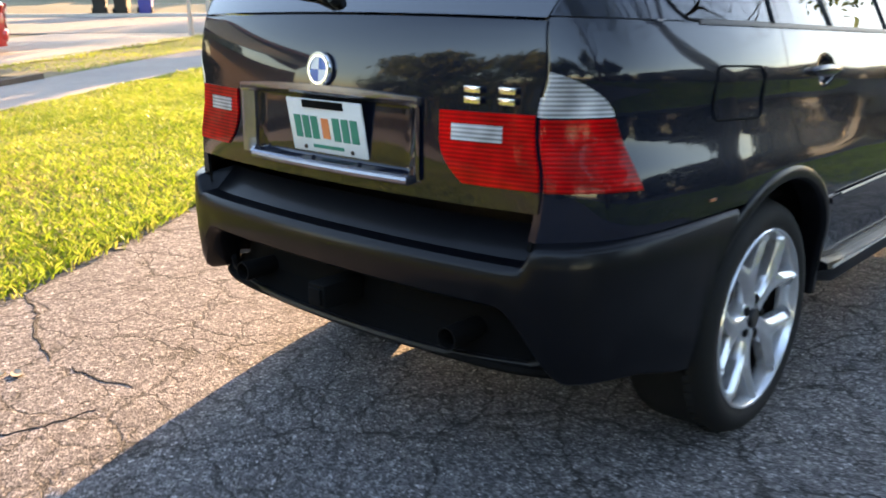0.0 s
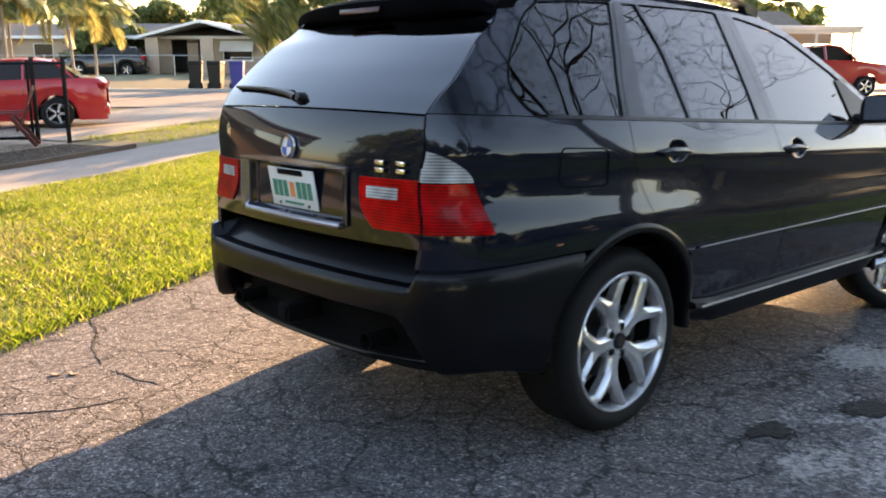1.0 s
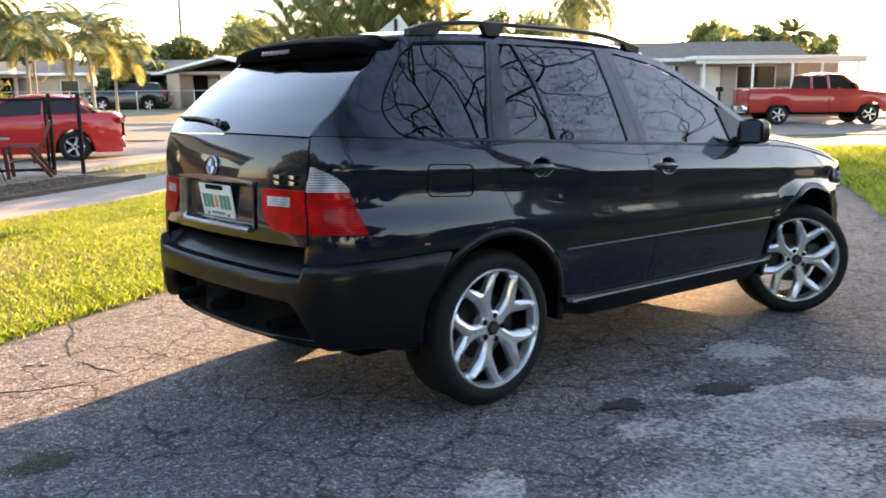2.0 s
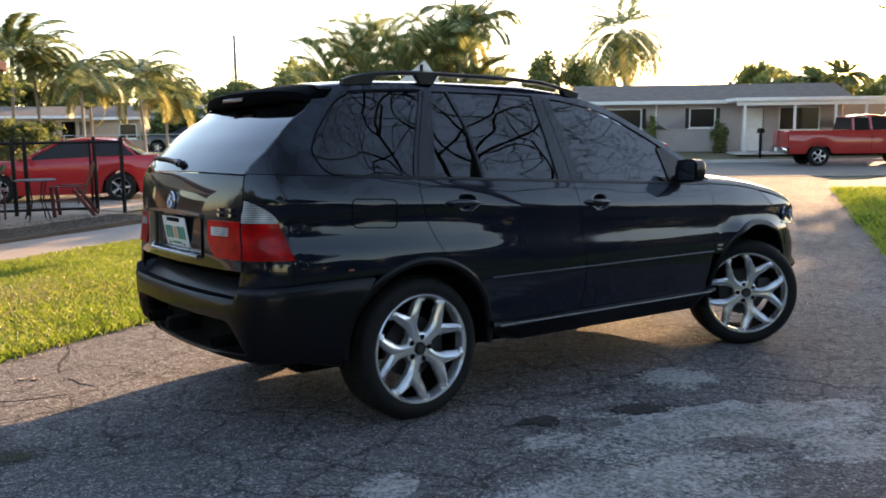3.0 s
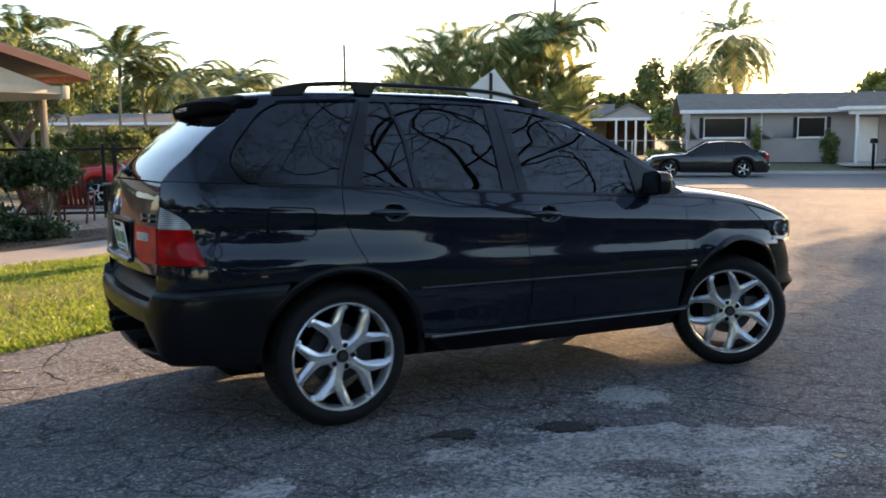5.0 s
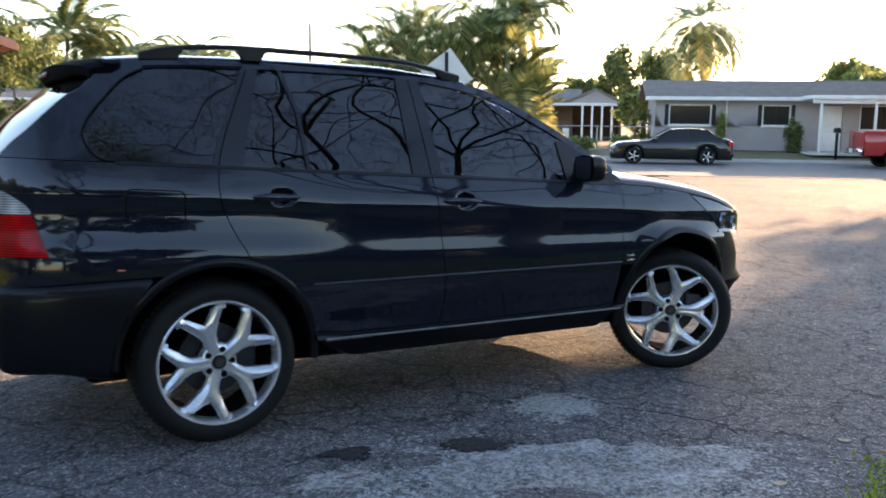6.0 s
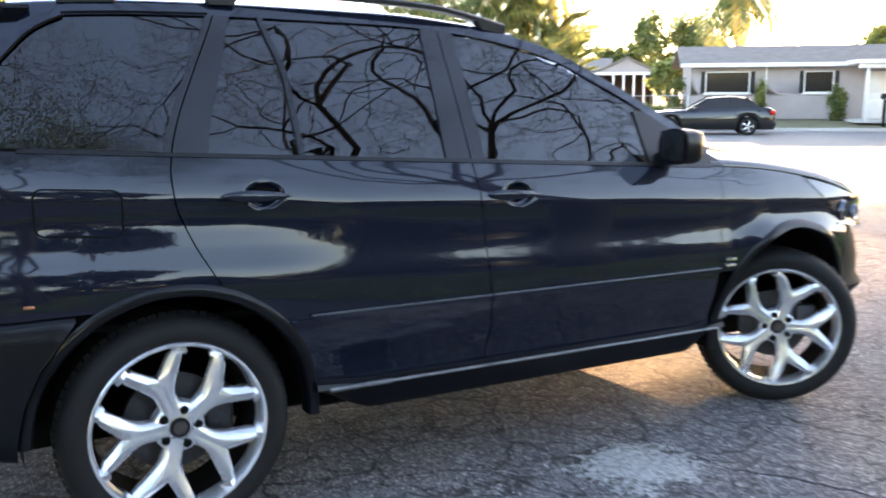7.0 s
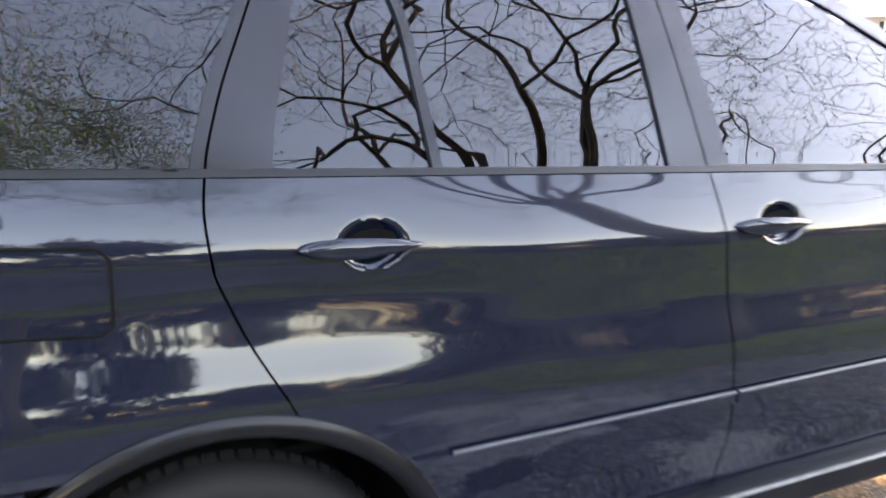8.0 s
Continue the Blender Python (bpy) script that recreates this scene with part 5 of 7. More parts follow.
def blades(name, n, u0, u1, v0, v1, h0, h1, label, seed):
    """Grass: one bent triangle pair a blade, over a stretch of the lot; lush near the drive, dry in patches."""
    g = np.random.default_rng(seed)
    u, v = g.uniform(u0, u1, n), g.uniform(v0, v1, n)
    v = np.where(g.random(n) < 0.05, np.where(v > 0, v0 + g.normal(0, 0.05, n), v1 + g.normal(0, 0.05, n)), v)
    x, y = lot(u, v)
    s = np.maximum(x * math.cos(TILT_AZ) + y * math.sin(TILT_AZ), -14)
    t = np.clip((s - 2) / 10, 0, 1)
    z = np.where(s < 2, -TILT * s, -TILT * 2 - TILT * 10 * (t - t * t / 2)) + 0.008
    patch = 0.5 + 0.5 * np.sin(x * 2.1 + 1.3 * np.sin(y * 1.7)) * np.cos(y * 1.3 + np.sin(x * 0.9))
    worn = np.exp(-(((u - 0.2) / 2.6) ** 2) - ((v - 4.9) / 1.25) ** 2) + np.exp(-(((u + 5.0) / 2.0) ** 2) - ((v - 4.6) / 1.2) ** 2) + 0.5 * np.exp(-((v - 6.9) / 0.35) ** 2)
    dry = g.random(n) < np.clip(0.10 + 0.85 * worn + 0.3 * (patch - 0.6), 0.04, 0.9)
    h = g.uniform(h0, h1, n) * (0.55 + 0.7 * patch) * np.where(dry, 0.7, 1.0)
    a, b = g.uniform(0, 2 * np.pi, n), g.uniform(0, 2 * np.pi, n)
    w = g.uniform(0.003, 0.0070, n) * np.where(dry, 0.75, 1.0)
    lean = h * g.uniform(0.25, 1.2, n)
    dx, dy = np.cos(a) * w, np.sin(a) * w
    lx, ly = np.cos(b) * lean, np.sin(b) * lean
    P = np.stack([np.stack([x - dx, y - dy, z], 1), np.stack([x + dx, y + dy, z], 1), np.stack([x + dx * 0.7 + lx * 0.35, y + dy * 0.7 + ly * 0.35, z + h * 0.6], 1), np.stack([x + lx, y + ly, z + h], 1)], 1)
    for kind, pick, mat, say in ((name, ~dry, GRASS, label), ("dry_" + name, dry, DRY_GRASS, label.replace("grass", "dry straw-coloured grass"))):
        V = P[pick].reshape(-1, 3)
        i = np.arange(len(V) // 4) * 4
        F = np.concatenate([np.stack([i, i + 1, i + 2], 1), np.stack([i, i + 2, i + 3], 1)])
        tagged(raw_mesh(kind, V.tolist(), F.tolist(), mat), say, "grass", kind="stuff")


blades("grass", 45000, -15, -4.5, 2.62, 7.1, 0.03, 0.065, "short lawn grass at the head of the driveway", 15)
blades("grass", 190000, -4.5, 9.5, 2.62, 7.1, 0.03, 0.065, "short bright green lawn grass", 5)
blades("grass", 30000, 9.5, 19, 2.62, 7.1, 0.05, 0.10, "sunlit lawn grass near the street", 6)
blades("grass", 70000, -12, 6.0, -7.5, -3.52, 0.03, 0.08, "grass at the edge of the driveway", 7)
blades("grass", 900, 0.1, 0.9, -3.6, -3.2, 0.015, 0.035, "tuft of low grass on the edge of the asphalt", 11)
blades("grass", 26000, 6.0, 18.5, -7.5, -3.6, 0.06, 0.15, "grass beside the end of the driveway", 8)
blades("grass", 9000, 9.0, 19.5, 8.9, 11.0, 0.02, 0.06, "grass beside the concrete path", 9)


def frond(g, base, az, rise, length, droop, leaf, V, F, per=30, wide=0.055, lift=0.18, hang=0.22):
    """A feathered palm leaf: an arched rib with two rows of hanging leaflets."""
    prev = None
    d = np.array([math.cos(az), math.sin(az), 0])
    side = np.array([-d[1], d[0], 0])
    p = np.array(base, float)
    ang = rise
    step = length / per
    for i in range(per + 1):
        t = i / per
        q = p + step * (d * math.cos(ang) + np.array([0, 0, 1]) * math.sin(ang))
        ang -= droop / per * (0.5 + 1.2 * t)
        k = len(V)
        w = 0.018 * (1 - t) + 0.004
        V += [(p - side * w).tolist(), (p + side * w).tolist(), (q + side * w * 0.9).tolist(), (q - side * w * 0.9).tolist()]
        F.append((k, k + 1, k + 2, k + 3))
        if t > 0.12:
            ll = leaf * math.sin(math.pi * min(1, 0.12 + 0.93 * t)) ** 0.6
            for s in (-1, 1):
                run = d * math.cos(ang) + np.array([0, 0, math.sin(ang)])
                out = side * s * 0.75 + run * 0.6 + np.array([0, 0, lift - 0.12 * g.random()])
                out /= np.linalg.norm(out)
                tip = p + out * ll + np.array([0, 0, -hang * ll * (0.7 + 0.6 * g.random())])
                mid = p + out * ll * 0.5
                c = run * wide
                k = len(V)
                V += [p.tolist(), (mid + c).tolist(), tip.tolist(), (mid - c).tolist()]
                F.append((k, k + 1, k + 2, k + 3))
        p = q


def palm(name, x, y, z, tall, crown, n, lean, seed, label, dry=0, trunk=0.10, group="", low=-0.1, wide=0.055, clump=False, feather=0.30, droop=(1.1, 2.0)):
    g = np.random.default_rng(seed)
    root = thing(name, pose(x, y, z), label, "palm tree", group)
    la = g.uniform(0, 2 * math.pi)
    spine = [(lean * math.cos(la) * (t * t), lean * math.sin(la) * (t * t), tall * t) for t in [i / 8 for i in range(9)]]
    part("trunk", tube(spine, [trunk * (1.35 - 0.5 * min(1, i / 3)) for i in range(9)], 10), PALM_BARK, root)
    top = spine[-1]
    for kind, count, lo, hi, mat in (("crown", n, low, 1.3, PALM_LEAF), ("dry_fronds", dry, -0.9, -0.2, PALM_YELLOW)):
        if not count:
            continue
        V, F = [], []
        for i in range(count):
            foot = spine[int(g.integers(4, 9))] if clump else top
            frond(g, foot, 2.4 * i + g.uniform(-0.3, 0.3), g.uniform(lo, hi), crown * g.uniform(0.75, 1.1), g.uniform(0.5, 1.4) if clump else g.uniform(*droop), crown * (0.34 if clump else feather), V, F, 40, wide, *((0.5, 0.10) if clump else (0.18, 0.22)))
        raw_mesh(kind, V, F, mat, root)
    if trunk < 0.2:
        part("crownshaft", tube([(top[0], top[1], top[2] - 0.5), (top[0], top[1], top[2] - 0.2), (top[0], top[1], top[2] + 0.1)], [trunk * 0.95, trunk * 1.1, trunk * 0.5], 10), PALM_LEAF, root)
    return root


def leaves(g, centres, per, spread, size, V, F):
    """Leaf blades scattered in clumps round centres."""
    for c in centres:
        m = max(3, int(per * g.uniform(0.6, 1.3)))
        o = g.normal(0, 1, (m, 3)) * np.array(spread) * 0.6 + np.array(c)
        a = g.normal(0, 1, (m, 3))
        a /= np.linalg.norm(a, axis=1)[:, None]
        b = np.cross(a, g.normal(0, 1, (m, 3)))
        b /= np.linalg.norm(b, axis=1)[:, None]
        s = size * g.uniform(0.6, 1.3, m)[:, None]
        k = len(V)
        P = np.stack([o - a * s, o + b * s * 0.45, o + a * s, o - b * s * 0.45], 1).reshape(-1, 3)
        V.extend(P.tolist())
        F.extend([(k + 4 * i, k + 4 * i + 1, k + 4 * i + 2, k + 4 * i + 3) for i in range(m)])


def grow(g, p, d, length, r, depth, bm, tips, wander=0.35, split=(2, 3), flat=0.0, steps=4):
    """Limbs that bend and fork; tips collects their ends."""
    pts, rad = [tuple(p)], [r]
    p, d = Vector(p), Vector(d).normalized()
    for i in range(steps):
        d = (d + wander * Vector(g.normal(0, 1, 3)) * 0.5 + Vector((0, 0, 0.06 - flat * d.z))).normalized()
        p = p + d * length / steps
        pts.append(tuple(p))
        rad.append(r * (1 - 0.32 * (i + 1) / steps))
    add_tube(bm, pts, rad, 10 if r > 0.08 else (6 if r > 0.02 else 4), False)
    if depth == 0:
        tips.append(tuple(p))
        return
    for k in range(int(g.integers(split[0], split[1] + 1))):
        side = Vector(g.normal(0, 1, 3))
        side = (side - d * side.dot(d)).normalized()
        nd = (d * g.uniform(0.55, 0.95) + side * g.uniform(0.5, 0.95)).normalized()
        nd.z = nd.z * (1 - flat)
        grow(g, p, nd, length * g.uniform(0.62, 0.86), max(0.0022, rad[-1] * g.uniform(0.58, 0.88)), depth - 1, bm, tips, wander, split, flat, steps)
    if depth <= 3:
        tips.append(tuple(p))


def tree(name, x, y, z, tall, wide, seed, label, mat=LEAF, dense=70, size=0.20, depth=3, group="", stem=0.32, full=0):
    g = np.random.default_rng(seed)
    root = thing(name, pose(x, y, z), label, "tree", group)
    bm = bmesh.new()
    tips = []
    trunk = tall * stem
    add_tube(bm, [(0, 0, -0.1), (0.05, 0.02, trunk * 0.5), (0.0, 0.05, trunk)], [tall * 0.035, tall * 0.027, tall * 0.024], 10, False)
    for k in range(4):
        a = 2 * math.pi * k / 4 + g.uniform(-0.4, 0.4)
        grow(g, (0, 0.05, trunk), (math.cos(a) * wide / tall * 1.5, math.sin(a) * wide / tall * 1.5, 1), tall * 0.27, tall * 0.016, depth, bm, tips, 0.3)
    part("trunk", bm, BARK, root)
    tips = np.array(tips)
    tips[:, 2] = np.clip(tips[:, 2], tall * (stem - 0.07), tall * 1.0)
    if full:
        lo = tall * (stem - 0.05)
        c = g.normal(0, 1, (full, 3))
        c *= (g.random(full) ** 0.33 / np.linalg.norm(c, axis=1))[:, None]
        tips = np.concatenate([tips, c * np.array([wide / 2, wide / 2, (tall - lo) / 2]) + np.array([0, 0, (tall + lo) / 2])])
    V, F = [], []
    leaves(g, tips, dense, (wide * 0.11, wide * 0.11, tall * 0.07), size, V, F)
    raw_mesh("crown", V, F, mat, root)
    return root


def bush(name, x, y, z, size, seed, label, mat=HEDGE_LEAF, n=170, per=42, leaf=0.045, group="", category="bush", lift=0.0):
    g = np.random.default_rng(seed)
    root = thing(name, pose(x, y, z), label, category, group)
    bm = bmesh.new()
    for k in range(9):
        a = g.uniform(0, 2 * math.pi)
        e = (size[0] * 0.35 * math.cos(a), size[1] * 0.35 * math.sin(a), lift + size[2] * g.uniform(0.5, 0.9))
        add_tube(bm, [(e[0] * 0.2, e[1] * 0.2, -0.03), (e[0] * 0.6, e[1] * 0.5, e[2] * 0.5), e], [0.018, 0.012, 0.005], 6, False)
    part("stems", bm, BARK, root)
    c = g.normal(0, 1, (n, 3))
    c /= np.linalg.norm(c, axis=1)[:, None]
    c *= (g.uniform(0.25, 1, n) ** 0.4)[:, None] * np.array(size) * 0.5 * (1 + 0.18 * np.sin(c[:, :1] * 5 + seed) + 0.22 * np.sin(c[:, 1:2] * 7 + c[:, 2:] * 6 + seed * 1.7))
    c[:, 2] = np.abs(c[:, 2] + size[2] * 0.5) + lift
    V, F = [], []
    leaves(g, c, per, (size[0] * 0.11, size[1] * 0.11, size[2] * 0.13), leaf, V, F)
    raw_mesh("foliage", V, F, mat, root)
    return root


# palms behind the yard on the left of the drive
for i, (px, py, tall, crown, dry) in enumerate(((-1.6, 22.5, 4.3, 2.0, 1), (0.9, 23.5, 3.9, 1.9, 0), (1.9, 25.0, 4.0, 2.0, 1), (3.0, 24.0, 3.3, 1.7, 1), (5.3, 25.5, 3.3, 2.0, 2), (6.6, 27.5, 3.0, 1.8, 3), (-0.4, 26.5, 3.4, 1.8, 0), (4.2, 29.0, 3.2, 1.8, 2), (-3.4, 24.5, 4.2, 2.0, 0))):
    palm("palm_tree", *yard(px, py), PLAIN_Z - 0.03, tall + 0.2, crown * 1.08, 17, 0.25, 20 + i, "slender garden palm with a feathery green crown", dry, 0.06, "palms in the side yard", -0.05, 0.045)
# the thick clump at the corner of the street
for i, (w, q, tall, crown, dry) in enumerate(((20.2, 4.1, 2.2, 2.0, 0), (19.4, 3.5, 3.0, 2.2, 0), (20.4, 2.8, 3.5, 2.3, 0), (19.5, 2.2, 3.6, 2.3, 0), (20.5, 1.6, 3.5, 2.4, 0), (19.6, 1.0, 3.8, 2.3, 1), (20.4, 0.3, 3.5, 2.3, 1), (19.7, -0.3, 3.6, 2.2, 4), (20.5, -0.7, 2.8, 1.7, 7), (19.9, -1.0, 2.4, 1.4, 8))):
    palm("palm_tree", *road(w, q), height(*road(w, q)), tall, crown, 20, 0.15, 60 + i, "clump palm with long arching green fronds", dry, 0.06, "palm clump beside the street", 0.75, 0.030, True)
palm("palm_tree", *road(20.0, -0.6), height(*road(20.0, -0.6)), 4.5, 2.2, 16, 0.3, 75, "taller palm with arching fronds in the clump", 2, 0.07, "palm clump beside the street", 0.2, 0.05)
palm("coconut_palm", *road(48, -10.0), PLAIN_Z + 0.35, 7.2, 4.8, 26, 0.5, 91, "tall coconut palm behind the grey house", 9, 0.24, "", -0.4, 0.06, False, 0.25, (0.8, 1.9))
palm("palm_tree", *road(58, -27.5), PLAIN_Z + 0.35, 4.6, 2.4, 18, 0.3, 92, "palm behind the carport roof", 2, 0.13, "", -0.1, 0.09)
palm("palm_tree", *road(56, -22.5), PLAIN_Z + 0.35, 3.6, 2.2, 18, 0.3, 93, "palm behind the grey house", 0, 0.13, "", -0.1, 0.09)

# leafy trees
for i, (w, q, tall, wide, mat) in enumerate(((58, -7.3, 6.6, 3.6, LEAF), (66, -6.0, 4.9, 3.4, LEAF), (68, -2.2, 4.6, 2.4, LEAF), (60, -22.5, 6.0, 4.4, LEAF_LIGHT), (62, -26.0, 5.6, 4.0, LEAF), (66, -17.0, 3.9, 3.0, LEAF), (64, -31, 5.2, 4.6, LEAF_LIGHT), (41.0, -6.3, 2.9, 1.3, LEAF_LIGHT), (56, 11.5, 6.0, 5.0, LEAF_LIGHT), (60, 15.5, 6.4, 5.2, LEAF_LIGHT), (58, 19.5, 5.0, 5.0, LEAF), (62, 25, 5.4, 5.5, LEAF_LIGHT), (60, 31, 5.6, 5.5, LEAF_LIGHT), (58, 37, 5.6, 5.5, LEAF_LIGHT), (56, 44, 6.0, 6, LEAF_LIGHT))):
    tree("tree", *road(w, q), PLAIN_Z + 0.3, tall, wide, 130 + i, "leafy green tree behind the houses", mat, group="trees behind the houses")
for i, (px, py, tall) in enumerate(((-6.8, 25, 5.2), (-5.0, 28, 2.8), (-2.5, 33, 2.4), (0.0, 55, 5.0), (5.0, 56, 5.0), (10.0, 56, 5.0), (13, 46, 3.4), (-9, 23, 5.4))):
    tree("tree", *yard(px, py), PLAIN_Z - 0.03, tall, 3.6, 170 + i, "leafy tree behind the palms", LEAF, group="trees behind the palms")
for i, (px, py, tall) in enumerate(((2.4, 23.5, 2.3), (0.2, 23.0, 4.7), (-1.3, 22.0, 4.6), (3.6, 25.0, 2.0))):
    tree("tree", px, py, PLAIN_Z - 0.03, tall, 2.3, 180 + i, "dense leafy tree behind the porch", LEAF, 70, 0.085, 3, "trees behind the palms")
# Crown height and width set to throw the shade beside the car.
tree("street_tree", *yard(28.9, 9.1), PLAIN_Z, 12.5, 6.6, 190, "tall dense tree at the edge of the street", LEAF, 60, 0.17, 4, "", 0.52, 420)
# Second tree is unseen, added to shade the side lawn.
tree("street_tree", *yard(27.0, 2.2), PLAIN_Z, 12.0, 8.0, 193, "tall dense tree at the edge of the street", LEAF, 60, 0.17, 4, "", 0.35, 420)
tree("street_tree", *road(36.0, -27.5), PLAIN_Z, 10.5, 8.0, 191, "tall leafy tree beyond the pickup", LEAF, 70, 0.17, 4)

# the hedge by the porch and low plants
bush("shrub", -0.45, 11.4, PLAIN_Z, (1.55, 1.0, 0.60), 201, "dark green shrub on bare stems beside the chairs", n=95, per=40, leaf=0.065, lift=0.86)
bush("hedge", *yard(-3.25, 10.6), PLAIN_Z, (1.8, 1.3, 1.4), 202, "dense dark green shrub beside the porch", n=140, per=56, leaf=0.065)
bush("low_plant", -0.35, 11.0, PLAIN_Z, (0.9, 0.6, 0.42), 205, "low green plant at the foot of the porch post", n=46, per=24, leaf=0.05)
bush("low_plant", *yard(-2.1, 9.9), PLAIN_Z, (0.9, 0.7, 0.55), 203, "low green plant in the mulch bed", n=50, per=24, leaf=0.06)
bush("low_plant", *yard(-1.4, 14.6), PLAIN_Z, (0.9, 0.7, 0.75), 204, "yellow-green shrub behind the chairs", LEAF_LIGHT, 60, 26, 0.05)
for i, (w, q, s) in enumerate(((33.4, -8.6, (0.45, 0.4, 1.7)), (33.3, -11.7, (0.7, 0.6, 1.3)), (33.4, -4.4, (1.4, 0.8, 0.7)), (36.5, -5.3, (1.0, 0.9, 1.8)), (32.5, -2.4, (1.6, 0.8, 0.6)))):
    bush("shrub", *road(w, q), PLAIN_Z + 0.28, s, 210 + i, "green shrub against the house front", LEAF_LIGHT if i in (0, 2, 4) else LEAF, 70, 26, 0.07)

# ---- behind the walk, out of view: a wide bare-branched tree that the car's flank mirrors, and hedge and garden trees added to darken what it mirrors ----
# Leaf and bark tones darkened to stand for shade in the mirrored garden.
DARKENED_LEAF = leaf_material("darkened_leaf", (0.014, 0.017, 0.010), (0.026, 0.029, 0.017), (0.055, 0.055, 0.032), 0.5)
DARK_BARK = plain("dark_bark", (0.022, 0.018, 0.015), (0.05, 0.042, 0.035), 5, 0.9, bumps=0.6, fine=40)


def bare_tree(x, y, fork, thick, limbs, seed, label, clumps, leafy=14, reach=9.0):
    bare = thing("bare_tree", pose(x, y, height(x, y)), label, "tree")
    g = np.random.default_rng(seed)
    bm = bmesh.new()
    tips = []
    add_tube(bm, [(0, 0, -0.1), (-0.1, 0.1, fork * 0.4), (-0.2, 0.0, fork * 0.7), (-0.3, 0.1, fork)], [thick * 1.7, thick * 1.3, thick * 1.1, thick], 14, False)
    for a, rise, ln in limbs:
        grow(g, (-0.3, 0.1, fork - 0.05), (math.cos(a), math.sin(a), rise), ln, thick * 0.30, 7, bm, tips, 0.55, (2, 3), 0.04, 7)
    part("trunk", bm, DARK_BARK, bare)
    V, F = [], []
    high = [t for t in tips if fork < t[2] < fork + reach]
    pick = [high[i] for i in g.choice(len(high), min(len(high), clumps), replace=False)]
    leaves(g, pick, leafy * 6, (0.34, 0.34, 0.10), 0.016, V, F)
    raw_mesh("sparse_leaves", V, F, LEAF, bare)


bare_tree(4.7, -4.8, 4.1, 0.18, ((2.7, 1.0, 2.4), (1.8, 1.3, 1.9), (3.4, 1.0, 2.6), (0.6, 1.3, 2.0), (3.0, 0.6, 2.9), (2.4, 1.8, 2.2), (4.0, 1.2, 2.4), (0.1, 0.9, 2.6), (5.7, 1.0, 2.4)), 77, "wide spreading tree with dark bare crooked branches", 60)
bare_tree(-1.6, -7.4, 3.4, 0.15, ((1.5, 1.0, 2.2), (0.7, 0.9, 2.4), (2.3, 1.0, 2.0), (0.1, 0.7, 2.3), (1.1, 1.7, 2.1)), 78, "tree with dark crooked branches and thin olive leaves", 230, 50, 2.8)
# Unseen trees and hedges, sized to block low sky in the car's reflections.
for i, (px, py, tall, wide) in enumerate(((-9, -11, 5.0, 6), (-4.5, -13, 6.0, 6), (-1.0, -13.5, 5.5, 5), (2.5, -16, 3.0, 4), (8.0, -13.5, 6.0, 6), (10.5, -11.5, 6.5, 6), (15, -9.5, 6.5, 6), (-13, -6, 6, 5), (19.5, -7.5, 6.5, 6), (-9.5, -8.0, 4.2, 4.5), (-10.5, -4.0, 4.4, 4.5), (-11.5, 0.5, 4.2, 4.5), (-11.0, 5.5, 4.2, 4.5))):
    tree("garden_tree", px, py, height(px, py), tall * (0.95 if px < 3 else 0.5), wide, 230 + i, "unseen leafy garden tree added to darken the car's reflections", DARKENED_LEAF if px > -4 else LEAF, 60, 0.16, 3, "garden trees")
for i in range(11):
    u, v = -9 + 3.0 * i, -10.6 + 0.4 * math.sin(i * 2.1)
    x, y = lot(u, v)
    bush("garden_hedge", x, y, height(x, y), (3.4, 1.8, (1.9 if i < 4 else 1.5) + 0.25 * math.sin(i * 1.7)), 260 + i, "tall unseen hedge along the side lawn, added to darken reflections", DARKENED_LEAF, 120, 46, 0.09, "garden hedge", "hedge")
for i in range(6):
    x, y = -8.6 - 0.45 * i, -7.5 + 3.0 * i
    bush("garden_hedge", x, y, height(x, y), (1.8, 3.4, 2.7 + 0.3 * math.sin(i * 2.3)), 290 + i, "tall unseen hedge at the head of the driveway, added to darken reflections", HEDGE_LEAF, 120, 46, 0.09, "garden hedge", "hedge")
# ---- houses ----
BLACK_IRON_DARK = plain("dark_post_paint", (0.02, 0.02, 0.02), (0.045, 0.043, 0.04), 8, 0.6, bumps=0.1)
STUCCO_GREY = plain("grey_stucco", (0.31, 0.275, 0.265), (0.39, 0.35, 0.335), 1.5, 0.9, bumps=0.25, fine=60)
STUCCO_TAN = plain("tan_stucco", (0.38, 0.28, 0.20), (0.48, 0.36, 0.27), 1.5, 0.9, bumps=0.25, fine=60)
STUCCO_BROWN = plain("brown_wall", (0.11, 0.085, 0.065), (0.17, 0.13, 0.10), 1.5, 0.9, bumps=0.25, fine=40)
SHINGLE = plain("grey_shingles", (0.14, 0.125, 0.112), (0.24, 0.215, 0.19), 3.0, 0.95, bumps=0.04, fine=25, Specular_IOR_Level=0.05)
WHITE = plain("white_paint", (0.66, 0.65, 0.62), (0.80, 0.79, 0.76), 3.0, 0.5, bumps=0.05)
REDWOOD = plain("red_brown_fascia", (0.13, 0.045, 0.035), (0.22, 0.08, 0.06), 4.0, 0.6, bumps=0.1)
CREAM = plain("cream_paint", (0.50, 0.44, 0.34), (0.62, 0.55, 0.44), 4.0, 0.6, bumps=0.1)
PANE = material("house_glass", (0.022, 0.020, 0.019), 0.10, 0.0, Specular_IOR_Level=0.25)[0]
ROOM = plain("dark_room", (0.012, 0.011, 0.010), (0.03, 0.027, 0.024), 2, 0.9, bumps=0.0)


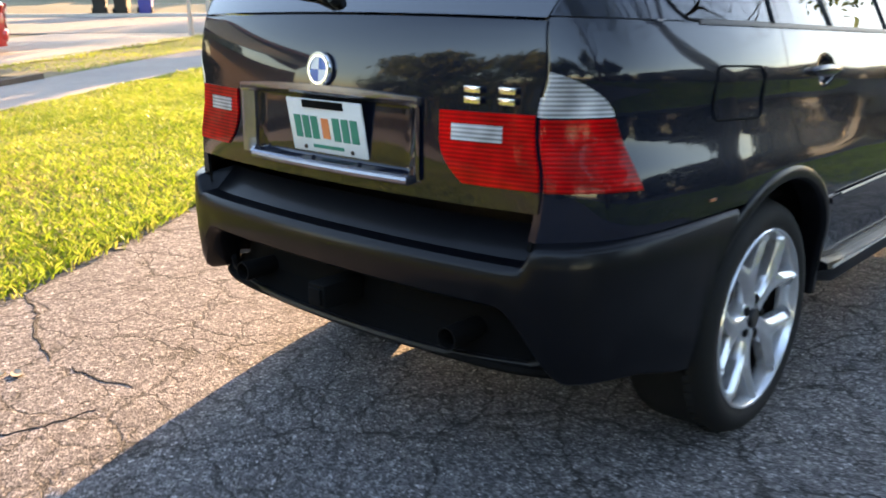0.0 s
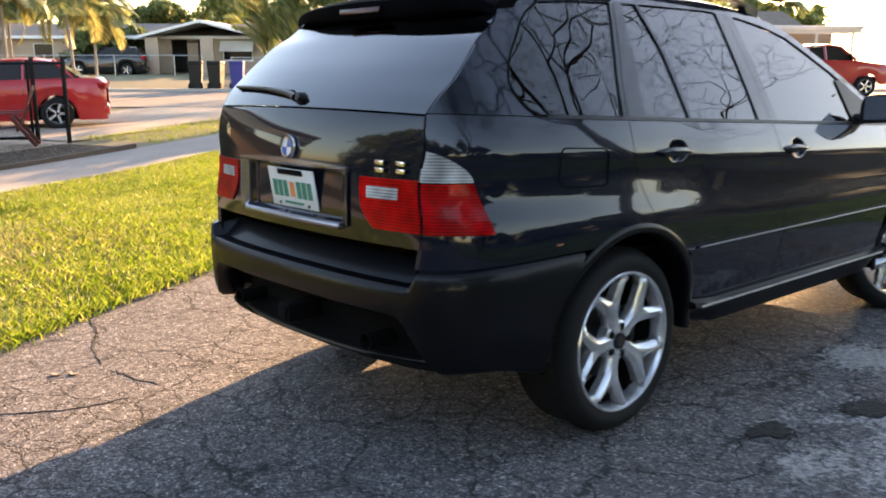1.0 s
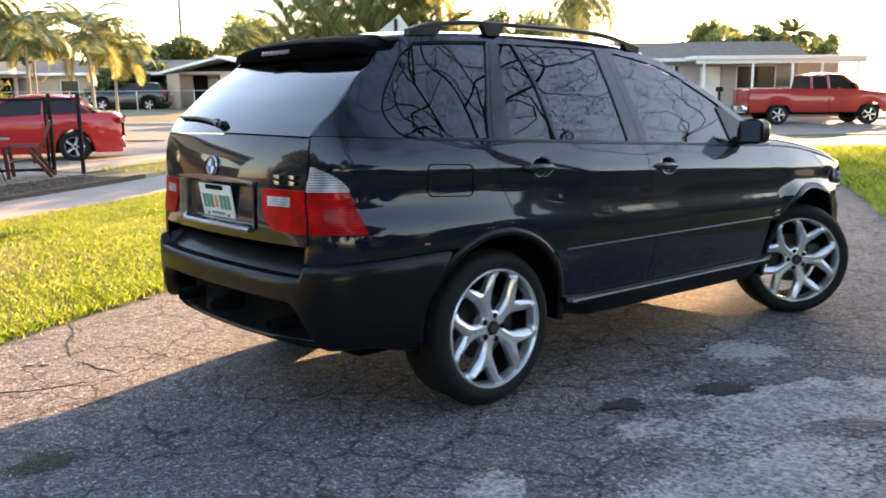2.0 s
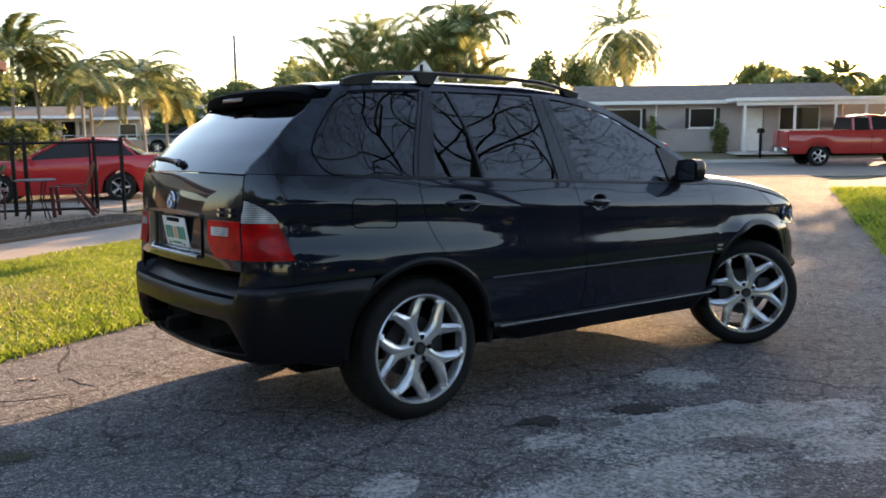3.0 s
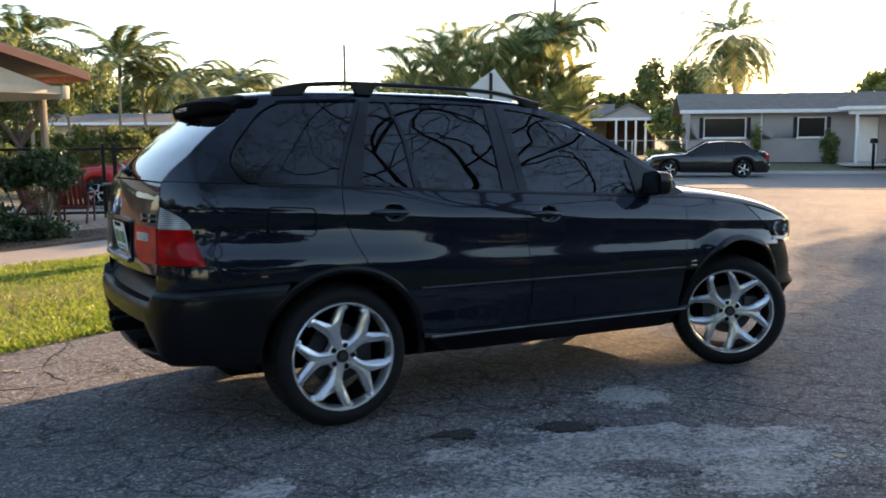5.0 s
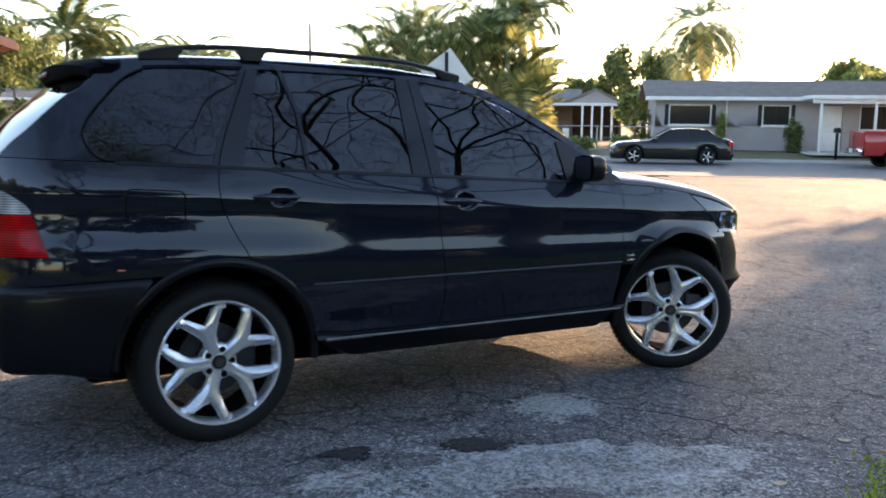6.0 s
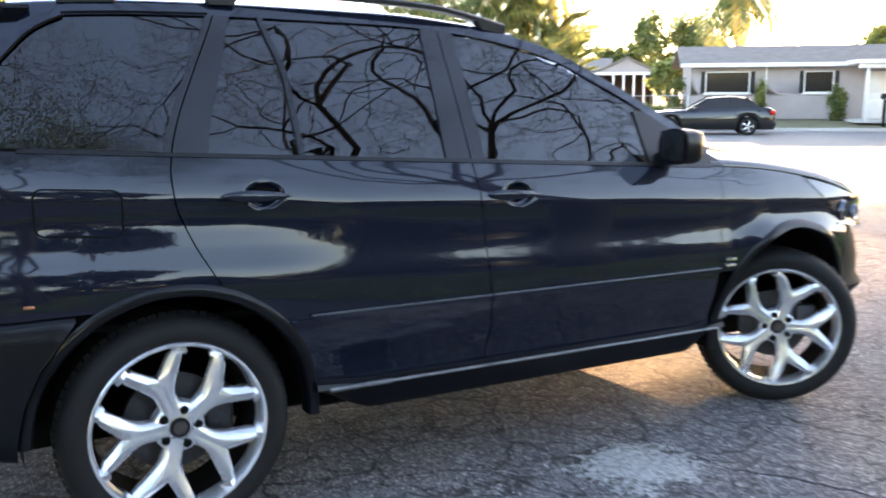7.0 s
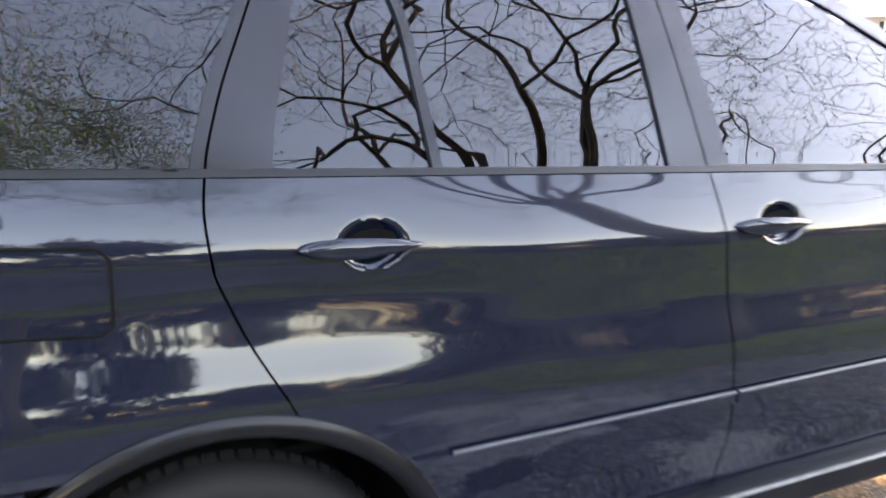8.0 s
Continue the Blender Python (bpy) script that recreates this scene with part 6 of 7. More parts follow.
def road_pose(w, q, z):
    """At a place by the road: x along the road to the viewer's right, y away over the road."""
    return pose(*road(w, q), z, 0, 0, math.degrees(ROAD_AZ) - 90)


def wall_bm(length, tall, thick, holes):
    """A wall along x with rectangular openings (x0, x1, z0, z1) right through it."""
    xs = sorted({0.0, length} | {h[0] for h in holes} | {h[1] for h in holes})
    zs = sorted({0.0, tall} | {h[2] for h in holes} | {h[3] for h in holes})
    bm = bmesh.new()
    for x0, x1 in zip(xs, xs[1:]):
        for z0, z1 in zip(zs, zs[1:]):
            cx, cz = (x0 + x1) / 2, (z0 + z1) / 2
            if not any(h[0] < cx < h[1] and h[2] < cz < h[3] for h in holes):
                ring_box(bm, (x1 - x0, thick, z1 - z0), pose(cx, thick / 2, cz))
    bmesh.ops.remove_doubles(bm, verts=bm.verts, dist=1e-5)
    return bm


def window_parts(house, x0, x1, z0, z1, panes, frame_mat, shutters=False):
    win = part("window", frame_bm(x0, x1, z0, z1, 0.045, 0.10), frame_mat, house)
    n = panes
    for i in range(n):
        a, b = x0 + 0.05 + (x1 - x0 - 0.1) * i / n, x0 + 0.05 + (x1 - x0 - 0.1) * (i + 1) / n
        part("pane", box((b - a - 0.03, 0.012, z1 - z0 - 0.1), pose((a + b) / 2, 0.07, (z0 + z1) / 2)), PANE, win)
    part("sill", box((x1 - x0 + 0.12, 0.16, 0.06), pose((x0 + x1) / 2, -0.02, z0 - 0.03), 0.01), frame_mat, win)
    if shutters:
        for x in (x0 - 0.11, x1 + 0.11):
            part("shutter", box((0.16, 0.03, z1 - z0), pose(x, -0.017, (z0 + z1) / 2), 0.005), ROOM, win)
    return win


def frame_bm(x0, x1, z0, z1, w, d):
    bm = bmesh.new()
    for cx, cz, sx, sz in (((x0 + x1) / 2, z0 + w / 2, x1 - x0, w), ((x0 + x1) / 2, z1 - w / 2, x1 - x0, w), (x0 + w / 2, (z0 + z1) / 2, w, z1 - z0 - 2 * w), (x1 - w / 2, (z0 + z1) / 2, w, z1 - z0 - 2 * w)):
        ring_box(bm, (sx, d, sz), pose(cx, 0.04, cz), 0.006, 1)
    return bm


def gable_roof(x0, x1, y0, y1, eave, ridge, thick=0.12):
    """Two slopes with the ridge along x, as one slab."""
    bm = bmesh.new()
    ym = (y0 + y1) / 2
    pts = [[Vector((x, y, z)) for y, z in ((y0, eave), (ym, ridge), (y1, eave))] for x in span(x0, x1, 1.0)]
    slab(bm, pts, lambda co: Vector((0, 0, -thick)))
    bmesh.ops.split_edges(bm, edges=[e for e in bm.edges if all(abs(v.co.y - ym) < 1e-4 for v in e.verts)])
    return bm


def house_shell(m, name, label, length, depth, tall, holes, wall_mat, roof_mat, ridge, over=0.5, group=""):
    house = thing(name, m, label, "house", group)
    part("wall", wall_bm(length, tall, 0.2, holes), wall_mat, house)
    for x in (0.0, length - 0.2):
        bm = bmesh.new()
        pts = [[Vector((xx, y, z)) for y, z in ((0.2, 0), (0.2, tall), (depth / 2, tall + (ridge - tall) * (depth / 2) / (depth / 2 + over) * 0.93), (depth, tall), (depth, 0))] for xx in (x, x + 0.2)]
        fa = [bm.verts.new(p) for p in pts[0]]
        fb = [bm.verts.new(p) for p in pts[1]]
        bm.faces.new(fa)
        bm.faces.new(fb[::-1])
        for i in range(5):
            bm.faces.new((fa[i], fb[i], fb[(i + 1) % 5], fa[(i + 1) % 5]))
        bmesh.ops.recalc_face_normals(bm, faces=bm.faces)
        part("side_wall", bm, wall_mat, house)
    part("back_wall", box((length - 0.4, 0.2, tall), pose(length / 2, depth - 0.1, tall / 2)), wall_mat, house)
    part("inner_dark", box((length - 0.5, 0.05, tall - 0.1), pose(length / 2, 1.6, tall / 2)), ROOM, house)
    part("roof", gable_roof(-over, length + over, -over, depth + over, tall + 0.05, ridge), roof_mat, house)
    part("fascia", box((length + 2 * over, 0.03, 0.16), pose(length / 2, -over - 0.017, tall - 0.02), 0.004), WHITE, house)
    part("soffit", box((length + 2 * over - 0.04, over + 0.1, 0.02), pose(length / 2, -over / 2 + 0.04, tall - 0.085)), WHITE, house)
    return house


# the grey ranch house with its flat porch roof
HZ = PLAIN_Z + 0.36
grey = house_shell(road_pose(34, -5.8, HZ), "grey_house", "single-storey grey stucco ranch house with a low shingle roof", 11.6, 5.0, 2.30, [(0.60, 2.45, 1.10, 2.02), (4.65, 5.85, 1.10, 2.02), (7.05, 8.05, 0.0, 2.02), (8.75, 10.6, 0.95, 2.02)], STUCCO_GREY, SHINGLE, 3.2)
window_parts(grey, 0.60, 2.45, 1.10, 2.02, 1, WHITE, True)
window_parts(grey, 4.65, 5.85, 1.10, 2.02, 2, WHITE, True)
window_parts(grey, 8.75, 10.6, 0.95, 2.02, 2, WHITE)
gd = part("door", box((0.96, 0.05, 2.0), pose(7.55, 0.08, 1.0), 0.008), WHITE, grey, "white front door")
for cz in (0.45, 1.45):
    part("door_panel", box((0.70, 0.012, 0.72), pose(7.55, 0.049, cz), 0.004), WHITE, gd)
part("door_knob", lathe([(0.0, 0.05), (0.028, 0.04), (0.028, 0.015), (0.012, 0.0)], pose(7.93, 0.055, 1.0, 90, 0, 0), 14), CHROME, gd)
part("porch_roof", box((7.6, 2.7, 0.16), pose(10.0, -1.05, 2.33), 0.01), WHITE, grey, "flat white porch roof")
part("porch_beam", box((7.5, 0.10, 0.18), pose(10.0, -2.2, 2.16), 0.006), WHITE, grey)
for px in (6.6, 8.75, 10.5, 11.8, 13.4):
    part("porch_post", box((0.10, 0.10, 2.12), pose(px, -2.2, 1.02), 0.01), WHITE, grey)
part("porch_slab", box((7.6, 2.5, 0.10), pose(10.0, -1.25, -0.03), 0.01), KERB, grey)
part("carport_back", box((1.9, 0.12, 2.2), pose(12.75, 0.5, 1.1)), STUCCO_GREY, grey)
part("downpipe", tube([(3.1, -0.08, 0.05), (3.1, -0.08, 2.2), (3.1, -0.45, 2.32)], 0.035, 8), WHITE, grey)

# the carport house beside it
brown = house_shell(road_pose(46, 6.5, HZ), "carport_house", "low brown house with a gabled carport on white posts", 8.6, 7.0, 2.25, [(2.0, 3.2, 1.0, 1.9)], STUCCO_BROWN, SHINGLE, 3.2)
window_parts(brown, 2.0, 3.2, 1.0, 1.9, 1, WHITE)
bm = bmesh.new()
pts = [[Vector((x, y, z)) for x, z in ((8.2, 2.30), (9.9, 3.05), (11.5, 2.30))] for y in (-3.4, -1.5, 0.5, 3.0)]
slab(bm, pts, lambda co: Vector((0, 0, -0.12)))
part("carport_roof", bm, SHINGLE, brown)
bm = bmesh.new()
tri = [bm.verts.new(p) for p in ((8.3, -3.3, 2.2), (11.4, -3.3, 2.2), (9.9, -3.3, 2.92))]
tri2 = [bm.verts.new(p.co + Vector((0, 0.08, 0))) for p in tri]
bm.faces.new(tri)
bm.faces.new(tri2[::-1])
for i in range(3):
    bm.faces.new((tri[i], tri2[i], tri2[(i + 1) % 3], tri[(i + 1) % 3]))
part("gable", bm, STUCCO_GREY, brown)
part("carport_wall", box((3.0, 0.15, 2.2), pose(10.1, 2.9, 1.1)), STUCCO_BROWN, brown)
part("carport_side", box((0.15, 3.0, 2.2), pose(11.45, 1.5, 1.1)), STUCCO_BROWN, brown)
part("carport_beam", box((11.4, 0.12, 0.16), pose(5.75, -3.3, 2.14), 0.006), WHITE, brown)
part("front_eave", box((8.3, 3.0, 0.10), pose(4.1, -1.9, 2.27), 0.01), SHINGLE, brown)
for px in (9.2, 9.75, 10.3, 10.85):
    part("post", box((0.12, 0.12, 2.1), pose(px, -3.3, 1.03), 0.01), WHITE, brown)

# far gable that shows white over the car's roof
gable = house_shell(road_pose(60, 11.0, HZ), "far_house", "far low grey house behind the palms", 7.0, 6.0, 2.6, [(1.0, 2.0, 0.9, 2.0)], STUCCO_GREY, SHINGLE, 3.6)

# the back of a diamond-shaped road sign on a dark post
sx, sy = yard(6.75, 9.6)
sign_z = height(sx, sy)
road_sign = thing("road_sign", pose(sx, sy, sign_z, 0, 0, -22), "pale back of a diamond-shaped road sign on a dark steel post", "road sign")
ALUMINIUM = plain("dull_aluminium", (0.50, 0.50, 0.48), (0.62, 0.62, 0.60), 7, 0.45, 0.3, bumps=0.03)
part("plate", box((0.74, 0.004, 0.74), pose(0, 0, 2.80 - sign_z - 0.515) @ pose(0, 0, 0, 0, 45 + 8, 0), 0.0), ALUMINIUM, road_sign)
bm = bmesh.new()
grid(bm, [[Vector((x, y - 0.02, z)) for x, y in ((-0.035, 0.014), (-0.018, 0.014), (-0.018, -0.018), (0.018, -0.018), (0.018, 0.014), (0.035, 0.014))] for z in (0.0, 1.4, 2.72 - sign_z)])
bmesh.ops.solidify(bm, geom=list(bm.faces), thickness=0.004)
part("post", bm, BLACK_IRON_DARK, road_sign)
for bz in (0.25, 0.75):
    part("bolt", lathe([(0.0, 0.012), (0.011, 0.010), (0.012, 0.0)], pose(0, -0.038, 2.80 - sign_z - bz, 90, 0, 0), 10), STEEL, road_sign)

# houses beyond the red car
tan = house_shell(road_pose(44, 24.0, PLAIN_Z + 0.25), "tan_house", "long tan ranch house with a front gable and carport", 17.4, 8.0, 2.15, [(2.6, 3.7, 0.9, 1.8), (4.6, 5.6, 0.9, 1.8), (7.4, 9.6, 0.0, 2.05), (10.4, 11.3, 0.0, 2.0), (11.9, 12.5, 0.0, 2.0), (13.3, 15.0, 0.85, 1.85)], STUCCO_TAN, SHINGLE, 3.0)
window_parts(tan, 2.6, 3.7, 0.9, 1.8, 1, WHITE)
window_parts(tan, 4.6, 5.6, 0.9, 1.8, 1, WHITE)
window_parts(tan, 13.3, 15.0, 0.85, 1.85, 2, WHITE)
bm = bmesh.new()
pts = [[Vector((x, y, z)) for x, z in ((9.2, 2.2), (12.6, 3.05), (16.0, 2.2))] for y in (-2.4, 0.0, 3.5)]
slab(bm, pts, lambda co: Vector((0, 0, -0.14)))
part("front_gable_roof", bm, WHITE, tan, "pale front gable roof")
for px in (9.9, 12.9):
    part("pier", box((0.7, 0.3, 2.1), pose(px, -2.0, 1.05), 0.01), STUCCO_TAN, tan)
bm = bmesh.new()
pts = []
for i in range(25):
    x = 13.2 + 1.9 * i / 24
    dz = 0.02 * (i % 2)
    pts.append([Vector((x, y, z + dz)) for y, z in ((-0.02, 1.95), (-0.55, 1.35))])
grid(bm, pts)
part("awning", bm, WHITE, tan, "ribbed white metal awning")
house_shell(pose(*yard(-1.5, 50), PLAIN_Z + 0.2, 0, 0, -11), "pale_house", "pale low house behind the side yard", 9, 7, 2.3, [(2, 3.2, 0.9, 1.9), (8, 11, 0, 2.0)], STUCCO_TAN, SHINGLE, 3.0)

# neighbour's porch corner with a red-brown fascia
U0, V0 = 5.5, 9.7
# The porch's cream, darkened to put the posts' shade into the colour.
SHADED_CREAM = plain("shaded_cream_paint", (0.26, 0.21, 0.15), (0.40, 0.33, 0.24), 4, 0.8, bumps=0.1)
PORCH_AT = pose(0.33, -0.02, -0.09) @ pose(*yard(0.0, 0.0), -0.09, 0, 0, 29.5)
porch = thing("porch", PORCH_AT, "neighbour's gabled porch with red-brown fascia on cream posts", "porch")
bm = bmesh.new()
pts = [[Vector((u, v, z)) for u, z in ((U0, 2.80), (1.6, 3.72), (-2.8, 2.80))] for v in (V0, V0 + 3, V0 + 7)]
slab(bm, pts, lambda co: Vector((0, 0, -0.06)))
part("roof", bm, SHINGLE, porch)
bm = bmesh.new()
for ua, za, ub, zb in ((U0 + 0.01, 2.76, 1.6, 3.67), (1.6, 3.67, -2.81, 2.76)):
    pts = [[Vector((u, V0 - 0.03 + dv, z + dz)) for dv, dz in ((0, 0), (0, -0.12), (0.04, -0.12), (0.04, 0), (0, 0))] for u, z in ((ua, za), (ub, zb))]
    grid(bm, pts)
part("fascia", bm, REDWOOD, porch, "red-brown fascia board")
part("side_fascia", box((0.04, 7.0, 0.12), pose(U0 + 0.02, V0 + 3.5, 2.69), 0.004), REDWOOD, porch)
bm = bmesh.new()
tri = [bm.verts.new(p) for p in ((U0 - 0.4, V0 + 0.25, 2.50), (-2.3, V0 + 0.25, 2.50), (1.6, V0 + 0.25, 3.52))]
tri2 = [bm.verts.new(p.co + Vector((0, 0.1, 0))) for p in tri]
bm.faces.new(tri)
bm.faces.new(tri2[::-1])
for i in range(3):
    bm.faces.new((tri[i], tri2[i], tri2[(i + 1) % 3], tri[(i + 1) % 3]))
bmesh.ops.recalc_face_normals(bm, faces=bm.faces)
part("gable_board", bm, CREAM, porch)
part("beam", box((0.14, 6.6, 0.22), pose(5.2, V0 + 3.5, 2.44), 0.01), CREAM, porch)
part("front_beam", box((7.8, 0.14, 0.13), pose(1.4, V0 + 0.3, 2.47), 0.01), CREAM, porch)
for u, v in ((5.30, V0 + 1.0), (5.2, V0 + 5.6)):
    z = PLAIN_Z + 0.14
    part("post", box((0.10, 0.10, 2.34 - z), pose(u, v, (2.34 + z) / 2), 0.012), SHADED_CREAM, porch)
part("house_wall", box((6.5, 0.2, 2.5), pose(0.6, V0 + 5.0, 1.1)), STUCCO_TAN, porch)

# ---- vehicles ----
RED_PAINT = car_paint("red_paint", (0.42, 0.010, 0.012), 0.35)
TRUCK_RED = car_paint("dull_red_paint", (0.33, 0.022, 0.018), 0.4)
DARK_PAINT = car_paint("dark_grey_paint", (0.004, 0.0042, 0.0045), 0.35, 0.15)
WHITE_PAINT = car_paint("white_car_paint", (0.7, 0.7, 0.68), 0.35)
AMBER_RED = lens_material("small_red_lens", (0.55, 0.012, 0.012), scale=20)


def small_wheel(car, x, y, r, side):
    m = pose(x, y, r, 0, 0, 0 if side < 0 else 180)
    tyre_ob = part("wheel", lathe([(r * 0.62, -0.01), (r * 0.66, 0.02), (r * 0.86, 0.03), (r * 0.97, 0.005), (r, -0.05), (r, -0.16), (r * 0.9, -0.2), (r * 0.62, -0.2)], AXLE, 36, True), RUBBER, car)
    tyre_ob.matrix_local = m
    part("rim", lathe([(r * 0.60, -0.16), (r * 0.63, -0.02), (r * 0.66, 0.012), (r * 0.63, 0.02), (r * 0.59, 0.0), (r * 0.58, -0.06)], AXLE, 36, True), ALLOY, tyre_ob)
    bm = bmesh.new()
    for k in range(5):
        a = 2 * math.pi * k / 5
        ring_box(bm, (r * 0.52, 0.03, r * 0.17), Matrix.Rotation(a, 4, "Y") @ pose(r * 0.34, 0.0, 0), 0.008, 1)
    part("spokes", bm, ALLOY, tyre_ob)
    part("wheel_back", lathe([(0.0, -0.10), (r * 0.6, -0.10)], AXLE, 24), DARK, tyre_ob)


def saloon(name, m, label, paint, length, width, tall, base, belt_z, hood_z, boot_z, cab, r=0.32, front_over=0.85, tail_mat=None):
    """A parked car, x forward from the rear axle. cab: x of the boot's end, roof back, roof front, windscreen foot."""
    car = thing(name, m, label, "car")
    hw = width / 2
    x0, x1 = -(length - base - front_over), base + front_over
    top = table([x0, x0 + 0.10, cab[0], cab[3], x1 - 0.25, x1 - 0.02], [boot_z - 0.10, boot_z, boot_z + 0.02, belt_z, hood_z, hood_z - 0.16], 0.06)
    nar = table([x0, x0 + 0.12, x0 + 0.5, base, x1 - 0.4, x1 - 0.1, x1], [0.16, 0.05, 0.0, 0.0, 0.05, 0.16, 0.30], 0.05)

    def flank(bm):
        pts = []
        for x in span(x0, x1, 0.06):
            lo = 0.20
            for cx in (0.0, base):
                k = 1 - ((x - cx) / (r + 0.05)) ** 2
                if k > 0:
                    lo = max(lo, r + (r + 0.05) * math.sqrt(k))
            t = top(x)
            w = hw - nar(x)
            row = [Vector((x, -w + 0.04, lo))]
            for f, dw in ((0.15, 0.0), (0.4, -0.012), (0.6, -0.010), (0.8, 0.012), (0.94, 0.045), (1.0, 0.10)):
                row.append(Vector((x, -w + dw, lo + (t - lo) * f)))
            for k in range(1, 7):
                a = k / 6
                row.append(Vector((x, (-w + 0.10) * (1 - a), t + 0.045 * math.sin(a * math.pi / 2))))
            pts.append(row)
        grid(bm, pts)

    bm = bmesh.new()
    flank(bm)
    geom = list(bm.verts) + list(bm.edges) + list(bm.faces)
    dup = bmesh.ops.duplicate(bm, geom=geom)
    new_v = [g_ for g_ in dup["geom"] if isinstance(g_, bmesh.types.BMVert)]
    for v in new_v:
        v.co.y *= -1
    bmesh.ops.remove_doubles(bm, verts=bm.verts, dist=1e-4)
    bmesh.ops.recalc_face_normals(bm, faces=bm.faces)
    body = part("body", bm, paint, car)
    # cabin: tinted glass with painted pillars and roof
    bm = bmesh.new()
    roof_pts = []
    for i in range(13):
        x = cab[1] + (cab[2] - cab[1]) * i / 12
        c = tall - 0.05 * (2 * i / 12 - 1) ** 2
        roof_pts.append([Vector((x, a * hw * 0.70, c - 0.05 * abs(a) ** 2.5)) for a in [k / 5 - 1 for k in range(11)]])
    slab(bm, roof_pts, lambda co: Vector((0, 0, -0.05)))
    part("roof", bm, paint, car)
    z0 = belt_z - 0.01
    for s in (-1, 1):
        bm = bmesh.new()
        lo = [(cab[0] + 0.10, boot_z + 0.03), ((cab[0] + cab[1]) / 2 + 0.2, z0), ((cab[1] + cab[2]) / 2, z0), (cab[2] + 0.2, z0), (cab[3] - 0.10, z0)]
        hi = [(cab[1] - 0.02, tall - 0.10), (cab[1] + 0.15, tall - 0.095), ((cab[1] + cab[2]) / 2, tall - 0.085), (cab[2] - 0.1, tall - 0.095), (cab[2] + 0.02, tall - 0.11)]
        pts = [[Vector((a[0] + (b[0] - a[0]) * t, s * (hw * (0.90 - 0.20 * t)), a[1] + (b[1] - a[1]) * t)) for t in (0, 0.25, 0.5, 0.75, 1)] for a, b in zip(lo, hi)]
        slab(bm, pts, lambda co: Vector((0, -s * 0.01, 0)))
        part("side_window", bm, PANE, body)
        for xa, xb, wd in ((cab[0] + 0.05, cab[1] - 0.03, 0.04), ((cab[1] + cab[2]) / 2, (cab[1] + cab[2]) / 2 - 0.02, 0.03), (cab[3] - 0.02, cab[2] + 0.02, 0.035)):
            part("pillar", tube([(xa, s * hw * 0.90, z0), (xb, s * (hw * 0.70), tall - 0.07)], wd, 6), paint, body)
        part("door_line", tube([((cab[1] + cab[2]) / 2, s * (hw + 0.005), 0.32), ((cab[1] + cab[2]) / 2, s * (hw + 0.002), z0 - 0.10)], 0.006, 5), DARK, body)
        part("door_handle", box((0.14, 0.03, 0.025), pose((cab[1] + cab[2]) / 2 - 0.25, s * (hw + 0.004), z0 - 0.14), 0.008), paint, body)
        part("mirror", box((0.10, 0.16, 0.11), pose(cab[3] - 0.25, s * (hw + 0.06), z0 + 0.06), 0.03), paint, body)
        part("tail_light", box((0.22, 0.34, 0.15), pose(x0 + 0.09, s * (hw - 0.215), boot_z - 0.15, 0, 0, s * -12), 0.02), tail_mat or AMBER_RED, body)
        part("headlight", box((0.16, 0.30, 0.12), pose(x1 - 0.16, s * (hw - 0.30), hood_z - 0.14, 0, 0, s * -22), 0.03), CLEAR_LENS, body)
    for xa, za, xb, zb in ((cab[0], boot_z + 0.03, cab[1] - 0.01, tall - 0.09), (cab[3], belt_z, cab[2] + 0.01, tall - 0.10)):
        bm = bmesh.new()
        pts = [[Vector((xa + (xb - xa) * t, a * hw * (0.88 - 0.19 * t), za + (zb - za) * t + 0.03 * (1 - a * a))) for a in [k / 4 - 1 for k in range(9)]] for t in (0, 0.33, 0.66, 1)]
        slab(bm, pts, lambda co: Vector((0, 0, -0.01)))
        part("windscreen", bm, PANE, body)
    part("bumper", box((0.22, width - 0.18, 0.22), pose(x0 + 0.06, 0, 0.42), 0.07, 3), paint, car)
    part("bumper", box((0.22, width - 0.22, 0.22), pose(x1 - 0.08, 0, 0.40), 0.07, 3), paint, car)
    part("number_plate", box((0.012, 0.31, 0.15), pose(x0 - 0.055, 0, boot_z - 0.22), 0.003), PLATE_WHITE, car)
    part("underbody", box((length - 0.5, width - 0.3, 0.25), pose((x0 + x1) / 2, 0, 0.33), 0.04), DARK, car)
    for cx in (0.0, base):
        for s in (-1, 1):
            small_wheel(car, cx, s * (hw - 0.015), r, s)
    return car


sq = math.degrees(ROAD_AZ)
saloon("dark_saloon", pose(*road(28.3, -7.15), PLAIN_Z, 0, 0, sq + 90), "dark grey four-door saloon parked along the far kerb", DARK_PAINT, 4.5, 1.76, 1.42, 2.72, 0.90, 0.80, 0.96, (-0.55, 0.10, 1.30, 2.15))
saloon("red_saloon", pose(*yard(2.62, 17.2), PLAIN_Z - 0.02, 0, 0, 157), "bright red saloon parked behind the fence", RED_PAINT, 4.65, 1.82, 1.58, 2.75, 1.02, 0.92, 1.10, (-0.55, 0.05, 1.25, 2.25), 0.35)
saloon("black_estate", pose(*road(42, 15.3), PLAIN_Z + 0.27, 0, 0, sq - 90 + 180), "black estate car parked at the tan house", DARK_PAINT, 4.4, 1.8, 1.62, 2.6, 1.05, 0.98, 1.15, (-0.72, -0.5, 1.1, 1.95), 0.36)
saloon("white_car", pose(*yard(2.9, 38), PLAIN_Z, 0, 0, 172), "white car parked far behind the palms", WHITE_PAINT, 4.6, 1.85, 1.70, 2.8, 1.1, 1.0, 1.15, (-0.6, -0.3, 1.1, 2.0), 0.36)


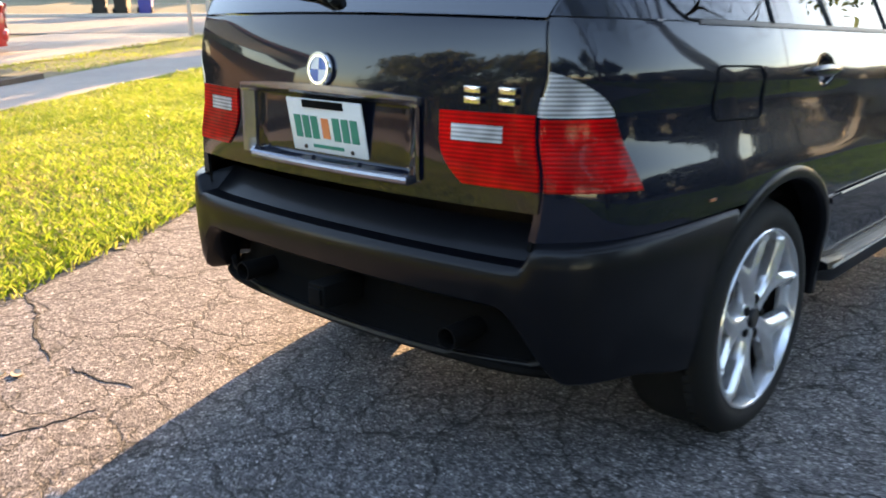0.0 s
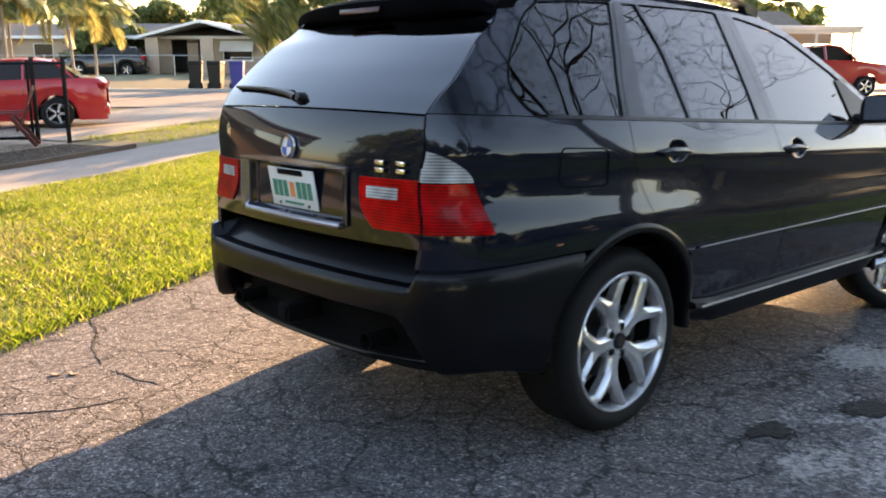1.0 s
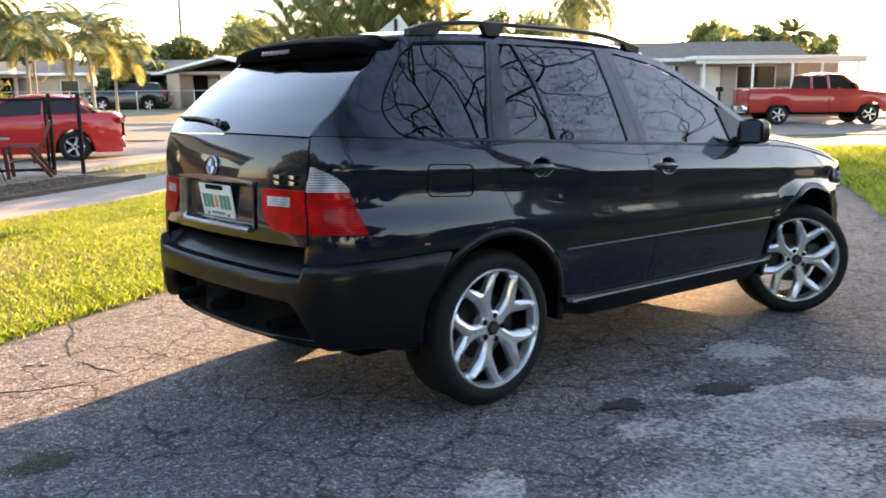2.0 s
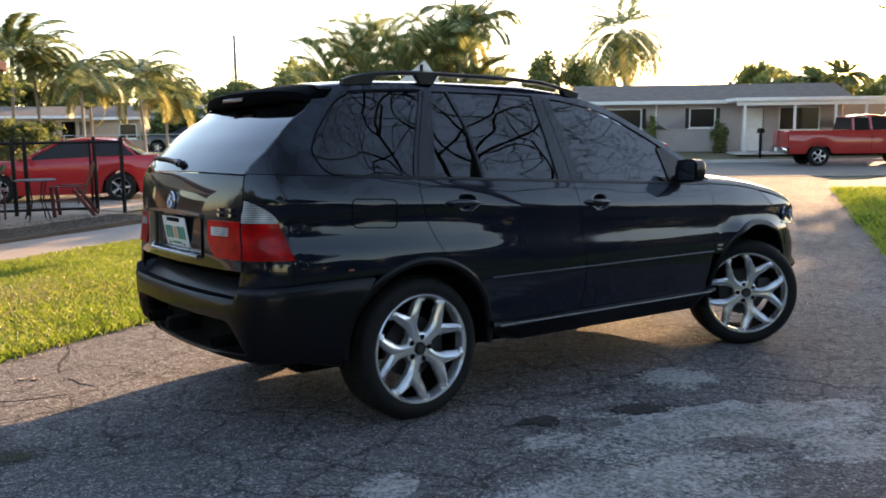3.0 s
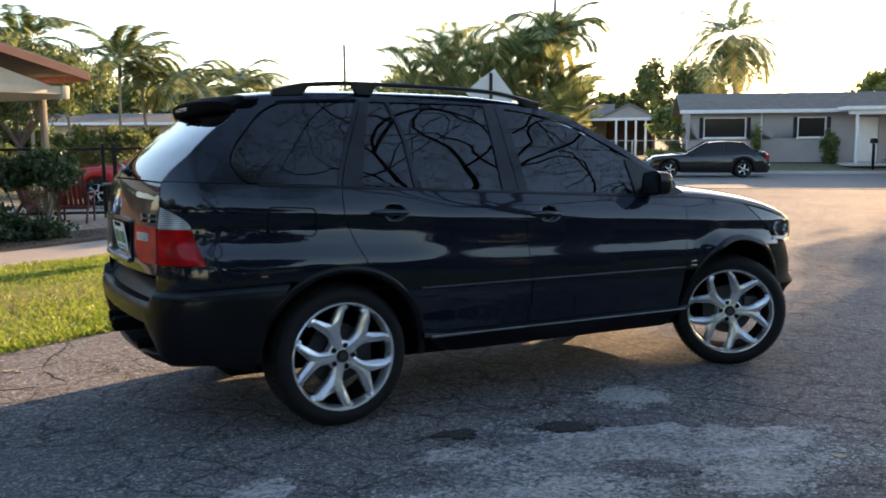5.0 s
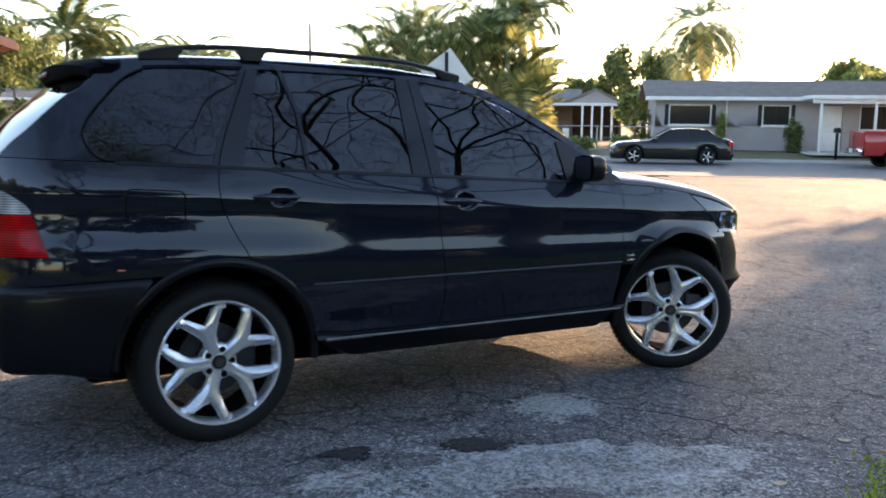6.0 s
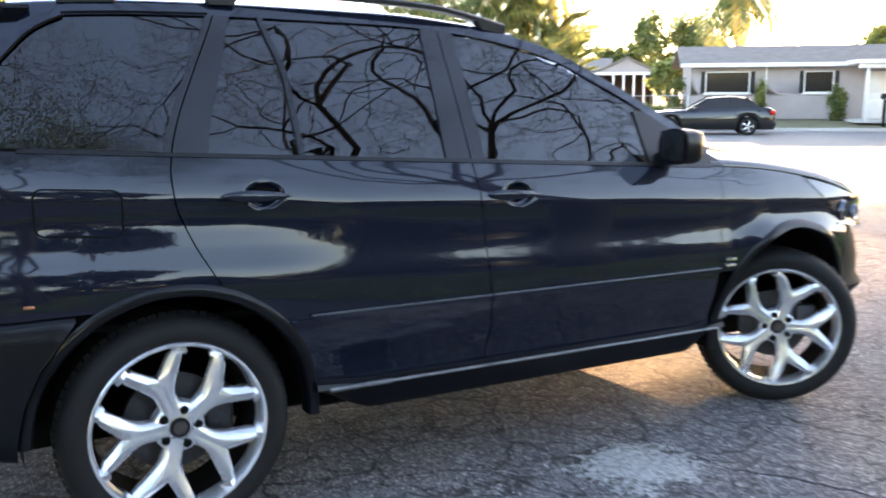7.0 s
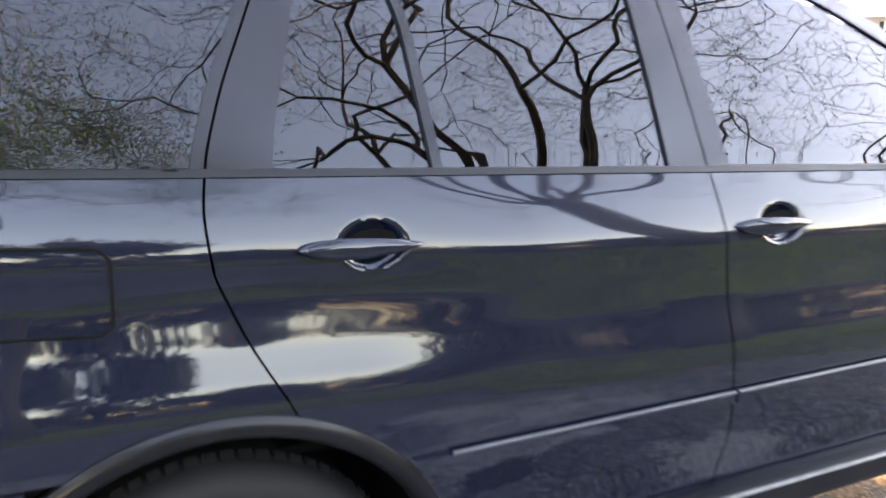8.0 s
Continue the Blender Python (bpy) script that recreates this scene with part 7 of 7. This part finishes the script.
def pickup(m):
    car = thing("red_pickup", m, "dull red pickup truck with an extended cab parked along the street", "truck")
    hw = 0.98
    bm = bmesh.new()
    base, r = 3.5, 0.39
    x0, x1 = -1.15, base + 1.0

    def row_at(x, top, roofed):
        lo = 0.48
        for cx in (0.0, base):
            k = 1 - ((x - cx) / (r + 0.09)) ** 2
            if k > 0:
                lo = max(lo, r + (r + 0.09) * math.sqrt(k))
        w = hw - 0.10 * smooth_step(x1 - 0.5, x1, x)
        return [Vector((x, -w + 0.03, lo)), Vector((x, -w, lo + 0.06)), Vector((x, -w - 0.01, lo + (top - lo) * 0.5)), Vector((x, -w + 0.01, top - 0.08)), Vector((x, -w + 0.05, top))]

    pts = [row_at(x, 1.36 if x < 1.2 else 1.36 - 0.16 * smooth_step(2.7, 4.5, x), False) for x in span(x0, x1, 0.07)]
    grid(bm, pts)
    grid(bm, [[Vector((p.x, -p.y, p.z)) for p in row][::-1] for row in pts])
    bmesh.ops.recalc_face_normals(bm, faces=bm.faces)
    body = part("body", bm, TRUCK_RED, car)
    bm = bmesh.new()
    grid(bm, [[Vector((x, y, 1.36 - 0.16 * smooth_step(2.7, 4.5, x) + 0.05 * (1 - (y / hw) ** 2))) for y in span(-hw + 0.04, hw - 0.04, 0.2)] for x in span(2.55, x1, 0.15)])
    part("bonnet", bm, TRUCK_RED, body)
    part("bed_floor", box((2.1, 1.7, 0.05), pose(0.0, 0, 0.80)), DARK, car)
    part("tailgate", box((0.06, 1.86, 0.62), pose(x0 + 0.01, 0, 1.04), 0.02), TRUCK_RED, car)
    part("bed_wall", box((0.06, 1.86, 0.62), pose(1.06, 0, 1.04), 0.02), TRUCK_RED, car)
    for s in (-1, 1):
        part("bed_side", box((2.2, 0.05, 0.60), pose(-0.04, s * 0.88, 1.05), 0.01), TRUCK_RED, car)
        part("tail_light", box((0.06, 0.12, 0.34), pose(x0 + 0.01, s * 0.88, 1.12), 0.02), AMBER_RED, body)
        part("headlight", box((0.12, 0.28, 0.22), pose(x1 - 0.04, s * 0.72, 1.02), 0.03), CLEAR_LENS, body)
    bm = bmesh.new()
    cab = []
    for x, z in ((1.16, 1.36), (1.22, 1.86), (1.50, 1.93), (2.0, 1.94), (2.45, 1.90), (3.10, 1.36)):
        cab.append((x, z))
    roof_rows = [[Vector((x, a * 0.72, z + 0.03 * (1 - a * a))) for a in [k / 5 - 1 for k in range(11)]] for x, z in cab[1:5]]
    slab(bm, roof_rows, lambda co: Vector((0, 0, -0.05)))
    part("cab_roof", bm, TRUCK_RED, body)
    for s in (-1, 1):
        for xa, xb, ta, tb in ((1.30, 1.85, 1.33, 1.83), (1.95, 2.95, 1.93, 2.42)):
            bm = bmesh.new()
            pts = [[Vector((xa + (ta - xa) * t, s * (0.93 - 0.20 * t), 1.37 + 0.47 * t)), Vector((xb + (tb - xb) * t, s * (0.93 - 0.20 * t), 1.37 + 0.47 * t))] for t in (0, 0.5, 1)]
            slab(bm, pts, lambda co: Vector((0, -s * 0.01, 0)))
            part("side_window", bm, PANE, body)
        for xa, xb in ((1.22, 1.26), (1.90, 1.88), (3.06, 2.47)):
            part("pillar", tube([(xa, s * 0.93, 1.36), (xb, s * 0.73, 1.88)], 0.055, 6), TRUCK_RED, body)
        part("mirror", box((0.12, 0.18, 0.22), pose(2.72, s * 1.08, 1.48), 0.03), DARK, body)
        part("door_line", tube([(1.92, s * 0.992, 0.60), (1.92, s * 0.985, 1.30)], 0.007, 5), DARK, body)
        part("door_handle", box((0.16, 0.03, 0.03), pose(2.08, s * 0.995, 1.22), 0.008), TRUCK_RED, body)
    for xa, za, xb, zb in ((1.15, 1.38, 1.21, 1.84), (3.08, 1.38, 2.47, 1.88)):
        bm = bmesh.new()
        slab(bm, [[Vector((xa + (xb - xa) * t, a * (0.90 - 0.2 * t), za + (zb - za) * t)) for a in (-1, -0.5, 0, 0.5, 1)] for t in (0, 0.5, 1)], lambda co: Vector((-0.01, 0, 0)))
        part("windscreen", bm, PANE, body)
    part("bumper", box((0.18, 1.86, 0.20), pose(x0 - 0.10, 0, 0.62), 0.04), CHROME, car)
    part("bumper", box((0.20, 1.90, 0.28), pose(x1 + 0.02, 0, 0.62), 0.06), CHROME, car)
    part("underbody", box((4.8, 1.5, 0.3), pose(1.6, 0, 0.58), 0.05), DARK, car)
    part("number_plate", box((0.012, 0.31, 0.15), pose(x0 - 0.20, 0, 0.64), 0.003), PLATE_WHITE, car)
    for cx in (0.0, base):
        for s in (-1, 1):
            small_wheel(car, cx, s * (hw - 0.03), r, s)


pickup(pose(*road(27.9, -13.65), PLAIN_Z, 0, 0, sq - 90))

# ---- yard things ----
BLACK_IRON = plain("black_fence_paint", (0.004, 0.004, 0.004), (0.010, 0.010, 0.010), 8, 0.5, bumps=0.1, Specular_IOR_Level=0.2)
fence = thing("chain_link_fence", pose(0, 0, PLAIN_Z), "black chain-link fence with steel posts round the side yard", "fence")
line_pts = [yard(x, y) for x, y in ((1.70, 13.2), (1.22, 13.45), (-0.02, 13.85), (-0.24, 13.9), (-2.4, 14.6), (-4.6, 15.3))]
for x, y in line_pts:
    part("post", lathe([(0.0, 1.60), (0.036, 1.59), (0.042, 1.55), (0.042, 0.0)], pose(x, y, 0), 10), BLACK_IRON, fence)
part("post", lathe([(0.0, 1.54), (0.024, 1.53), (0.026, 1.5), (0.026, 0.0)], pose(*yard(1.14, 13.47), 0), 10), BLACK_IRON, fence)
for (xa, ya), (xb, yb) in zip(line_pts, line_pts[1:]):
    for z in (1.48, 0.12) if (xa, ya) != line_pts[0] else (1.48,):
        part("rail", tube([(xa, ya, z), (xb, yb, z)], 0.028, 8), BLACK_IRON, fence)
    V, F = [], []
    ln = math.dist((xa, ya), (xb, yb))
    n = int(ln / 0.07)
    for d in (1, -1):
        for i in range(-20, n + 20):
            s0, s1 = i * 0.07, i * 0.07 + d * 1.32
            z0, z1 = 0.14, 1.46
            if max(s0, s1) < 0 or min(s0, s1) > ln:
                continue
            t0, t1 = 0.0, 1.0
            if s1 != s0:
                ta, tb = (0 - s0) / (s1 - s0), (ln - s0) / (s1 - s0)
                t0, t1 = max(0.0, min(ta, tb)), min(1.0, max(ta, tb))
            if t1 <= t0:
                continue
            a = (s0 + (s1 - s0) * t0, z0 + (z1 - z0) * t0)
            b = (s0 + (s1 - s0) * t1, z0 + (z1 - z0) * t1)
            ux, uy = (xb - xa) / ln, (yb - ya) / ln
            k = len(V)
            for (s_, z_) in (a, b):
                for off in ((0, 0.0036), (0.0036, -0.0024), (-0.0036, -0.0024)):
                    V.append((xa + ux * s_ - uy * off[0], ya + uy * s_ + ux * off[0], z_ + off[1]))
            F += [(k, k + 1, k + 4, k + 3), (k + 1, k + 2, k + 5, k + 4), (k + 2, k, k + 3, k + 5)]
    ob = raw_mesh("wire_mesh", V, F, BLACK_IRON, fence)
    ob["kind"] = "stuff"

CHAIR_RED = plain("dark_red_plastic", (0.075, 0.012, 0.010), (0.13, 0.022, 0.018), 6, 0.5, bumps=0.08)


def garden_chair(m, first=[]):
    if first:
        return copy_thing(first[0], m)
    root = thing("garden_chair", m, "dark red slatted garden chair in the side yard", "chair", "garden chairs")
    for i in range(6):
        part("seat_slat", box((0.075, 0.46, 0.02), pose(-0.22 + 0.085 * i, 0, 0.36 - 0.012 * i, 0, 6, 0), 0.006), CHAIR_RED, root)
    for i in range(6):
        y = -0.23 + 0.092 * i
        tallness = 0.66 + 0.10 * math.cos((i - 2.5) / 2.5 * 1.2)
        part("back_slat", box((0.018, 0.078, tallness), pose(-0.30 - 0.12, y, 0.34 + tallness / 2, 0, -20, 0), 0.006), CHAIR_RED, root)
    for s in (-1, 1):
        part("armrest", box((0.62, 0.10, 0.025), pose(-0.04, s * 0.31, 0.60), 0.008), CHAIR_RED, root)
        part("front_leg", box((0.07, 0.035, 0.62), pose(0.22, s * 0.29, 0.30, 0, 4, 0), 0.006), CHAIR_RED, root)
        part("back_leg", box((0.07, 0.035, 0.66), pose(-0.36, s * 0.27, 0.27, 0, 35, 0), 0.006), CHAIR_RED, root)
    part("stretcher", box((0.04, 0.56, 0.06), pose(-0.26, 0, 0.30), 0.006), CHAIR_RED, root)
    first.append(root)
    return root


cz = PLAIN_Z + 0.015
garden_chair(pose(*yard(0.62, 13.3), cz, 0, 0, 157))
garden_chair(pose(*yard(-0.82, 13.3), cz, 0, 0, 72))
garden_chair(pose(*yard(-1.45, 13.7), cz, 0, 0, 17))
table_ob = thing("garden_table", pose(*yard(0.02, 12.95), cz), "small round garden table on thin black legs", "table")
part("tabletop", lathe([(0.0, 0.78), (0.36, 0.78), (0.375, 0.77), (0.375, 0.755), (0.36, 0.75), (0.0, 0.75)], pose(0, 0, 0), 32), plain("dull_tabletop", (0.05, 0.05, 0.05), (0.11, 0.105, 0.10), 8, 0.5), table_ob)
for k in range(4):
    a = math.pi / 4 + math.pi / 2 * k
    part("leg", tube([(0.22 * math.cos(a), 0.22 * math.sin(a), 0.75), (0.14 * math.cos(a), 0.14 * math.sin(a), 0.4), (0.27 * math.cos(a), 0.27 * math.sin(a), 0.0)], 0.013, 6), BLACK_IRON, table_ob)

BIN_GREEN = plain("dark_green_plastic", (0.004, 0.007, 0.005), (0.010, 0.013, 0.011), 5, 0.5, bumps=0.05)
BIN_BLUE = plain("blue_plastic", (0.035, 0.04, 0.22), (0.05, 0.06, 0.30), 5, 0.45, bumps=0.05)


def wheelie_bin(m, mat, label):
    root = thing("wheelie_bin", m, label, "bin", "bins at the kerb")
    bm = bmesh.new()
    pts = [[Vector((sx * k, sy * k, z)) for sx, sy in ((-0.28, -0.32), (0.28, -0.32), (0.28, 0.32), (-0.28, 0.32), (-0.28, -0.32))] for z, k in ((0.0, 0.80), (0.5, 0.90), (0.98, 1.0), (1.0, 1.06), (1.03, 1.06))]
    rows = grid(bm, pts)
    bm.faces.new(rows[0][:-1])
    bmesh.ops.remove_doubles(bm, verts=bm.verts, dist=1e-5)
    bmesh.ops.recalc_face_normals(bm, faces=bm.faces)
    part("tub", bm, mat, root)
    part("lid", box((0.60, 0.70, 0.08), pose(0, 0, 1.07, 4, 0, 0), 0.03, 3), mat, root)
    part("handle", tube([(-0.22, 0.37, 1.02), (-0.22, 0.42, 1.04), (0.22, 0.42, 1.04), (0.22, 0.37, 1.02)], 0.018, 6), mat, root)
    for s in (-1, 1):
        part("wheel", lathe([(0.0, -0.03), (0.10, -0.03), (0.12, 0.0), (0.10, 0.03), (0.0, 0.03)], pose(s * 0.26, 0.28, 0.12, 0, 90, 0), 20), RUBBER, root)


zb = PLAIN_Z + 0.13
wheelie_bin(pose(*road(30.95, 9.05), zb, 0, 0, sq + 90 + 8), BIN_GREEN, "dark green wheeled bin at the far kerb")
wheelie_bin(pose(*road(30.95, 8.20), zb, 0, 0, sq + 90 - 5), BIN_GREEN, "dark green wheeled bin at the far kerb")
wheelie_bin(pose(*road(30.95, 7.32), zb, 0, 0, sq + 90 + 3), BIN_BLUE, "blue recycling bin at the far kerb")

# poles
POLE = plain("pole_wood", (0.16, 0.14, 0.12), (0.26, 0.23, 0.20), 3, 0.9, bumps=0.3)
pole = thing("utility_pole", pose(*road(60, 18.9), PLAIN_Z), "slim grey pole behind the houses", "pole")
part("shaft", tube([(0, 0, 0), (0, 0, 5), (0, 0, 9.0)], [0.16, 0.13, 0.10], 10), POLE, pole)
lamp = thing("street_lamp", pose(*road(36, 0.5), PLAIN_Z + 0.35), "tall grey street lamp with a curved arm", "street lamp")
part("pole", tube([(0, 0, 0), (0, 0, 4.5), (0, 0, 9.5)], [0.11, 0.09, 0.07], 10), POLE, lamp)
part("arm", tube([(0, 0, 9.3), (-0.35, 0.1, 9.2), (-0.5, 0.3, 8.6), (-0.53, 0.4, 8.1)], 0.03, 8), STEEL, lamp)
part("head", lathe([(0.0, 0.12), (0.08, 0.10), (0.16, 0.0), (0.14, -0.08), (0.0, -0.12)], Matrix.Translation((-0.54, 0.4, 7.98)), 20), PLATE_WHITE, lamp)

# letter box, low fence and wires across the street
mail = thing("letter_box", pose(*road(31.2, -12.8), PLAIN_Z + 0.15, 0, 0, sq - 90), "dark letter box on a post at the kerb", "letter box")
part("post", box((0.10, 0.10, 1.1), pose(0, 0, 0.52), 0.01), BLACK_IRON, mail)
bm = bmesh.new()
arc = [(-0.09, 0.0), (-0.09, 0.12)] + [(-0.09 * math.cos(math.pi * i / 8), 0.12 + 0.09 * math.sin(math.pi * i / 8)) for i in range(1, 8)] + [(0.09, 0.12), (0.09, 0.0)]
f0 = [bm.verts.new((x, -0.25, 1.08 + z)) for x, z in arc]
f1 = [bm.verts.new((x, 0.25, 1.08 + z)) for x, z in arc]
bm.faces.new(f0)
bm.faces.new(f1[::-1])
for i in range(len(arc)):
    j = (i + 1) % len(arc)
    bm.faces.new((f0[i], f1[i], f1[j], f0[j]))
bmesh.ops.recalc_face_normals(bm, faces=bm.faces)
part("box", bm, BLACK_IRON, mail)
garden_fence = thing("wire_fence", pose(0, 0, PLAIN_Z + 0.25), "low wire fence with pale rail before the houses", "fence")
STEEL_GREY = plain("galvanised_steel", (0.45, 0.45, 0.44), (0.58, 0.58, 0.56), 6, 0.4, 0.7, bumps=0.05)
prev = None
for q in (8.0, 5.2, 2.4, -0.4, -3.2, -5.6):
    x, y = road(33.2, q)
    part("post", tube([(x, y, 0), (x, y, 1.15)], 0.03, 8), STEEL_GREY, garden_fence)
    if prev:
        for z in (1.12, 0.6, 0.15):
            part("rail", tube([(*prev, z), (x, y, z)], 0.022 if z > 1 else 0.006, 6), STEEL_GREY, garden_fence)
    prev = (x, y)
prev = None
for q in (22, 18.5, 15.0, 12.0, 10.6):
    x, y = road(38.5, q)
    part("post", tube([(x, y, 0), (x, y, 1.2)], 0.03, 8), STEEL_GREY, garden_fence)
    if prev:
        part("rail", tube([(*prev, 1.17), (x, y, 1.17)], 0.022, 6), STEEL_GREY, garden_fence)
    prev = (x, y)
sign = thing("yard_sign", pose(*road(33.0, -1.8), PLAIN_Z + 0.3, 0, 0, sq - 90), "small white sign on a stake among the plants", "sign")
part("board", box((0.30, 0.02, 0.42), pose(0, 0, 0.75), 0.005), WHITE, sign)
part("stake", box((0.04, 0.03, 0.7), pose(0, 0.02, 0.30)), WHITE, sign)

# small litter on the drive
LITTER = plain("dry_leaf", (0.30, 0.23, 0.14), (0.48, 0.39, 0.26), 30, 0.7, bumps=0.1)
rnd = random.Random(8)
for i, (x, y) in enumerate(((-1.44, 1.29), (-1.38, 1.25), (2.52, -2.26), (1.8, -2.46), (-0.89, 2.33), (-0.27, 2.58), (3.55, -1.97), (4.41, -1.17), (5.15, -1.86), (2.07, -2.86))):
    bm = bmesh.new()
    a = rnd.uniform(0, 6.28)
    pts = [[Vector((0.020 * s * math.sqrt(max(0, 1 - (k / 3) ** 2)), 0.036 * k / 3, 0.005 * abs(s) + 0.004 * (k / 3) ** 2)) for s in (-1, 0, 1)] for k in range(-3, 4)]
    slab(bm, pts, lambda co: Vector((0, 0, -0.002)))
    bmesh.ops.remove_doubles(bm, verts=bm.verts, dist=1e-6)
    ob = mesh_object("dry_leaf", bm, LITTER)
    ob.matrix_world = pose(x, y, height(x, y) + 0.0025, 0, 0, math.degrees(a))
    tagged(ob, "pale dry leaf lying on the driveway", "leaf", "fallen leaves")
cord = [(2.53, -2.42), (2.64, -2.58), (2.56, -2.76), (2.38, -2.74), (2.36, -2.58), (2.56, -2.51), (2.84, -2.58)]
bm = tube([(x, y, height(x, y) + 0.006) for x, y in cord], 0.004, 6)
tagged(mesh_object("cord", bm, plain("orange_cord", (0.40, 0.12, 0.08), (0.5, 0.2, 0.12), 30, 0.6, bumps=0)), "thin faded orange cord lying on the driveway", "cord")
